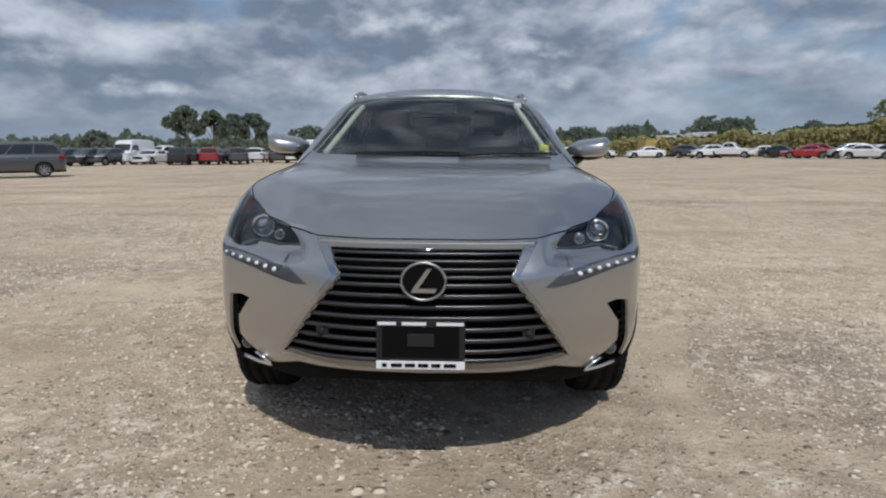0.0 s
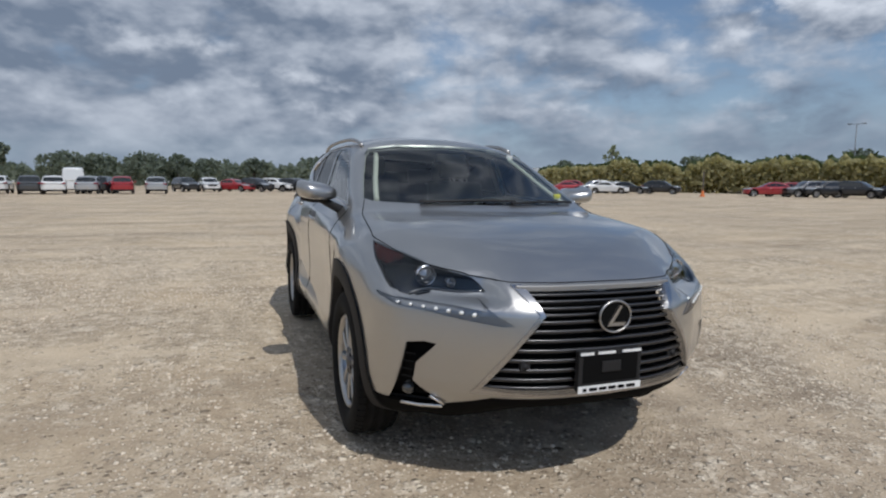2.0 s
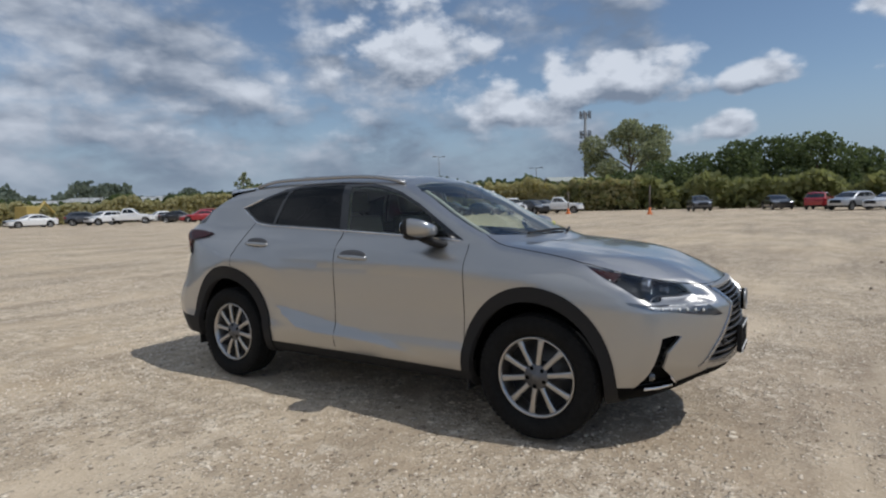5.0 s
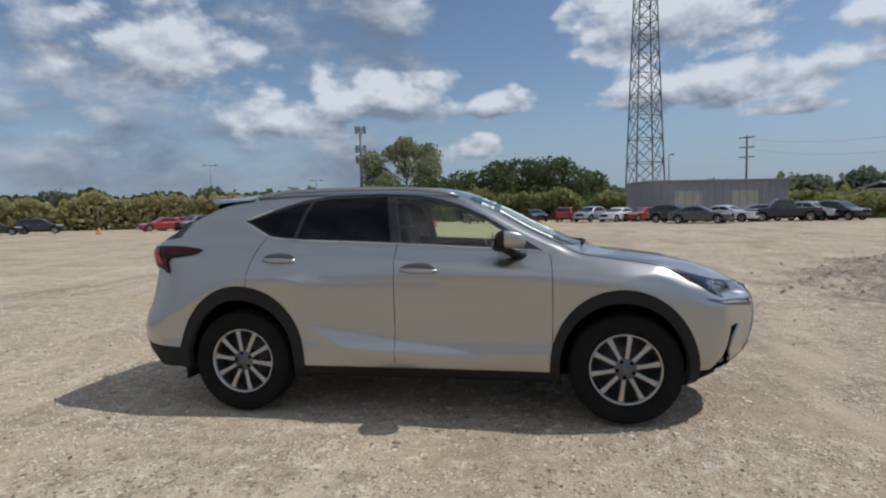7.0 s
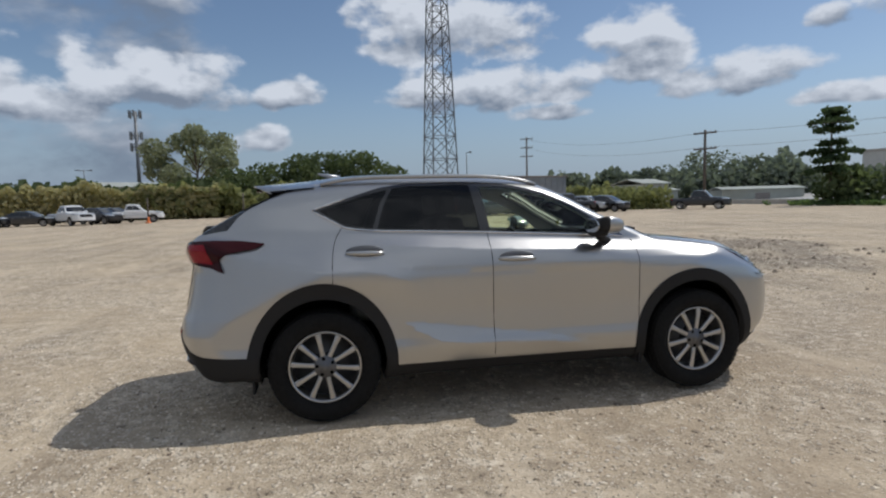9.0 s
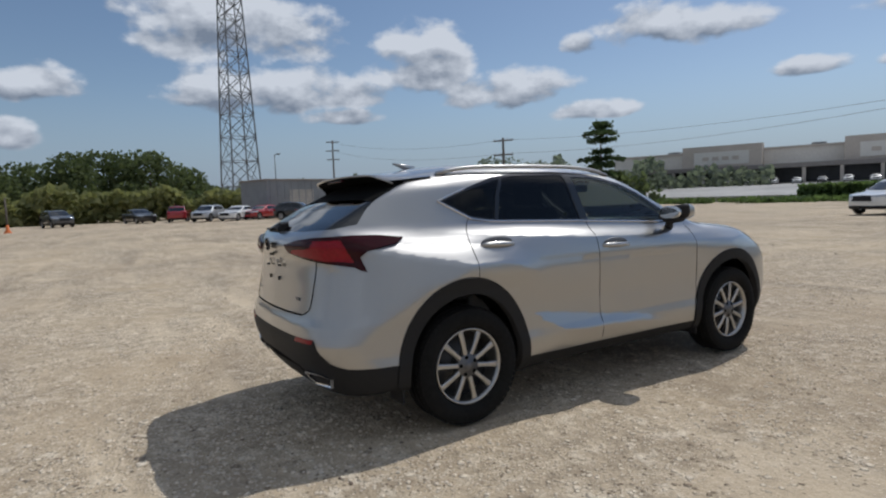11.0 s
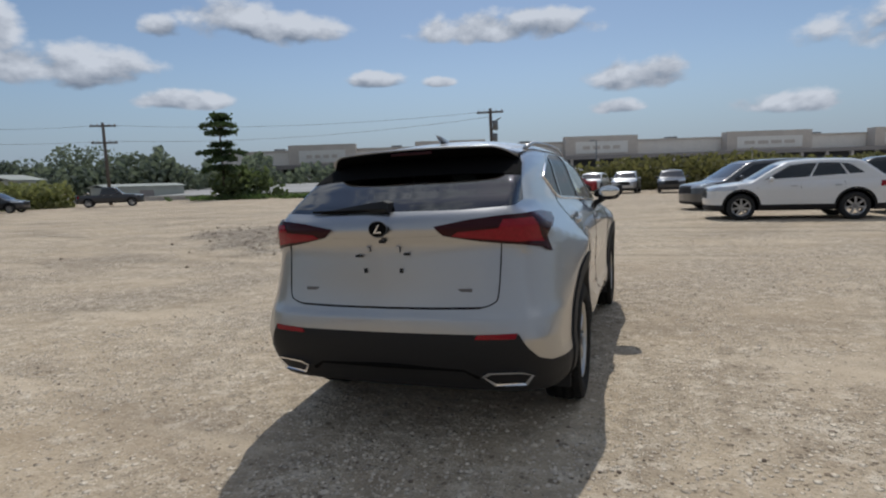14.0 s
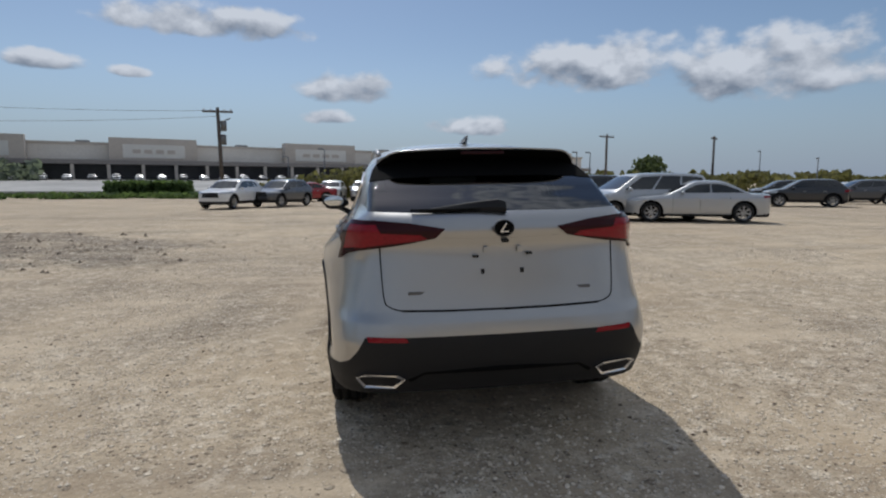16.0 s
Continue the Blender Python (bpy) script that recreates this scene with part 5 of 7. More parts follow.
under = bmesh.new()
urows = [[under.verts.new(v.co) for v in r[5:]] for r in rows]
for a, c in zip(rows, rows[1:]):
    for i in range(5):
        b.faces.new((a[i], c[i], c[i + 1], a[i + 1]))
for a, c in zip(urows, urows[1:]):
    for i in range(2):
        under.faces.new((a[i], c[i], c[i + 1], a[i + 1]))
spoiler = part("roof_spoiler", b, M_PAINT, car, "body-coloured roof spoiler", True)
# shade beneath the spoiler is put into a matt black colour
part("spoiler_underside", under, M_SEAM, spoiler, "gloss black underside", True)
part("brake_light", box(-0.125, 0.125, 1.772, 1.794, 1.520, 1.536, 0.003), M_DARKRED, spoiler, "high brake light strip")
for s in (-1, 1):
    # fins in the same matt black, so the painted shade runs to the ends
    part("spoiler_fin", prism([(1.46, 1.500), (1.64, 1.500), (1.63, 1.465), (1.58, 1.43), (1.50, 1.44)], s * 0.535, s * 0.565, "x"), M_SEAM, spoiler, "gloss black side fin")
# rear wiper: a tapered cover lying along the foot of the glass
b = bmesh.new()
prev = None
for k, q in enumerate(onskin([(0.40 - 0.43 * i / 12, 1.232 + 0.006 * math.sin(i / 12 * 3)) for i in range(13)], "back", 1, 0.0)):
    u = k / 12
    h = 0.010 + 0.050 * u ** 1.2 if u < 0.99 else 0.045
    t = 0.016 + 0.034 * u
    r = [b.verts.new(q + Vector((0, dy, dz - 0.012))) for dy, dz in ((-0.02, -0.006), (t * 0.8, -0.004), (t, h * 0.35), (t * 0.55, h), (-0.03, h * 1.05))]
    if prev:
        for i in range(5):
            b.faces.new((prev[i], prev[(i + 1) % 5], r[(i + 1) % 5], r[i]))
    else:
        b.faces.new(r)
    prev = r
b.faces.new(prev[::-1])
bmesh.ops.recalc_face_normals(b, faces=b.faces)
wip = part("rear_wiper", b, M_BLACK, car, "black rear wiper under a tapered cover", False)
part("wiper_blade", tube(onskin([(0.44 - 0.055 * i, 1.222) for i in range(8)], "back", 1, 0.012), 0.007, 6), M_SEAM, wip, "rubber blade", True)
rb = part("rear_badge", prism([(0.048 * math.cos(k * math.tau / 32), 0.038 * math.sin(k * math.tau / 32)) for k in range(32)], -0.006, 0.004, "y"), M_SEAM, car, "oval black badge with a bright stroke", False, Matrix.Translation((0, 2.268, 1.142)))
part("badge_ring", oval_ring(0.049, 0.039, 0.0042, 36), M_HUB, rb, "dark chrome ring", True)
part("badge_stroke", prism([(-x * 0.55, z * 0.55) for x, z in STROKE], 0.004, 0.010, "y"), M_CHROME, rb)
part("tailgate_lip", tube(onskin(dense([(-0.30, 1.098), (-0.15, 1.092), (0.0, 1.090), (0.15, 1.092), (0.30, 1.098)]), "back", 1, -0.002), 0.0022, 6), M_SEAM, car, "dark lip over the plate recess")
part("camera_eye", box(-0.028, 0.006, 2.236, 2.258, 1.070, 1.086, 0.004), M_BLACK, car, "rear camera")
for x, z in ((0.100, 0.928), (-0.100, 0.928)):
    part("plate_bolt", box(x - 0.008, x + 0.008, 2.222, 2.240, z - 0.012, z + 0.012, 0.003), M_BLACK, car, "black bolt hole cover")
for x, z in ((0.135, 1.005), (-0.135, 1.012)):
    part("plate_bolt", box(x - 0.014, x + 0.014, 2.226, 2.244, z - 0.006, z + 0.006, 0.002), M_BLACK, car, "black bolt hole cover")
for x in (-0.085, 0.085):
    part("plate_notch", box(x - 0.012, x + 0.012, 2.228, 2.240, 1.022, 1.050, 0.003), M_PAINT, car)
for x0, x1 in ((-0.46, -0.38), (0.34, 0.47)):
    part("model_mark", box(x0, x1, 2.185, 2.222, 0.822, 0.838, 0.002), M_HUB, car, "small chrome lettering, unreadable")
part("bumper_valance", tube([(-0.47, 2.19, 0.388), (-0.40, 2.215, 0.432), (0.0, 2.245, 0.438), (0.40, 2.215, 0.432), (0.47, 2.19, 0.388)], 0.016, 8), M_SEAM, car, "black diffuser edge", True)

# windscreen wipers
for x0, x1, y0 in ((-0.42, 0.16, 0.0), (0.12, 0.62, 0.0)):
    pts = onskin(dense([(x0, 1.152), ((x0 + x1) / 2, 1.163), (x1, 1.160)], 0.06), "front", 1, 0.012) if x0 > 0 else onskin(dense([(abs(x0), 1.152), (0.16, 1.163)], 0.06), "front", -1, 0.012) + onskin(dense([(0.0, 1.166), (x1, 1.163)], 0.06), "front", 1, 0.012)
    part("wiper", tube(pts, 0.009, 6), M_BLACK, car, "black windscreen wiper")
part("shark_fin", tube([(0.0, 1.18, 1.612), (0.0, 1.28, 1.640), (0.0, 1.345, 1.655)], 0.028, 8, taper=0.006), M_PAINT, car, "shark fin aerial", True)
part("window_sticker", box(0.485, 0.535, -0.006, 0.0, -0.016, 0.016), M_YELLOW, car, "yellow-green window tag", False, Matrix.Translation(onskin([(0.60, 1.21)], "front", 1, -0.008)[0] - Vector((0.51, 0, 0))))
part("window_sticker", box(-0.022, 0.022, -0.004, 0.0, -0.016, 0.016), M_WHITE, car, "white window sticker", False, Matrix.Translation(onskin([(0.50, 1.475)], "front", 1, -0.008)[0]))

# pale pillar trim seen through the edges of the windscreen
for s in (-1, 1):
    line = smooth_poly([(0.628, 1.185), (0.585, 1.29), (0.545, 1.38), (0.500, 1.478)], 4, False)
    part("pillar_trim", tube(onskin(dense(line), "front", s, -0.030), 0.017, 8), M_HEADLINER, car, "pale windscreen pillar trim", True)

# cabin
def cushion(name, x, y, z, sx, sy, sz, mat, parent, tilt=0.0, label=""):
    b = box(-sx / 2, sx / 2, -sy / 2, sy / 2, -sz / 2, sz / 2, min(sx, sy, sz) * 0.32, seg=3)
    return part(name, b, mat, parent, label, True, pose(x, y, z, tilt, 0, 0))


for x in (-0.37, 0.37):
    seat = cushion("front_seat", x, 0.02, 0.66, 0.50, 0.50, 0.16, M_SEAT, car, 5, "dark leather front seat")
    part("backrest", box(-0.24, 0.24, -0.06, 0.06, 0.0, 0.58, 0.045, seg=3), M_SEAT, seat, "", True, pose(0, 0.26, 0.04, -17, 0, 0))
    part("headrest", box(-0.13, 0.13, -0.05, 0.05, 0.0, 0.17, 0.04, seg=3), M_SEAT, seat, "", True, pose(0, 0.44, 0.62, -12, 0, 0))
bench = cushion("rear_bench", 0, 0.90, 0.66, 1.24, 0.50, 0.16, M_SEAT, car, 5, "dark leather rear bench")
part("backrest", box(-0.62, 0.62, -0.06, 0.06, 0.0, 0.56, 0.045, seg=3), M_SEAT, bench, "", True, pose(0, 0.26, 0.04, -20, 0, 0))
for x in (-0.36, 0.36):
    part("headrest", box(-0.12, 0.12, -0.045, 0.045, 0.0, 0.13, 0.035, seg=3), M_SEAT, bench, "", True, pose(x, 0.46, 0.58, -15, 0, 0))
b = bmesh.new()
rows = []
for x in np.linspace(-0.70, 0.70, 15):
    u = (abs(x) / 0.70) ** 2
    rows.append([b.verts.new((x, y, z)) for y, z in ((-1.02 + 0.22 * u, 1.105), (-0.74, 1.125), (-0.60, 1.115), (-0.53, 1.06), (-0.55, 0.85), (-0.62, 0.6), (-0.9, 0.5))])
for a, c in zip(rows, rows[1:]):
    for i in range(6):
        b.faces.new((a[i], c[i], c[i + 1], a[i + 1]))
part("dashboard", b, M_LINER, car, "black dashboard", True)
wheel_pose = pose(0.37, -0.40, 1.00, 65, 0, 0)
b = tube([(0.185 * math.cos(k * math.tau / 32), 0.185 * math.sin(k * math.tau / 32), 0) for k in range(32)], 0.016, 8, closed=True)
sw = part("steering_wheel", b, M_LINER, car, "black steering wheel", True, wheel_pose)
part("steering_boss", box(-0.17, 0.17, -0.07, 0.05, -0.03, 0.01, 0.02), M_LINER, sw, "", True)
part("inside_mirror", box(-0.11, 0.11, -0.02, 0.02, -0.032, 0.032, 0.012), M_BLACK, car, "inside mirror", True, Matrix.Translation((0, -0.46, 1.44)))


# ---- the lot round the car ----
def island_material(name, low, high, rough=0.8, noise_scale=0.35, through=0.0):
    """Foliage: colour varies from clump to clump and over metres."""
    m = bpy.data.materials.new(name)
    m.use_nodes = True
    N = Nodes(m.node_tree)
    geo = N.n("ShaderNodeNewGeometry")
    drift = N.noise(geo.outputs["Position"], noise_scale, 3.0)
    k = N.math("ADD", N.math("MULTIPLY", geo.outputs["Random Per Island"], 0.6), N.remap(drift, 0.3, 0.7, 0.0, 0.4))
    p = N.n("ShaderNodeBsdfPrincipled", Roughness=rough)
    p.inputs["Specular IOR Level"].default_value = 0.25
    colour = N.mix(k, rgb(*low), rgb(*high))
    N.put(p.inputs["Base Color"], colour)
    glowing = N.n("ShaderNodeBsdfTranslucent", Color=N.mix(1.0, colour, rgb(1.25, 1.25, 0.9), "MULTIPLY"))
    both = N.n("ShaderNodeMixShader", Fac=0.48)
    N.put(both.inputs[1], p.outputs[0])
    N.put(both.inputs[2], glowing.outputs[0])
    N.t.links.new(both.outputs[0], N.n("ShaderNodeOutputMaterial").inputs[0])
    return m


M_LEAF = island_material("leaves", (0.070, 0.098, 0.045), (0.155, 0.19, 0.095))
M_LEAF2 = island_material("pale_leaves", (0.21, 0.23, 0.15), (0.37, 0.39, 0.27))
M_PINE = island_material("pine_needles", (0.035, 0.060, 0.030), (0.09, 0.13, 0.06))
# reed brown made paler and flatter, with distance haze in the colour
M_HAZED_REED = island_material("reeds", (0.375, 0.350, 0.200), (0.480, 0.440, 0.250), noise_scale=0.12)
M_GRASS = island_material("rough_grass", (0.19, 0.205, 0.090), (0.30, 0.31, 0.15))
# pale bluish tint: the haze of distance is put into the leaf colour
M_HAZED_WOODS = island_material("hazed_far_leaves", (0.135, 0.165, 0.140), (0.200, 0.232, 0.188), noise_scale=0.06)
M_VERGE = island_material("verge_weeds", (0.120, 0.122, 0.052), (0.215, 0.200, 0.095))
M_HEDGE = island_material("hedge_leaves", (0.085, 0.135, 0.050), (0.16, 0.23, 0.09))
M_BARK = material("bark", (0.13, 0.10, 0.075), 0.9, grain=0.4, scale=8, bump=0.4)
M_POLE = material("weathered_pole", (0.12, 0.10, 0.085), 0.85, grain=0.3, scale=6)
M_STEEL = material("galvanised_steel", (0.20, 0.21, 0.22), 0.55, 0.6, grain=0.2, scale=3)
M_CONC = material("concrete", (0.42, 0.40, 0.37), 0.9, grain=0.15, scale=3, spread=0.15)
M_STUCCO = material("beige_stucco", (0.84, 0.79, 0.71), 0.9, grain=0.06, scale=2, spread=0.06)
M_STUCCO2 = material("tan_stucco", (0.60, 0.535, 0.465), 0.9, grain=0.06, scale=2, spread=0.06)
M_SIGN = material("pale_sign_panel", (0.80, 0.77, 0.71), 0.8, grain=0.05, scale=2)
# near-black with shade painted in, for shopfront glass and shelter ends
M_SHADE_DARK = material("painted_shade_dark", (0.035, 0.035, 0.04), 0.35, grain=0.3, scale=0.7)
M_FASCIA = material("canopy_fascia", (0.30, 0.27, 0.25), 0.85, grain=0.1, scale=2)
M_ASPHALT = material("pale_asphalt", (0.20, 0.20, 0.20), 0.9, grain=0.15, scale=1.5, spread=0.15)
M_FORE = material("worn_concrete", (0.40, 0.39, 0.37), 0.9, grain=0.12, scale=0.8, spread=0.2)
M_SHED = material("grey_cladding", (0.26, 0.28, 0.30), 0.7, grain=0.08, scale=1.5, spread=0.08)
M_SHEET = material("white_sheeting", (0.72, 0.73, 0.71), 0.6, grain=0.08, scale=1)
M_DIGGER = material("machine_yellow", (0.42, 0.31, 0.09), 0.5, grain=0.1, scale=3)
M_ORANGE = material("orange_marker", (0.65, 0.16, 0.03), 0.6)
M_CARGLASS = material("parked_car_glass", (0.015, 0.018, 0.02), 0.06, coat=0.6)
M_CARTYRE = material("parked_car_tyre", (0.02, 0.02, 0.02), 0.85)
M_CARRIM = material("parked_car_rim", (0.42, 0.42, 0.42), 0.35, 0.8)
M_CARLAMP = material("parked_car_lamp", (0.55, 0.56, 0.57), 0.12, 0.5, coat=0.8)
PAINTS = {
    "white": car_paint("white_paint", (0.74, 0.74, 0.73), 0.0, 0.35),
    "black": car_paint("black_paint", (0.016, 0.017, 0.020), 0.1, 0.30),
    "graphite": car_paint("graphite_paint", (0.085, 0.088, 0.094), 0.5, 0.32),
    "silver": car_paint("pale_silver_paint", (0.48, 0.49, 0.50), 0.6, 0.34),
    "red": car_paint("red_paint", (0.33, 0.018, 0.025), 0.2, 0.30),
    "maroon": car_paint("maroon_paint", (0.09, 0.012, 0.016), 0.2, 0.32),
}
COLOUR_WORDS = {"white": "white", "black": "black", "graphite": "dark grey", "silver": "pale silver", "red": "red", "maroon": "dark maroon"}

# kind: length, width, height, bonnet, belt, cowl y, screen top y, roof end y, glass foot y, wheelbase, clearance, wheel radius
CAR_KINDS = {
    "suv": (4.42, 1.84, 1.63, 1.02, 1.04, -1.06, -0.22, 1.50, 2.10, 2.66, 0.26, 0.36),
    "sedan": (4.95, 1.88, 1.47, 0.93, 0.97, -0.92, -0.10, 0.95, 1.78, 3.02, 0.20, 0.345),
    "minivan": (5.10, 1.98, 1.76, 1.02, 1.08, -1.40, -0.45, 2.15, 2.48, 3.05, 0.22, 0.345),
    "pickup": (5.70, 1.98, 1.88, 1.18, 1.22, -1.05, -0.45, 0.55, 0.78, 3.55, 0.36, 0.39),
    "van": (5.50, 2.02, 2.50, 1.18, 1.30, -1.95, -1.15, 2.68, 2.74, 3.65, 0.26, 0.36),
}
WORDS = {"suv": "crossover", "sedan": "sedan", "minivan": "minivan", "pickup": "pickup truck", "van": "high-roofed van"}


def parked_body(kind):
    L, Wd, H, bonnet, belt, cowl, stop, rend, foot, wb, clear, rad = CAR_KINDS[kind]
    h = L / 2
    tailtop = {"suv": belt, "sedan": 1.02, "minivan": belt, "pickup": 1.16, "van": belt}[kind]
    top = pchip([-h - 0.1, -h + 0.05, -h + 0.35, cowl, foot - 0.1, foot + 0.1, h + 0.1], [bonnet - 0.26, bonnet - 0.14, bonnet - 0.06, bonnet + 0.04, belt + 0.03, tailtop, tailtop - 0.03])
    sidez = pchip([clear - 0.05, clear + 0.12, 0.55, 0.8, belt, belt + 0.2], [-0.10, -0.02, 0.0, 0.0, -0.05, -0.13])
    round_ = pchip([0.0, 0.45, 0.7, 0.85, 0.95, 1.1], [0.0, 0.05, 0.14, 0.30, 0.55, 1.2])

    def f(x, y, z):
        X = np.sqrt(x * x + 1e-4)
        u = X / (Wd / 2)
        low = smax(X - Wd / 2 - sidez(z), z - top(y) + 0.04 * u * u, 0.10)
        low = smax(low, -h + round_(u) * 0.75 + 0.10 * np.abs(z - 0.6) - y, 0.08)
        low = smax(low, y - h + round_(u) * 0.45 + 0.06 * np.abs(z - 0.7), 0.08)
        low = smax(low, clear - z, 0.05)
        cab = smax(X - (Wd / 2 - 0.07 - (0.30 if kind != "van" else 0.12) * (z - belt)), z - H + 0.07 * u * u + (0.055 if kind == "suv" else 0.03) * np.abs(y - (stop + rend) / 2) ** 2, 0.12)
        cab = smax(cab, (cowl + (z - belt) * (stop - cowl) / (H - 0.08 - belt) - 0.12 * (1 - u * u) - y) * 0.7, 0.10)
        cab = smax(cab, (y - foot - (z - belt) * (rend - foot) / (H - 0.08 - belt) - 0.05 * (1 - u * u)) * 0.7, 0.10)
        cab = np.maximum(cab, belt - 0.12 - z)
        if kind == "pickup":
            bed = np.maximum(np.maximum(X - Wd / 2 + 0.10, foot + 0.15 - y), np.maximum(y - h + 0.10, 0.80 - z))
            low = np.maximum(low, -bed)
        return smin(low, cab, 0.04)

    res = 0.05
    pts, quads = skin(f, (-0.1, -h - 0.1, 0.1), (Wd / 2 + 0.1, h + 0.1, H + 0.1), res)
    pts = onto(f, pts, 4)
    b = bmesh.new()
    vs = [b.verts.new(p) for p in pts]
    for q in quads:
        b.faces.new([vs[i] for i in q])
    bmesh.ops.bisect_plane(b, geom=b.faces[:] + b.edges[:] + b.verts[:], plane_co=(0, 0, 0), plane_no=(1, 0, 0), clear_inner=True, dist=1e-4)
    zt = H - 0.13
    fs = (stop - cowl) / (H - 0.08 - belt)
    bs = (rend - foot) / (H - 0.08 - belt)
    zb = belt + 0.05
    yt, yb = cowl + (zt - belt) * fs + 0.14, cowl + 0.05 * fs + 0.20
    rt, rb = foot + (zt - belt) * bs - (0.34 if kind == "suv" else 0.12), foot + 0.05 * bs - (0.50 if kind == "suv" else 0.16)
    if kind == "van":
        rt, rb, zt = cowl + 1.55, cowl + 1.55, min(zt, 1.95)
        yt = cowl + (zt - belt) * fs + 0.14
    n = {"suv": 3, "sedan": 2, "minivan": 3, "pickup": 2, "van": 1}[kind]
    dlo = [(yb, zb), (rb, zb + (0.12 if kind == "suv" else 0.02)), (rt, zt), (yt, zt)]
    panes = []
    for k in range(n):
        share = {"suv": (0, 0.47, 0.84, 1), "sedan": (0, 0.50, 1), "minivan": (0, 0.33, 0.66, 1), "pickup": (0, 0.55, 1), "van": (0, 1)}[kind]
        a0, a1 = share[k] + (0.012 if k else 0), share[k + 1] - (0.012 if k < n - 1 else 0)
        mixp = lambda p, q, t: (p[0] + (q[0] - p[0]) * t, p[1] + (q[1] - p[1]) * t)
        bow = lambda t: -0.05 * abs(2 * t - 1) ** 2.5
        upper = [mixp(dlo[3], dlo[2], a1 + (a0 - a1) * q / 3) for q in range(4)]
        upper = [(p0, p1 + bow(a1 + (a0 - a1) * q / 3)) for q, (p0, p1) in enumerate(upper)]
        panes.append([mixp(dlo[0], dlo[1], a0), mixp(dlo[0], dlo[1], a1)] + upper)
    for pane in panes:
        cut(b, pane, "x", lambda c: c.z > belt - 0.05 and c.x > 0.4)
    front_glass = [(-0.05, belt + 0.05), (Wd / 2 - 0.16, belt + 0.07), (Wd / 2 - 0.16 - 0.28 * (H - 0.22 - belt), H - 0.16), (-0.05, H - 0.13)]
    if kind == "van":
        front_glass[2], front_glass[3] = (Wd / 2 - 0.22, 1.98), (-0.05, 2.0)
    cut(b, front_glass, "y", lambda c: c.z > belt)
    lampz = bonnet - 0.22
    head = [(Wd / 2 - 0.50, lampz), (Wd / 2 - 0.48, lampz + 0.09), (Wd / 2 + 0.1, lampz + 0.16), (Wd / 2 + 0.1, lampz + 0.02)]
    grille = [(-0.05, lampz - 0.18), (Wd / 2 - 0.42, lampz - 0.18), (Wd / 2 - 0.50, lampz + 0.08), (-0.05, lampz + 0.09)]
    taill = [(Wd / 2 - 0.34, 0.90), (Wd / 2 - 0.26, belt - 0.03), (Wd / 2 + 0.1, belt - 0.05), (Wd / 2 + 0.1, 0.84)]
    cut(b, head, "y", lambda c: c.y < -h + 0.75 and c.z < belt)
    cut(b, grille, "y", lambda c: c.y < -h + 0.5)
    cut(b, taill, "y", lambda c: c.y > h - 0.36)
    holes, arches = [], []
    for y0 in (-wb / 2, wb / 2):
        hole = [(y0 + (rad + 0.065) * math.sin(a), rad + 0.015 + (rad + 0.065) * math.cos(a)) for a in np.linspace(-2.0, 2.0, 20)]
        holes.append(hole)
        cut(b, hole, "x", lambda c: c.x > 0.5 and c.z < 1.0)
        if kind in ("suv", "pickup"):
            arches.append([(y0 + (rad + 0.12) * math.sin(a), rad + 0.015 + (rad + 0.12) * math.cos(a)) for a in np.linspace(-2.0, 2.0, 20)])
            cut(b, arches[-1], "x", lambda c: c.x > 0.5 and c.z < 1.0)
    pts = np.array([v.co for v in b.verts])
    b.verts.index_update()
    faces = [[v.index for v in q.verts] for q in b.faces]
    cen = np.array([q.calc_center_median() for q in b.faces])
    b.free()
    nor = grad(f, pts)
    nor /= np.maximum(np.linalg.norm(nor, axis=1), 1e-6)[:, None]
    fn = grad(f, cen)
    fn /= np.maximum(np.linalg.norm(fn, axis=1), 1e-6)[:, None]
    x, y, z = cen.T
    reg = np.full(len(faces), "body", dtype=object)
    reg[z < clear + (0.17 if kind == "suv" else 0.10)] = "skirt"
    reg[(y < -h + 0.5) & inside(grille, x, z) & (fn[:, 1] < -0.2)] = "grille"
    reg[(y < -h + 0.75) & inside(head, x, z) & (z < belt)] = "headlamp"
    reg[(y > h - 0.36) & inside(taill, x, z)] = "tail_lamp"
    reg[(z > belt) & inside(front_glass, x, z) & (fn[:, 1] < -0.25) & (y < stop + 0.1)] = "windscreen"
    if kind != "van":
        reg[(z > belt) & inside(front_glass, x, z) & (fn[:, 1] > 0.25) & (y > rend - 0.3)] = "rear_window"
    for k, pane in enumerate(panes):
        reg[(z > belt - 0.05) & inside(pane, y, z) & (np.abs(fn[:, 0]) > 0.5)] = "side_window " + str(k)
    for k, arch in enumerate(arches if kind == "suv" else ()):
        reg[(x > 0.5) & inside(arch, y, z)] = "arch_trim " + str(k)
    for hole in holes:
        reg[(x > 0.5) & inside(hole, y, z)] = "gone"
    flip = np.array([-1.0, 1, 1])
    out = {}
    for tag in ["body", "skirt", "grille", "headlamp", "tail_lamp", "windscreen", "rear_window"] + ["arch_trim " + str(k) for k in range(2)] + ["side_window " + str(k) for k in range(3)]:
        r = tag.split()[0]
        ff = [faces[i] for i in np.flatnonzero(reg == tag)]
        if not ff:
            continue
        used = sorted({i for q in ff for i in q})
        at = {i: k for k, i in enumerate(used)}
        p, nn = pts[used], nor[used]
        ff = [[at[i] for i in q] for q in ff]
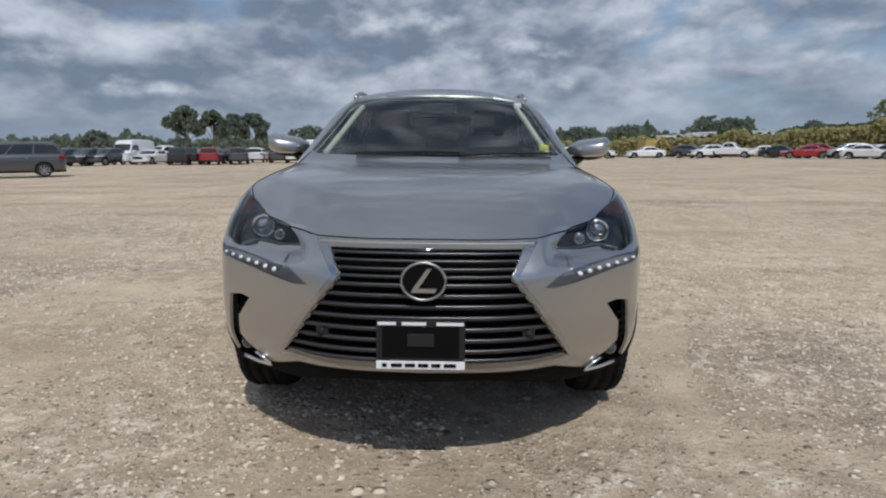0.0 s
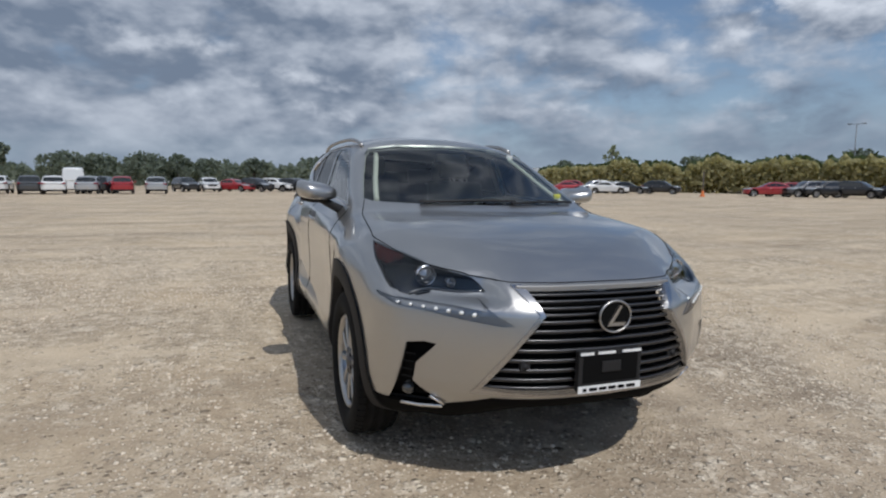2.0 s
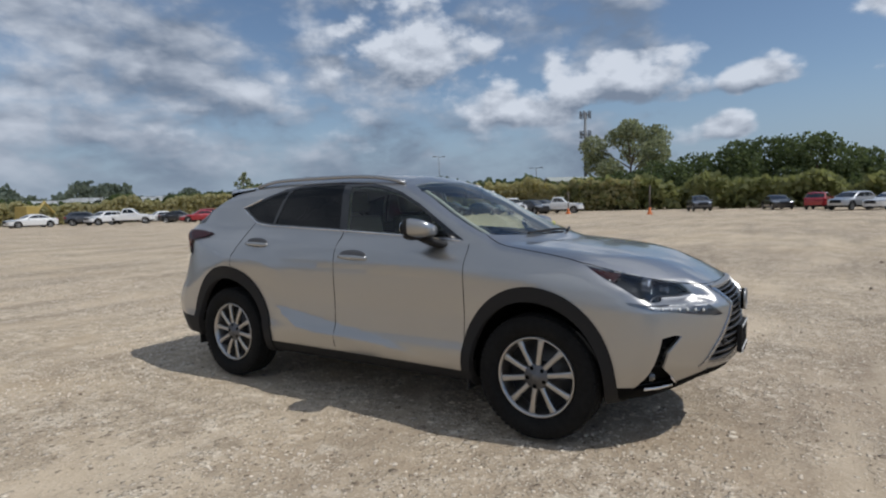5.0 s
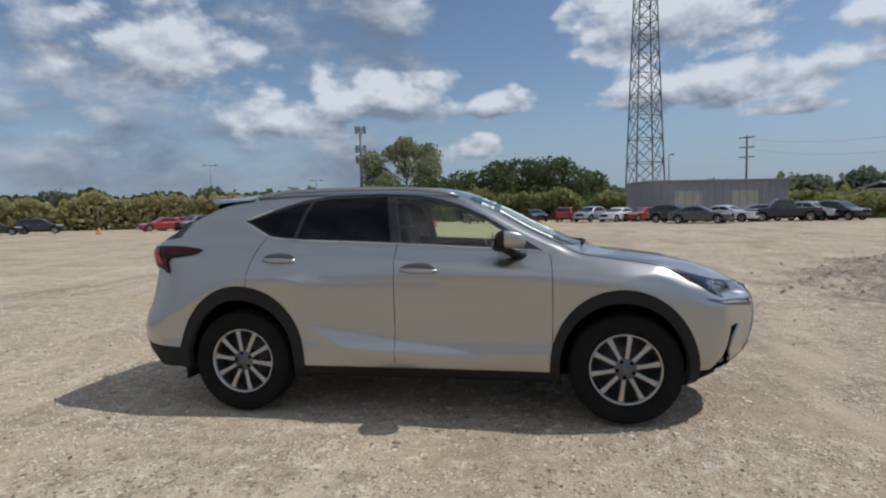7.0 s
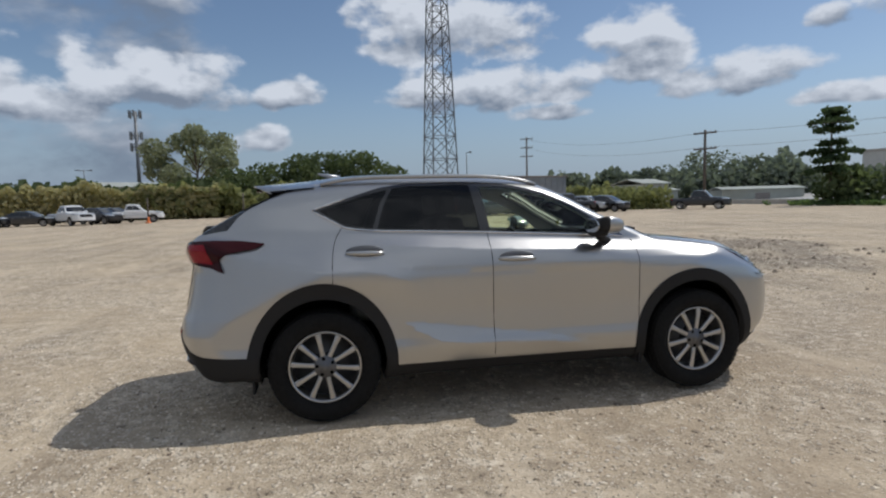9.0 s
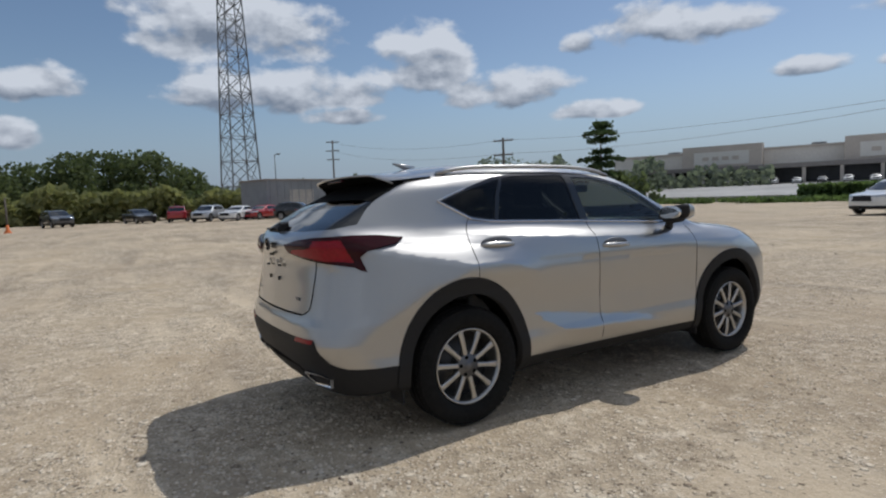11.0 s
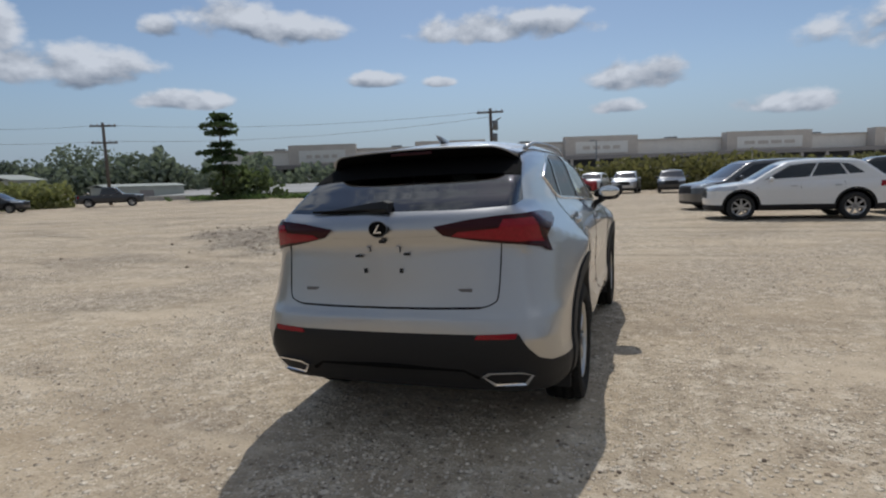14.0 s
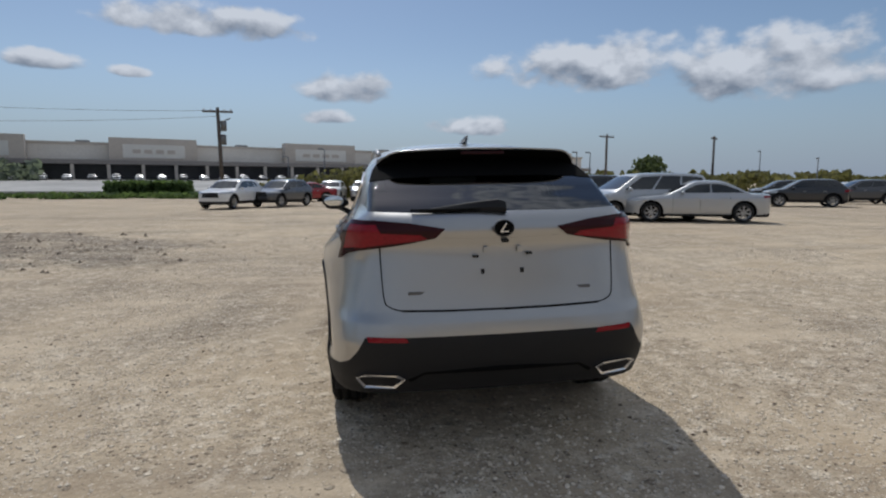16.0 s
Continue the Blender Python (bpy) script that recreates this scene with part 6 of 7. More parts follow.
        mat = {"body": PAINTS["white"], "skirt": M_BLACK, "arch_trim": M_BLACK, "grille": M_BLACK, "headlamp": M_CARLAMP, "tail_lamp": M_RED}.get(r, M_CARGLASS)
        if r in ("headlamp", "tail_lamp", "side_window", "arch_trim"):
            out[r] = out.get(r, []) + [mesh_of(r, p, ff, mat, True, nn), mesh_of(r, p * flip, [q[::-1] for q in ff], mat, True, nn * flip)]
        else:
            k = len(p)
            out[r] = [mesh_of(r, np.concatenate([p, p * flip]), ff + [[i + k for i in q[::-1]] for q in ff], mat, True, np.concatenate([nn, nn * flip]))]
    # shut lines and handles of the doors
    out["door_seam"], out["door_handle"], out["wheel_well"] = [], [], []

    def keep_mesh(name, b, mat):
        me = bpy.data.meshes.new(name)
        b.to_mesh(me)
        b.free()
        me.materials.append(mat)
        out[name].append(me)

    def flank(y0, z0):
        xs = np.linspace(Wd / 2 + 0.08, 0.3, 90)
        v = f(xs, xs * 0 + y0, xs * 0 + z0)
        return float(xs[int(np.argmax(v < 0))])

    doors = {"suv": (cowl + 0.12, 0.08, 1.08), "sedan": (cowl + 0.12, 0.10, 1.05), "minivan": (cowl + 0.25, -0.20, 1.0), "pickup": (cowl + 0.15, 0.02, 0.62), "van": (cowl + 0.2, -0.55)}[kind]
    for s in (-1, 1):
        for y0 in (-wb / 2, wb / 2):
            b = lathe([(s * (Wd / 2 - 0.42), 0.001), (s * (Wd / 2 - 0.42), rad + 0.055), (s * (Wd / 2 - 0.06), rad + 0.055)], 20, "x")
            bmesh.ops.transform(b, matrix=Matrix.Translation((0, y0, rad + 0.015)), verts=b.verts)
            bmesh.ops.bisect_plane(b, geom=b.faces[:] + b.edges[:] + b.verts[:], plane_co=(0, 0, clear + 0.02), plane_no=(0, 0, -1), clear_outer=True)
            keep_mesh("wheel_well", b, M_SEAM)
        for k, y0 in enumerate(doors):
            low_z = 0.80 if k == 2 and kind in ("suv", "sedan") else clear + 0.14
            keep_mesh("door_seam", tube([(s * flank(y0, z0), y0, z0) for z0 in np.linspace(belt - 0.03, low_z, 9)], 0.006, 4), M_SEAM)
        for y0 in doors[1:]:
            keep_mesh("door_handle", tube([(s * (flank(y0 - q, belt - 0.13) + 0.02), y0 - q, belt - 0.13) for q in (0.08, 0.14, 0.24)], 0.014, 5), M_CARRIM)
    return out


def parked_wheel_meshes(rad):
    t = lathe([(-0.09, rad * 0.66), (-0.11, rad * 0.80), (-0.09, rad * 0.96), (-0.05, rad), (0.05, rad), (0.10, rad * 0.9), (0.10, rad * 0.6)], 28, "x")
    tm = bpy.data.meshes.new("tyre")
    t.to_mesh(tm)
    t.free()
    tm.materials.append(M_CARTYRE)
    tm.polygons.foreach_set("use_smooth", np.full(len(tm.polygons), True))
    b = lathe([(-0.075, rad * 0.60), (-0.095, rad * 0.67), (-0.06, rad * 0.66), (-0.02, rad * 0.6)], 28, "x")
    for k in range(7):
        m = Matrix.Rotation(k * math.tau / 7, 4, "X") @ Matrix.Translation((-0.075, 0, rad * 0.34)) @ Matrix.Diagonal((0.03, rad * 0.14, rad * 0.64, 1))
        bmesh.ops.create_cube(b, size=1.0, matrix=m)
    lathe([(-0.085, 0.0), (-0.085, rad * 0.16), (-0.03, rad * 0.2)], 14, "x", b)
    rm = bpy.data.meshes.new("rim")
    b.to_mesh(rm)
    b.free()
    rm.materials.append(M_CARRIM)
    return tm, rm


KIND_MESHES = {k: (parked_body(k), parked_wheel_meshes(v[11])) for k, v in CAR_KINDS.items()}


def parked_car(kind, colour, x, y, heading, group, rise=0.0):
    L, Wd, H, bonnet, belt, cowl, stop, rend, foot, wb, clear, rad = CAR_KINDS[kind]
    bodies, (tm, rm) = KIND_MESHES[kind]
    root = new("parked_" + {"suv": "crossover"}.get(kind, kind))
    root.matrix_basis = pose(x, y, ground_z(x, y) - 0.005 + rise, 0, 0, heading + 90)
    tagged(root, COLOUR_WORDS[colour] + " " + WORDS[kind] + " parked on the gravel lot", "car", group)
    for r, meshes in bodies.items():
        for me in meshes:
            ob = part(r, me, None, root)
            if r == "body":
                ob.material_slots[0].link = "OBJECT"
                ob.material_slots[0].material = PAINTS[colour]
    for s in (-1, 1):
        for yy in (-wb / 2, wb / 2):
            w = part("wheel", tm, None, root, "", False, pose(s * (Wd / 2 - 0.13), yy, rad, 0, 0, 0 if s < 0 else 180))
            part("rim", rm, None, w)
    for s in (-1, 1):
        b = bmesh.new()
        bmesh.ops.create_uvsphere(b, u_segments=12, v_segments=8, radius=1.0, matrix=Matrix.Translation((s * (Wd / 2 + 0.07), cowl + 0.42, belt + 0.06)) @ Matrix.Diagonal((0.11, 0.07, 0.075, 1)))
        part("wing_mirror", b, PAINTS[colour], root, "", True)
    part("cabin_floor", box(-Wd / 2 + 0.25, Wd / 2 - 0.25, -L / 2 + 0.5, L / 2 - 0.5, clear + 0.02, clear + 0.1), M_SEAM, root)
    return root


NORTH_ROW = (
    ("minivan", "graphite", -22.2, 24.2, -140),
    ("suv", "black", -36.0, 48.7, -91),
    ("suv", "black", -33.8, 49.0, -97),
    ("suv", "graphite", -32.6, 49.7, -94),
    ("van", "white", -32.1, 53.5, -91),
    ("sedan", "white", -29.7, 52.5, -92),
    ("pickup", "white", -29.5, 54.9, -123),
    ("suv", "black", -25.7, 50.0, 111),
    ("suv", "black", -25.5, 52.4, 104),
    ("suv", "red", -23.3, 51.1, 111),
    ("sedan", "graphite", -22.8, 53.5, 82),
    ("suv", "graphite", -20.8, 52.1, 108),
)
LOT_ROW = (
    ("suv", "white", -21.1, 58.4, 99),
    ("suv", "graphite", -17.9, 55.6, 103),
    ("suv", "white", -16.0, 55.1, 102),
    ("van", "white", -16.0, 62.3, 100),
    ("suv", "silver", -13.4, 55.7, 93),
    ("suv", "black", -12.7, 57.9, 85),
    ("suv", "red", -10.8, 56.1, 97),
    ("suv", "silver", -8.0, 56.5, 94),
    ("suv", "black", -6.1, 65.7, -66),
    ("suv", "white", -3.7, 65.8, -78),
    ("sedan", "red", -0.9, 66.9, -40),
    ("suv", "black", 1.5, 66.8, -42),
    ("suv", "white", 3.8, 67.7, -34),
    ("suv", "black", 5.8, 67.5, -36),
)
FAR_ROW = (
    ("suv", "black", 6.8, 70.0, -38),
    ("pickup", "graphite", 12.1, 69.1, -27),
    ("sedan", "white", 14.3, 68.6, -164),
    ("suv", "black", 16.6, 69.1, -25),
    ("suv", "white", 18.7, 68.4, -37),
    ("sedan", "white", 24.1, 67.7, 179),
    ("suv", "graphite", 29.9, 68.0, -32),
    ("suv", "white", 31.1, 66.4, -174),
    ("pickup", "white", 33.4, 65.3, -36),
    ("sedan", "white", 36.3, 63.9, 162),
    ("sedan", "black", 37.8, 61.9, -40),
    ("sedan", "red", 38.6, 59.1, 154),
    ("suv", "red", 40.5, 59.1, -38),
    ("suv", "silver", 41.8, 57.0, 166),
    ("sedan", "white", 43.7, 55.7, 174),
)
HEDGE_ROW = (
    ("sedan", "white", 41.6, 53.6, -47),
    ("sedan", "black", 43.3, 52.3, -48),
    ("suv", "black", 46.2, 49.9, -51),
    ("sedan", "red", 49.3, 38.1, 140),
    ("sedan", "red", 51.0, 37.6, 139),
    ("suv", "graphite", 51.3, 35.6, 157),
    ("suv", "black", 52.2, 34.4, 156),
    ("suv", "black", 53.6, 32.3, -76),
    ("sedan", "black", 54.6, 28.8, -91),
    ("pickup", "white", 54.2, 25.1, -134),
    ("suv", "black", 57.1, 23.7, -116),
    ("suv", "black", 59.5, 23.3, -117),
    ("pickup", "white", 58.2, 21.0, -78),
    ("suv", "graphite", 60.1, 6.5, -161),
)
SHED_ROW = (
    ("sedan", "black", 62.2, -0.4, -163),
    ("suv", "red", 60.5, -3.9, -12),
    ("suv", "silver", 56.2, -6.1, 145),
    ("sedan", "white", 55.7, -8.8, 138),
    ("sedan", "red", 56.1, -11.3, 126),
    ("suv", "black", 48.4, -12.7, -128),
    ("sedan", "graphite", 44.8, -13.9, -120),
    ("sedan", "white", 47.9, -17.0, -132),
    ("sedan", "black", 48.0, -19.1, 96),
    ("pickup", "black", 47.2, -21.0, 84),
    ("suv", "silver", 48.0, -23.7, -148),
    ("suv", "black", 47.1, -25.3, -150),
    ("pickup", "black", 47.0, -35.4, -135),
)
POLE_ROW = (
    ("suv", "white", 7.8, -28.3, 72),
    ("suv", "graphite", 5.4, -30.8, 62),
    ("sedan", "red", 4.9, -38.9, 15),
    ("suv", "white", 2.9, -41.0, 83),
    ("suv", "silver", 0.4, -39.7, 86),
    ("suv", "black", -2.7, -38.8, 88),
)
NEAR_ROW = (
    ("suv", "white", -4.9, -13.5, 2),
    ("minivan", "graphite", -4.8, -18.6, 19),
    ("minivan", "black", -9.3, -20.5, -4),
    ("minivan", "silver", -9.8, -15.4, 3),
    ("sedan", "silver", -11.2, -14.2, -20),
    ("suv", "black", -31.5, -35.0, -25),
    ("suv", "graphite", -32.2, -28.6, -22),
    ("suv", "black", -25.3, -25.4, -31),
    ("sedan", "white", -35.4, -33.0, 7),
)
for group, row in (("north row of parked cars", NORTH_ROW), ("middle row of parked cars", LOT_ROW), ("far row of parked cars", FAR_ROW), ("row of cars along the hedge", HEDGE_ROW), ("row of cars by the shed", SHED_ROW), ("cars near the utility pole", POLE_ROW), ("near row of parked cars", NEAR_ROW)):
    for entry in row:
        parked_car(*entry, group)


# ---- plants ----
def leaf_mesh(name, centres, sizes, mat, rnd, droop=0.0, tall=1.0):
    """Many small leaf clumps, each a bent pair of quads."""
    n = len(centres)
    a = rnd.normal(size=(n, 3))
    a /= np.linalg.norm(a, axis=1)[:, None]
    t = rnd.normal(size=(n, 3))
    t[:, 2] = t[:, 2] * (0.4 + tall) - droop
    t -= (t * a).sum(1)[:, None] * a
    t /= np.maximum(np.linalg.norm(t, axis=1), 1e-6)[:, None]
    b = np.cross(a, t)
    s = np.asarray(sizes)[:, None]
    c = np.asarray(centres)
    v = np.stack([c - b * s * 0.5 - t * s * 0.55, c + b * s * 0.5 - t * s * 0.5, c + b * s * 0.55 + a * s * 0.22, c - b * s * 0.5 + a * s * 0.2, c + b * s * 0.28 + t * s * 0.7, c - b * s * 0.25 + t * s * 0.6], 1).reshape(-1, 3)
    k = np.arange(n)[:, None] * 6
    faces = np.concatenate([k + np.array([0, 1, 2, 3]), k + np.array([3, 2, 4, 5])]).tolist()
    return mesh_of(name, v, faces, mat, False)


def blob_points(blobs, n, rnd, shell=0.55):
    """Points in the outer part of several round masses."""
    blobs = np.asarray(blobs, float)
    w = blobs[:, 3] ** 2
    pick = rnd.choice(len(blobs), n, p=w / w.sum())
    d = rnd.normal(size=(n, 3))
    d /= np.linalg.norm(d, axis=1)[:, None]
    r = (shell + (1.08 - shell) * rnd.random(n) ** 0.7)[:, None]
    return blobs[pick, :3] + d * r * blobs[pick, 3:4] * np.array([1, 1, 0.85])


def tree(x, y, h, w, mat, words, n=900, size=0.5, base=0.25, seed=1, airy=False, bushy=False):
    rnd = np.random.default_rng(seed)
    root = new("tree")
    root.matrix_basis = pose(x, y, ground_z(x, y) - 0.05)
    tagged(root, words, "tree")
    lean = rnd.normal(size=2) * 0.03 * h
    trunk = [(lean[0] * k * k / 9, lean[1] * k * k / 9, h * 0.72 * k / 3) for k in range(4)]
    part("trunk", tube(trunk, max(0.10, h * 0.022), 8, taper=0.05), M_BARK, root, "grey-brown trunk", True)
    blobs = []
    nb = 11 if airy else 8
    for k in range(nb):
        a = k * 2.4 + rnd.random()
        z = h * (base + (0.95 - base) * (k + 0.6) / nb)
        spread = w * 0.5 * math.sin(math.pi * min(0.97, 0.30 + 0.68 * (k + 0.5) / nb)) * (0.55 + 0.4 * rnd.random())
        r = w * (0.17 if airy else 0.25) * (0.75 + 0.5 * rnd.random())
        c = (spread * math.cos(a), spread * math.sin(a), min(z, h - r * 0.85))
        blobs.append((*c, r))
        z0 = h * (0.22 + 0.42 * k / nb)
        part("limb", tube([(lean[0] * 0.3, lean[1] * 0.3, z0), (c[0] * 0.5, c[1] * 0.5, z0 + (c[2] - z0) * 0.6), c], max(0.035, h * 0.008), 5, taper=0.02), M_BARK, root)
    if bushy:
        for k in range(5):
            blobs.append((rnd.normal() * w * 0.28, rnd.normal() * w * 0.28, h * 0.22, w * 0.22))
    pts = blob_points(blobs, n, rnd, 0.35 if airy else 0.5)
    pts[:, 2] = np.maximum(pts[:, 2], 0.3)
    part("crown", leaf_mesh("crown", pts, size * (0.6 + 0.8 * rnd.random(n)), mat, rnd), None, root, "uneven leafy crown")
    return root


def pine(x, y, h, w, seed):
    rnd = np.random.default_rng(seed)
    root = new("tree")
    root.matrix_basis = pose(x, y, ground_z(x, y) - 0.05)
    tagged(root, "ragged dark conifer above low scrub", "tree")
    part("trunk", tube([(0, 0, 0), (0.15, 0, h * 0.5), (0.05, 0.1, h * 0.96)], 0.20, 8, taper=0.05), M_BARK, root, "dark straight trunk", True)
    pts = []
    # tiers of drooping boughs, the upper ones short and thrown to one side
    for z0, reach, count in ((0.36, 0.42, 5), (0.47, 0.40, 5), (0.56, 0.54, 5), (0.64, 0.26, 3), (0.78, 0.30, 4), (0.87, 0.40, 5), (0.95, 0.22, 4)):
        for k in range(count):
            a = k * math.tau / count + rnd.random() * 0.9
            r = w * reach * (0.65 + 0.5 * rnd.random()) * (1.0 + 0.25 * math.cos(a - 2.4))
            z = h * z0 + rnd.normal() * 0.12
            root_, tip = Vector((0.10, 0.06, z)), Vector((r * math.cos(a), r * math.sin(a), z + 0.15 - 0.12 * r))
            bend = (root_ + tip) / 2 + Vector((0, 0, 0.22))
            part("limb", tube([root_, bend, tip], 0.045, 5, taper=0.012), M_BARK, root)
            for q in range(110):
                u = 0.12 + 0.95 * rnd.random()
                c = root_.lerp(bend, u * 2) if u < 0.5 else bend.lerp(tip, u * 2 - 1)
                side = 0.10 + 0.30 * (1 - abs(u - 0.5))
                pts.append((c.x + rnd.normal() * side, c.y + rnd.normal() * side, c.z + 0.05 + rnd.normal() * 0.13))
    for q in range(260):
        pts.append((0.06 + rnd.normal() * 0.28, 0.1 + rnd.normal() * 0.28, h * (0.90 + 0.10 * rnd.random())))
    pts = np.array(pts)
    part("crown", leaf_mesh("crown", pts, 0.24 * (0.6 + 0.8 * rnd.random(len(pts))), M_PINE, rnd), None, root, "dark tiered crown")


def polar(az, d):
    a = radians(az)
    return d * math.sin(a), d * math.cos(a)


def arc_points(rnd, n, az0, az1, dist, depth, height, rough=0.5):
    """Points of a belt of growth between two bearings."""
    az = az0 + (az1 - az0) * rnd.random(n)
    d = dist(az) + depth * rnd.random(n)
    hh = np.array([height(a) * (1 + rough * noise.noise(Vector((a * 0.35, 0, 7))) + 0.5 * rough * noise.noise(Vector((a * 1.7, 3, 1)))) for a in az])
    z = hh * rnd.random(n) ** 0.6
    return np.stack([d * np.sin(np.radians(az)), d * np.cos(np.radians(az)), z], 1)


rnd = np.random.default_rng(11)
belt_d = pchip([-60, 0, 25, 45, 60, 80, 100, 118], [82, 84, 86, 80, 76, 72, 70, 70])
reed_h = pchip([-60, 0, 10, 25, 40, 60, 75, 90, 118], [1.2, 1.6, 2.2, 2.8, 3.9, 4.1, 3.9, 3.6, 2.8])
pts = arc_points(rnd, 60000, 8, 78, belt_d, 7.0, lambda a: float(reed_h(a)), 0.42)
tagged(new("reed_belt", leaf_mesh("reed_belt", pts, 0.22 + 0.24 * rnd.random(len(pts)), M_HAZED_REED, rnd, tall=2.2)), "belt of tall brown reeds behind the parked cars", "reeds", kind="stuff")
pts = arc_points(rnd, 11000, 70, 118, belt_d, 9.0, lambda a: float(reed_h(a)) * 0.95, 0.6)
tagged(new("scrub_belt", leaf_mesh("scrub_belt", pts, 0.4 + 0.4 * rnd.random(len(pts)), M_GRASS, rnd, tall=0.8)), "belt of green scrub at the edge of the lot", "scrub", kind="stuff")
pts = arc_points(rnd, 9000, 10, 80, lambda a: belt_d(a) + 6, 8.0, lambda a: float(reed_h(a)) * 1.12, 0.4)
tagged(new("green_scrub", leaf_mesh("green_scrub", pts, 0.45 + 0.45 * rnd.random(len(pts)), M_LEAF, rnd)), "darker green scrub behind the reeds", "scrub", kind="stuff")
# far woods
wood_h = pchip([-75, -40, -10, 15, 40, 70, 95, 112, 135, 150], [5.0, 4.2, 4.4, 5.6, 5.0, 5.0, 5.6, 6.6, 7.2, 6.0])
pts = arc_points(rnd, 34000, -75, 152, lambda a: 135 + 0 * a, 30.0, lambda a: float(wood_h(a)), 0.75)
tagged(new("far_woods", leaf_mesh("far_woods", pts, 0.5 + 0.7 * rnd.random(len(pts)), M_HAZED_WOODS, rnd)), "low far woods along the horizon", "woods", kind="stuff")
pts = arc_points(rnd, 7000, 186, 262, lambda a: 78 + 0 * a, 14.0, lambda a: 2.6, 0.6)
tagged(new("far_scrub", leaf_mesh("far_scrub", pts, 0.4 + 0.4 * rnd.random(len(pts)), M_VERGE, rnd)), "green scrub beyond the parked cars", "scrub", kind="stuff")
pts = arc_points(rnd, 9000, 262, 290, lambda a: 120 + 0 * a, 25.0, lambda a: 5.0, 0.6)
tagged(new("west_woods", leaf_mesh("west_woods", pts, 0.8 + 0.9 * rnd.random(len(pts)), M_HAZED_WOODS, rnd)), "low far woods along the horizon", "woods", kind="stuff")
# hedge and verge by the road
pts = np.stack([17 + 7.5 * rnd.random(2600), -52.5 - 2.0 * rnd.random(2600), 0.1 + 1.40 * rnd.random(2600) ** 0.7], 1)
tagged(new("clipped_hedge", leaf_mesh("clipped_hedge", pts, 0.20 + 0.22 * rnd.random(2600), M_HEDGE, rnd)), "clipped green hedge along the road", "hedge", kind="stuff")
pts = np.stack([-16 + 28 * rnd.random(8000), -47 - 7 * rnd.random(8000), 0.1 + 3.0 * rnd.random(8000) * rnd.random(8000) ** 0.4], 1)
pts[:, 2] *= np.clip(1.35 - np.abs(pts[:, 0] + 4) / 15, 0.3, 1)
tagged(new("verge_scrub", leaf_mesh("verge_scrub", pts, 0.20 + 0.20 * rnd.random(8000), M_VERGE, rnd)), "olive weedy scrub on the verge by the pole", "scrub", kind="stuff")
pts = np.stack([8 + 46 * rnd.random(5200), -48.5 - 5.5 * rnd.random(5200) ** 1.3, 0.05 + 0.42 * rnd.random(5200) ** 1.5], 1)
pts = pts[[noise.noise(Vector((p[0] * 0.22, p[1] * 0.3, 2))) > -0.15 for p in pts]]
tagged(new("verge_grass", leaf_mesh("verge_grass", pts, 0.16 + 0.20 * rnd.random(len(pts)), M_HEDGE, rnd, tall=1.2)), "low patchy green grass along the road", "grass", kind="stuff")

GREEN, PALE = "broad green tree beyond the parked cars", "open pale green tree beyond the scrub"
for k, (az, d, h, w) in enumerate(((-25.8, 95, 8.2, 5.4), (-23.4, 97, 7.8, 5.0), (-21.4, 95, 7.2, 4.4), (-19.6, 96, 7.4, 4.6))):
    tree(*polar(az, d), h, w, M_HAZED_WOODS, "slender green tree with an umbrella crown", 1500, 0.36, 0.52, 20 + k, airy=True)
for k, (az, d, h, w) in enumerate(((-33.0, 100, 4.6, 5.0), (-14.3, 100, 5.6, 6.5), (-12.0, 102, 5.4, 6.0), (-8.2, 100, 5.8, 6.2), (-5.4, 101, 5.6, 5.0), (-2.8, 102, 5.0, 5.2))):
    tree(*polar(az, d), h, w, M_HAZED_WOODS, GREEN, 1300, 0.36, 0.22, 24 + k)
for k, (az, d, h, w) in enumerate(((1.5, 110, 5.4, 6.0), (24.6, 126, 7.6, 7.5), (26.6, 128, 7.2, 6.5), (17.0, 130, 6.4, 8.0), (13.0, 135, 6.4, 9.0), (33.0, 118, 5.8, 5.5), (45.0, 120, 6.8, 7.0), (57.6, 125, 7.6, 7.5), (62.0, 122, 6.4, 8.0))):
    tree(*polar(az, d), h, w, M_HAZED_WOODS, GREEN, 1300, 0.42, 0.25, 40 + k)
tree(105.6, 25.4, 16.2, 16.5, M_LEAF2, PALE, 6500, 0.36, 0.34, 3, airy=True)
for k, (az, d, h, w) in enumerate(((80.0, 96, 7.6, 10.0), (83.0, 100, 8.8, 11.0), (86.5, 98, 10.2, 10.0), (89.5, 102, 11.0, 11.0), (92.5, 98, 10.6, 10.5), (77.0, 100, 6.4, 9.0), (95.6, 104, 8.2, 9.0))):
    tree(*polar(az, d), h, w, M_LEAF, "dense dark green tree at the edge of the lot", 4200, 0.36, 0.16, 60 + k, bushy=True)
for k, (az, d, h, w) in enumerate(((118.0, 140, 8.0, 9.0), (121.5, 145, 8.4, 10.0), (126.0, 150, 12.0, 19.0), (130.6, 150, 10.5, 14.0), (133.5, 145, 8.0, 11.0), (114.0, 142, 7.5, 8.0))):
    tree(*polar(az, d), h, w, M_HAZED_WOODS, "round-headed green tree beyond the road", 2600, 0.5, 0.14, 80 + k, bushy=True)
pine(46.1, -50.0, 10.0, 5.2, 5)
tree(45.2, -51.5, 4.2, 6.5, M_LEAF, "low green scrub tree under the conifer", 1100, 0.42, 0.10, 95, bushy=True)
tree(*polar(-150.7, 88), 5.6, 5.2, M_LEAF, GREEN, 1000, 0.34, 0.25, 97)
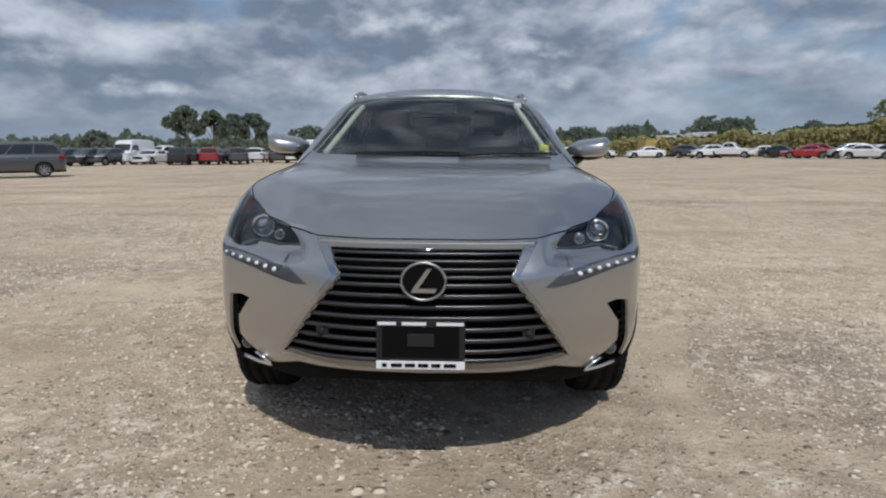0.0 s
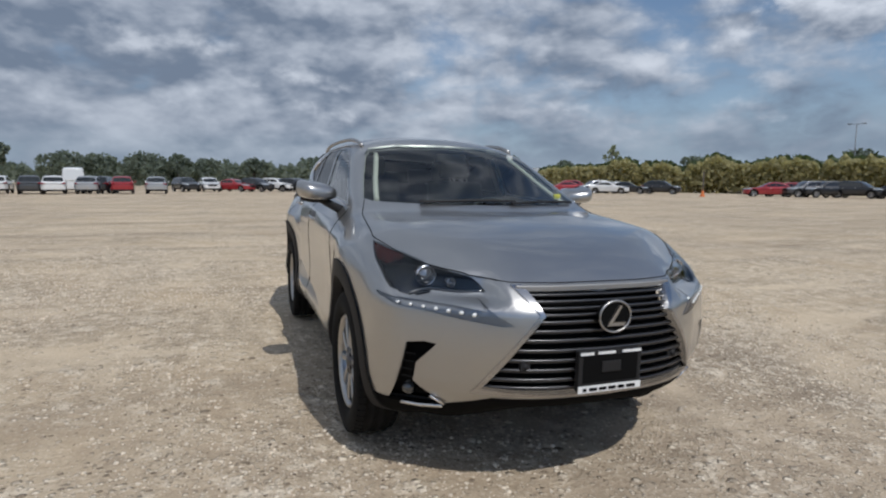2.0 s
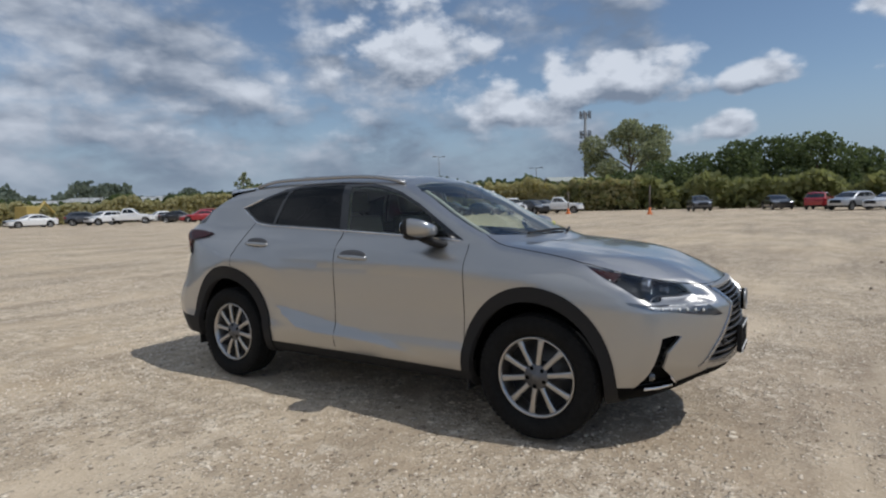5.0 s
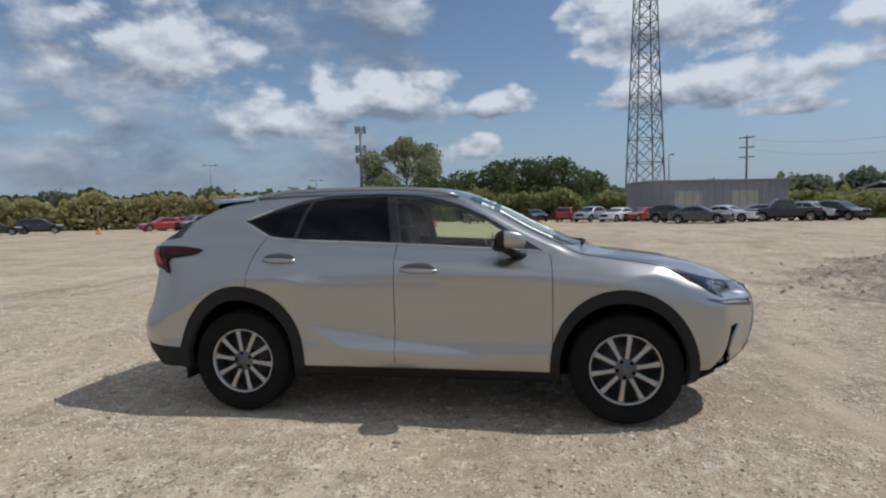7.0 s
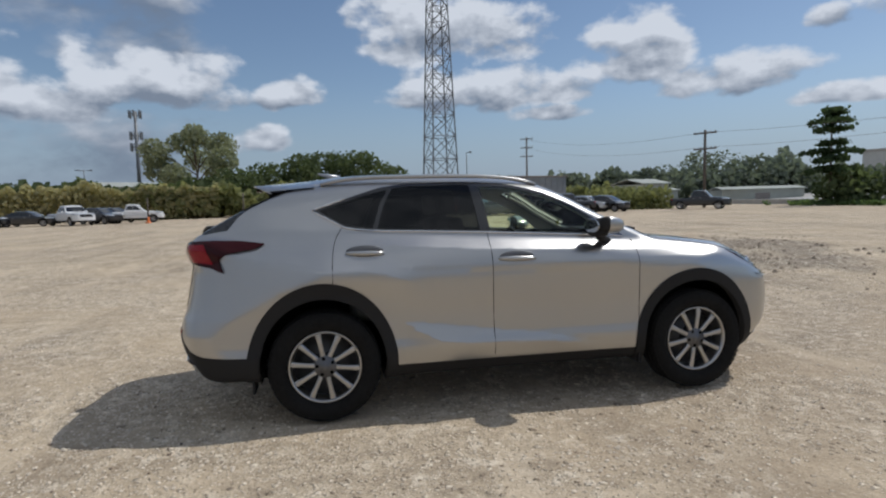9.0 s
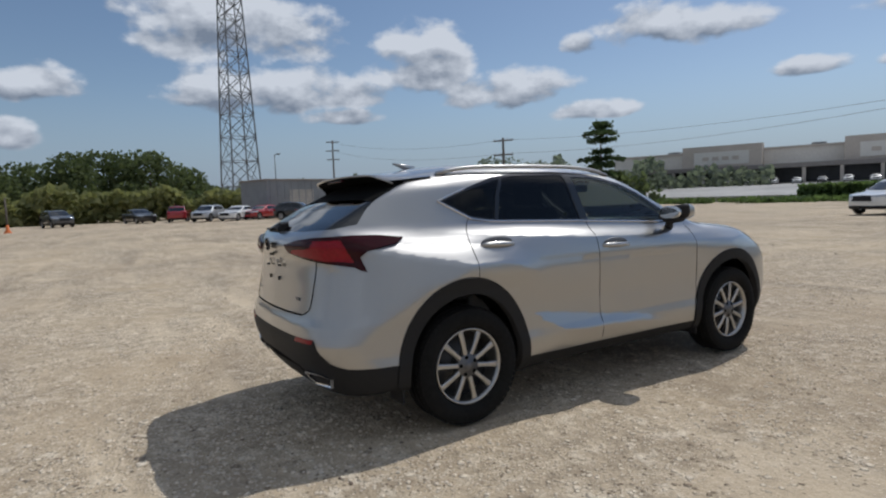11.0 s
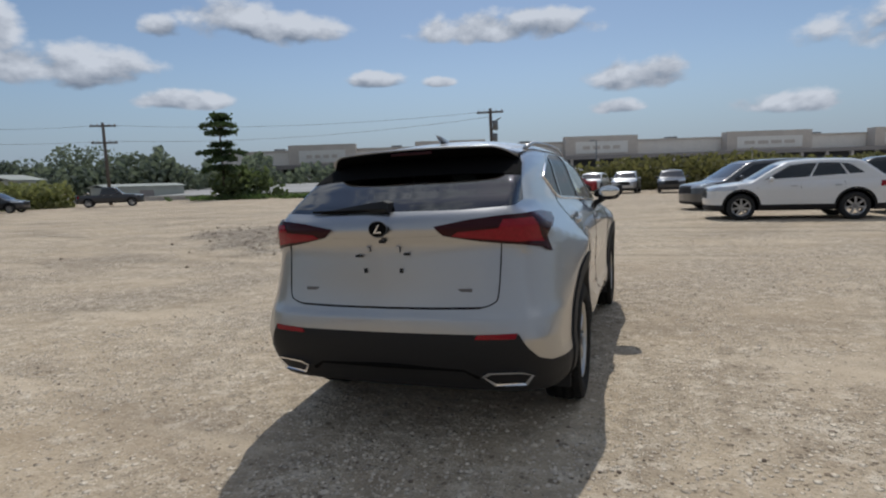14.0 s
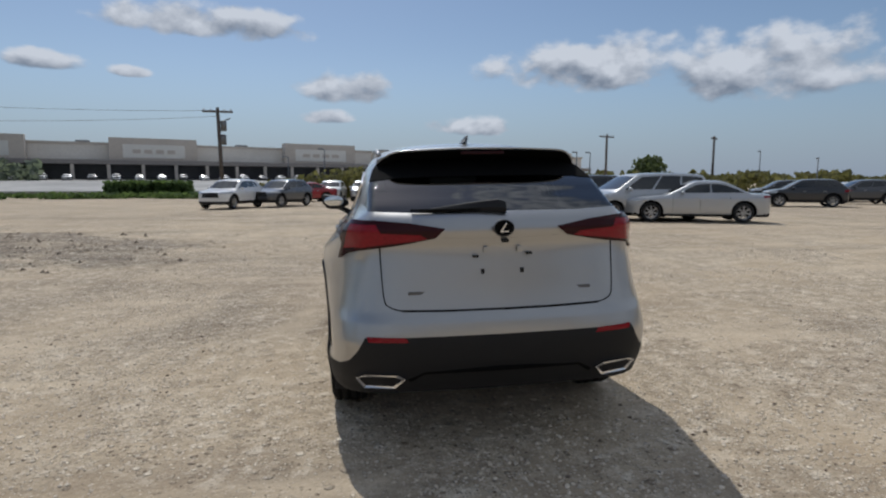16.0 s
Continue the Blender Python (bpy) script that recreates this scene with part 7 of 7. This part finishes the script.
tree(*polar(37.6, 95), 7.6, 3.2, M_LEAF2, "thin half-bare tree over the reeds", 160, 0.4, 0.45, 99, airy=True)

# ---- masts, poles, cables ----
def lattice_tower(x, y, h, w0, w1, turn):
    root = new("lattice_tower")
    root.matrix_basis = pose(x, y, 0, 0, 0, turn)
    tagged(root, "tall galvanised steel lattice tower beyond the trees", "tower")
    half = lambda z: (w0 + (w1 - w0) * z / h) / 2
    corners = ((-1, -1), (1, -1), (1, 1), (-1, 1))
    for cx_, cy_ in corners:
        part("leg", tube([(cx_ * half(0), cy_ * half(0), 0), (cx_ * half(h), cy_ * half(h), h)], 0.17, 6, taper=0.11), M_STEEL, root)
    z, k = 0.0, 0
    while z < h - 1:
        z2 = min(h, z + half(z) * 1.75)
        for i in range(4):
            a, b2 = corners[i], corners[(i + 1) % 4]
            A = (a[0] * half(z), a[1] * half(z), z)
            B = (b2[0] * half(z2), b2[1] * half(z2), z2)
            C = (b2[0] * half(z), b2[1] * half(z), z)
            D = (a[0] * half(z2), a[1] * half(z2), z2)
            part("brace", tube([A, B], 0.085, 4), M_STEEL, root)
            part("brace", tube([C, D], 0.085, 4), M_STEEL, root)
            part("strut", tube([D, B], 0.075, 4), M_STEEL, root)
        z, k = z2, k + 1


lattice_tower(121.0, -23.0, 62.0, 6.3, 2.4, 12)


def cell_mast(x, y, h):
    root = new("cell_mast")
    root.matrix_basis = pose(x, y, 0)
    tagged(root, "grey steel antenna mast with antenna rings", "mast")
    part("pole", tube([(0, 0, 0), (0, 0, h)], 0.55, 10, taper=0.30), M_STEEL, root, "", True)
    for z in (h - 0.8, h - 6.0, h - 8.8):
        ringp = part("antenna_ring", tube([(1.3 * math.cos(k * math.tau / 12), 1.3 * math.sin(k * math.tau / 12), z) for k in range(12)], 0.09, 5, closed=True), M_STEEL, root)
        for k in range(6):
            a = k * math.tau / 6
            part("antenna", box(-0.18, 0.18, -0.10, 0.10, -1.0, 1.0, 0.03), M_STEEL, ringp, "", False, pose(1.35 * math.cos(a), 1.35 * math.sin(a), z, 0, 0, math.degrees(a)))


cell_mast(148.4, 47.6, 25.2)


def utility_pole(x, y, h, turn, arms=1, box_on=False, lean=(0, 0)):
    root = new("utility_pole")
    root.matrix_basis = pose(x, y, ground_z(x, y) - 0.05)
    tagged(root, "weathered wooden utility pole with crossarm" + (" and transformer" if box_on else ""), "utility pole")
    part("shaft", tube([(0, 0, 0), (lean[0] * 0.5, lean[1] * 0.5, h * 0.5), (lean[0], lean[1], h)], 0.19, 10, taper=0.14), M_POLE, root, "", True)
    for k in range(arms):
        z = h - 0.35 - 1.7 * k
        arm = part("crossarm", box(-1.25, 1.25, -0.07, 0.07, -0.08, 0.08), M_POLE, root, "", False, pose(lean[0], lean[1], z, 0, 0, turn))
        for u in (-1.1, -0.55, 0.55, 1.1):
            part("insulator", lathe([(0.08, 0.03), (0.12, 0.06), (0.17, 0.035), (0.21, 0.05), (0.25, 0.0)], 10, "z"), M_CONC, arm, "", True, Matrix.Translation((u, 0, 0)))
    if box_on:
        for dx, dz in ((-0.42, -1.55), (-0.36, -2.75)):
            part("transformer", lathe([(-0.45, 0.0), (-0.45, 0.24), (0.38, 0.26), (0.45, 0.18), (0.45, 0.0)], 18, "z"), M_STEEL, root, "grey transformer drum", True, Matrix.Translation((dx + lean[0], 0.12, h + dz)))
        part("bracket", tube([(lean[0], 0, h - 1.3), (-0.85, 0.1, h - 0.9)], 0.05, 5), M_POLE, root)


utility_pole(12.8, -48.3, 8.0, 8, 1, True, (0.12, 0.30))
utility_pole(51.4, -39.0, 8.5, 30, 2)
utility_pole(103.4, -37.0, 13.6, 55, 3)
utility_pole(*polar(-154.8, 76), 8.0, 20)
utility_pole(*polar(-145.1, 88), 8.2, 40)


def lamp_post(x, y, h, heads=2, arm=0.9, turn=0):
    root = new("street_lamp")
    root.matrix_basis = pose(x, y, ground_z(x, y) - 0.05, 0, 0, turn)
    tagged(root, "slim grey car park lamp post", "street lamp")
    part("shaft", tube([(0, 0, 0), (0, 0, h)], 0.09, 8, taper=0.06), M_STEEL, root, "", True)
    for s in (-1, 1)[:heads]:
        part("lamp_head", box(s * arm - 0.3, s * arm + 0.3, -0.16, 0.16, h - 0.10, h + 0.06, 0.04), M_STEEL, root)
        part("lamp_arm", tube([(0, 0, h - 0.1), (s * arm, 0, h)], 0.04, 5), M_STEEL, root)


lamp_post(89.1, 56.9, 10.6, turn=-60)
lamp_post(97.8, 40.5, 7.9, turn=-70)
lamp_post(74.0, -17.7, 8.2, 1, turn=15)
for az, d, h in ((-156.4, 76, 5.6), (-141.2, 88, 5.9), (-136.5, 78, 4.4), (-157.8, 82, 6.0), (175.8, 70, 5.8), (172.2, 75, 5.0)):
    lamp_post(*polar(az, d), h, 1, 0.5, az)
for k, (a, b2, sag) in enumerate((((12.9, -48.0, 7.7), (51.4, -39.0, 8.2), 0.7), ((12.9, -48.0, 7.2), (51.4, -39.0, 6.6), 0.8), ((51.4, -39.0, 8.2), (103.4, -37.0, 13.1), 1.2), ((51.4, -39.0, 6.6), (103.4, -37.0, 11.4), 1.2))):
    A, B = Vector(a), Vector(b2)
    pts = [A.lerp(B, u) - Vector((0, 0, sag * 4 * u * (1 - u))) for u in np.linspace(0, 1, 14)]
    tagged(new("overhead_cable", part("cable", tube(pts, 0.013, 4), M_POLE).data), "thin dark overhead cable between poles", "cable", "overhead cables")
    bpy.data.objects.remove(bpy.data.objects["cable"])


def marker_post(x, y, h, mat, words):
    root = new("marker_post")
    root.matrix_basis = pose(x, y, ground_z(x, y) - 0.03)
    tagged(root, words, "post")
    part("post", tube([(0, 0, 0), (0.03, 0, h)], 0.07, 8, taper=0.06), M_POLE, root, "", True)
    part("foot", lathe([(0, 0.0), (0, 0.28), (0.06, 0.26), (0.30, 0.11), (0.62, 0.10), (0.62, 0.0)], 16, "z"), mat, root, "orange plastic foot", True)


marker_post(*polar(46.8, 58), 2.5, M_ORANGE, "thin wooden post in an orange foot")
marker_post(*polar(79.6, 50), 2.6, M_ORANGE, "thin wooden post in an orange foot")
marker_post(*polar(71.2, 58), 2.4, M_ORANGE, "thin wooden post in an orange foot")

# ---- buildings ----
def shed():
    """Long grey store behind the parked cars."""
    root = new("storage_shed")
    a, b2 = Vector((56.8, -12.6, 0)), Vector((60.5, -27.5, 0))
    d = (b2 - a).normalized()
    root.matrix_basis = Matrix.Translation((a + b2) / 2 + Vector((4, 1, 0))) @ Matrix.Rotation(math.atan2(d.y, d.x), 4, "Z")
    tagged(root, "long low grey metal storage shed", "building")
    half = (b2 - a).length / 2
    part("wall", box(-half, half, -3, 3, 0, 4.0), M_SHED, root, "grey ribbed cladding")
    part("roof", box(-half - 0.15, half + 0.15, -3.15, 3.15, 4.0, 4.18, 0.03), M_FASCIA, root, "flat dark roof edge")
    for k in range(18):
        x = -half + (k + 0.5) * 2 * half / 18
        part("cladding_rib", box(x - 0.06, x + 0.06, -3.05, -3.0, 0.05, 3.95), M_SHED, root)
    for x in (-half * 0.45, half * 0.35):
        part("roller_door", box(x - 1.5, x + 1.5, -3.04, -3.0, 0, 3.0), M_CONC, root, "pale roller door")


shed()


def far_store(az0, az1, d, h, words, roof_lift=0.0):
    """Low pale store far beyond the lot, its long side towards it."""
    a, b2 = Vector((*polar(az0, d), 0)), Vector((*polar(az1, d * 1.04), 0))
    u = (b2 - a).normalized()
    half = (b2 - a).length / 2
    root = new("far_store")
    root.matrix_basis = Matrix.Translation((a + b2) / 2) @ Matrix.Rotation(math.atan2(u.y, u.x), 4, "Z")
    tagged(root, words, "building", "far stores")
    part("wall", box(-half, half, -4, 4, 0, h), M_YARD, root)
    part("roof", prism([(-4.5, h), (0, h + 0.5 + roof_lift), (4.5, h), (4.5, h + 0.15), (0, h + 0.65 + roof_lift), (-4.5, h + 0.15)], -half - 0.3, half + 0.3, "x"), M_YARD, root, "pale sheet roof")
    n = max(1, int(half / 5))
    for k in range(n):
        x = -half + (k + 0.5) * 2 * half / n
        part("loading_door", box(x - 1.3, x + 1.3, -4.06, -4.0, 0, h * 0.7), M_FASCIA, root)


M_YARD = material("pale_cladding", (0.40, 0.42, 0.38), 0.85, grain=0.1, scale=0.6, spread=0.12)
far_store(117.0, 123.5, 118, 2.4, "low pale grey store beyond the weeds")
far_store(119.6, 122.0, 108, 3.6, "small grey-roofed store beyond the weeds", 0.4)
far_store(68.5, 75.0, 126, 5.6, "long pale building beyond the scrub", 0.5)
far_store(127.5, 133.8, 122, 2.2, "long low pale store beyond the pole")
rnd = np.random.default_rng(31)
pts = np.stack([52 + 7 * rnd.random(2200), -36 + 7.5 * rnd.random(2200), 2.6 * rnd.random(2200) * rnd.random(2200) ** 0.4], 1)
tagged(new("weed_patch", leaf_mesh("weed_patch", pts, 0.22 + 0.26 * rnd.random(2200), M_GRASS, rnd, tall=1.6)), "tall dry weeds beside the parked cars", "weeds", kind="stuff")


def mall():
    root = new("shopping_mall")
    u = Vector((-0.926, -0.377, 0)).normalized()
    root.matrix_basis = Matrix.Translation((108, -120, 2.2)) @ Matrix.Rotation(math.atan2(u.y, u.x), 4, "Z")
    tagged(root, "long beige strip mall with tan sign portals", "building")
    # in its own frame: x along the front, -y behind, y towards the lot is negative here
    Lm = 205.0
    back = 1 if (Matrix.Rotation(math.atan2(u.y, u.x), 4, "Z") @ Vector((0, 1, 0))).y < 0 else -1
    Y = lambda v: v * back
    yb = lambda a, b2: (min(Y(a), Y(b2)), max(Y(a), Y(b2)))
    part("wall", box(0, Lm, *yb(2, 40), -2.3, 8.4), M_STUCCO, root, "beige stucco wall")
    part("parapet", box(-0.3, Lm + 0.3, *yb(1.7, 2.6), 8.3, 8.8), M_STUCCO2, root, "tan parapet cap")
    part("canopy", box(0, Lm, *yb(-3.2, 2.0), 3.6, 4.6), M_FASCIA, root, "brown canopy fascia")
    # the shade under the canopy is put into the dark glass colour
    part("shopfront", box(2, Lm - 2, *yb(1.5, 1.98), 0.2, 3.6), M_SHADE_DARK, root, "shaded glass shopfront")
    for k in range(29):
        x = 3 + k * 7.1
        part("column", box(x - 0.35, x + 0.35, *yb(-3.0, -2.3), -0.3, 3.6), M_STUCCO2, root)
    for x0, x1 in ((19, 37), (53, 72), (94, 114), (139, 163), (181, 197)):
        portal = part("portal", box(x0, x1, *yb(-1.2, 1.9), 4.6, 9.9), M_STUCCO2, root, "tan sign portal")
        part("sign_panel", box(x0 + 2.8, x1 - 2.8, *yb(-1.32, -1.2), 5.2, 8.4), M_SIGN, portal, "pale sign panel")
        n = 4
        for k in range(n):
            w = (x1 - x0 - 9) / n
            xx = x0 + 4.5 + k * w
            part("sign_bar", box(xx + 0.3, xx + w - 0.5, *yb(-1.42, -1.32), 6.3, 7.2), M_STUCCO2, portal, "unreadable sign lettering")
    for x in (12, 46, 84, 128, 172):
        part("roof_unit", box(x, x + 3, *yb(12, 15), 8.4, 9.9, 0.05), M_STEEL, root, "rooftop air unit")


mall()
# pale forecourt, road and kerb
tagged(new("road", mesh_of("road", [(12, -57, 0.05), (120, -57, 0.05), (140, -70, 0.05), (-30, -75, 0.05)], [(3, 2, 1, 0)], M_ASPHALT, False)), "pale grey asphalt road past the lot", "road", kind="structure")
tagged(new("forecourt", mesh_of("forecourt", [(-60, -78, 0.07), (130, -74, 0.07), (112, -116, 2.2), (-78, -192, 2.2), (-90, -230, 2.2), (130, -160, 2.2)], [(0, 3, 2, 1), (3, 4, 5, 2)], M_FORE, False)), "pale asphalt car park before the shops", "pavement", kind="structure")
for x0 in range(14, 92, 6):
    tagged(new("kerb_block", part("kb", box(x0, x0 + 5.94, -55.6, -55.1, -0.1, 0.62, 0.05), M_CONC).data), "long grey concrete barrier block", "barrier", "concrete barriers")
    bpy.data.objects.remove(bpy.data.objects["kb"])
for k in range(22):
    x, y = 108 - 4.6 * k * 0.926 * 1.0, -112 - 4.6 * k * 0.377
    parked_car("sedan" if k % 3 else "suv", ("white", "white", "silver", "graphite")[k % 4], x - 2, y, 112, "cars before the shops", 2.1 * min(1, (-y - 74) / 42) - 0.03 if k < 3 else 1.95)


def tunnel(x, y, turn, w, l, h):
    root = new("tunnel_shelter")
    root.matrix_basis = pose(x, y, 0, 0, 0, turn)
    tagged(root, "arched shelter covered in white sheeting", "shelter")
    b = bmesh.new()
    rows = []
    for yy in (-l / 2, l / 2):
        rows.append([b.verts.new((w / 2 * math.cos(a), yy, h * math.sin(a))) for a in np.linspace(0, math.pi, 15)])
    for k in range(14):
        b.faces.new((rows[0][k], rows[0][k + 1], rows[1][k + 1], rows[1][k]))
    bmesh.ops.solidify(b, geom=b.faces[:], thickness=0.12)
    part("sheeting", b, M_SHEET, root, "white sheeting", True)
    # dark sheet across the open end paints the shade inside
    part("end_shade_sheet", prism([(w / 2 * math.cos(a) * 0.97, h * math.sin(a) * 0.97) for a in np.linspace(0, math.pi, 15)], l / 2 - 0.3, l / 2 - 0.2, "y"), M_SHADE_DARK, root, "dark open end")


tunnel(*polar(22.0, 98), 40, 8.0, 12, 3.4)
tunnel(*polar(26.9, 98), 40, 9.0, 14, 3.8)


def digger(x, y):
    root = new("digger")
    root.matrix_basis = pose(x, y, 0, 0, 0, 20)
    tagged(root, "yellow digger parked by the scrub", "machine")
    part("track_base", box(-1.4, 1.4, -1.1, 1.1, 0, 0.7, 0.15), M_BLACK, root)
    part("cab", box(-1.0, 0.6, -0.9, 0.9, 0.7, 2.4, 0.12), M_DIGGER, root)
    part("boom", tube([(0.5, 0, 1.2), (2.2, 0, 2.9), (3.4, 0, 1.6)], 0.18, 8), M_DIGGER, root)


digger(*polar(19.7, 80))

# stones lying on the lot near the car
def stones():
    rnd = np.random.default_rng(4)
    shapes = []
    for k in range(5):
        b = bmesh.new()
        bmesh.ops.create_icosphere(b, subdivisions=1, radius=1.0)
        for v in b.verts:
            v.co = Vector((v.co.x * (1 + 0.3 * rnd.normal() * 0.5), v.co.y * (1 + 0.3 * rnd.normal() * 0.5), v.co.z * 0.6))
        shapes.append((np.array([v.co for v in b.verts]), [[v.index for v in q.verts] for q in b.faces]))
        b.free()
    for name, mat, n, lo, hi, words in (("pale_pebbles", M_PEBBLE, 80000, 0.004, 0.015, "pale pebbles strewn over the gravel"), ("dark_pebbles", M_PEBBLE2, 5000, 0.004, 0.014, "dark brown stones strewn over the gravel")):
        V, Fs, off = [], [], 0
        r = 1.6 + 8.5 * rnd.random(n) ** 0.8
        a = rnd.random(n) * math.tau
        for i in range(n):
            v, q = shapes[i % 5]
            x, y = r[i] * math.cos(a[i]), r[i] * math.sin(a[i])
            if noise.noise(Vector((x * 0.5, y * 0.5, 9))) < -0.05 + 0.3 * rnd.random() - 0.1:
                continue
            s = lo + (hi - lo) * rnd.random() ** 3
            c, sn = math.cos(i), math.sin(i)
            w = np.stack([(v[:, 0] * c - v[:, 1] * sn) * s + x, (v[:, 0] * sn + v[:, 1] * c) * s + y, v[:, 2] * s + lot_z(x, y) + s * 0.15], 1)
            V.append(w)
            Fs += [[k + off for k in t] for t in q]
            off += len(v)
        tagged(new(name, mesh_of(name, np.concatenate(V), Fs, mat, False)), words, "pebbles", kind="stuff")


stones()


def rubble():
    """Clods and broken stone on the churned earth."""
    rnd = np.random.default_rng(9)
    V, Fs, off = [], [], 0
    for i in range(900):
        u, v = rnd.normal(size=2) * 0.55
        x, y = 8.3 + 5.0 * 0.80 * u + 2.6 * 0.60 * v, -8.7 - 5.0 * 0.60 * u + 2.6 * 0.80 * v
        s = 0.012 + 0.055 * rnd.random() ** 4
        base = np.array([(1, 0, 0.1), (0.3, 0.9, 0), (-0.8, 0.5, 0.15), (-0.7, -0.7, 0), (0.4, -0.9, 0.1), (0.1, 0.1, 0.9)]) * (0.7 + 0.6 * rnd.random((6, 3)))
        a = rnd.random() * math.tau
        c, sn = math.cos(a), math.sin(a)
        V.append(np.stack([(base[:, 0] * c - base[:, 1] * sn) * s + x, (base[:, 0] * sn + base[:, 1] * c) * s + y, base[:, 2] * s + lot_z(x, y) - 0.1 * s], 1))
        Fs += [[off + k, off + (k + 1) % 5, off + 5] for k in range(5)]
        off += 6
    tagged(new("rubble", mesh_of("rubble", np.concatenate(V), Fs, M_PEBBLE3, False)), "grey-brown clods and broken stone on churned earth", "rubble", kind="stuff")


M_PEBBLE3 = material("earth_clods", (0.27, 0.215, 0.16), 0.95, grain=0.35, scale=12)
rubble()
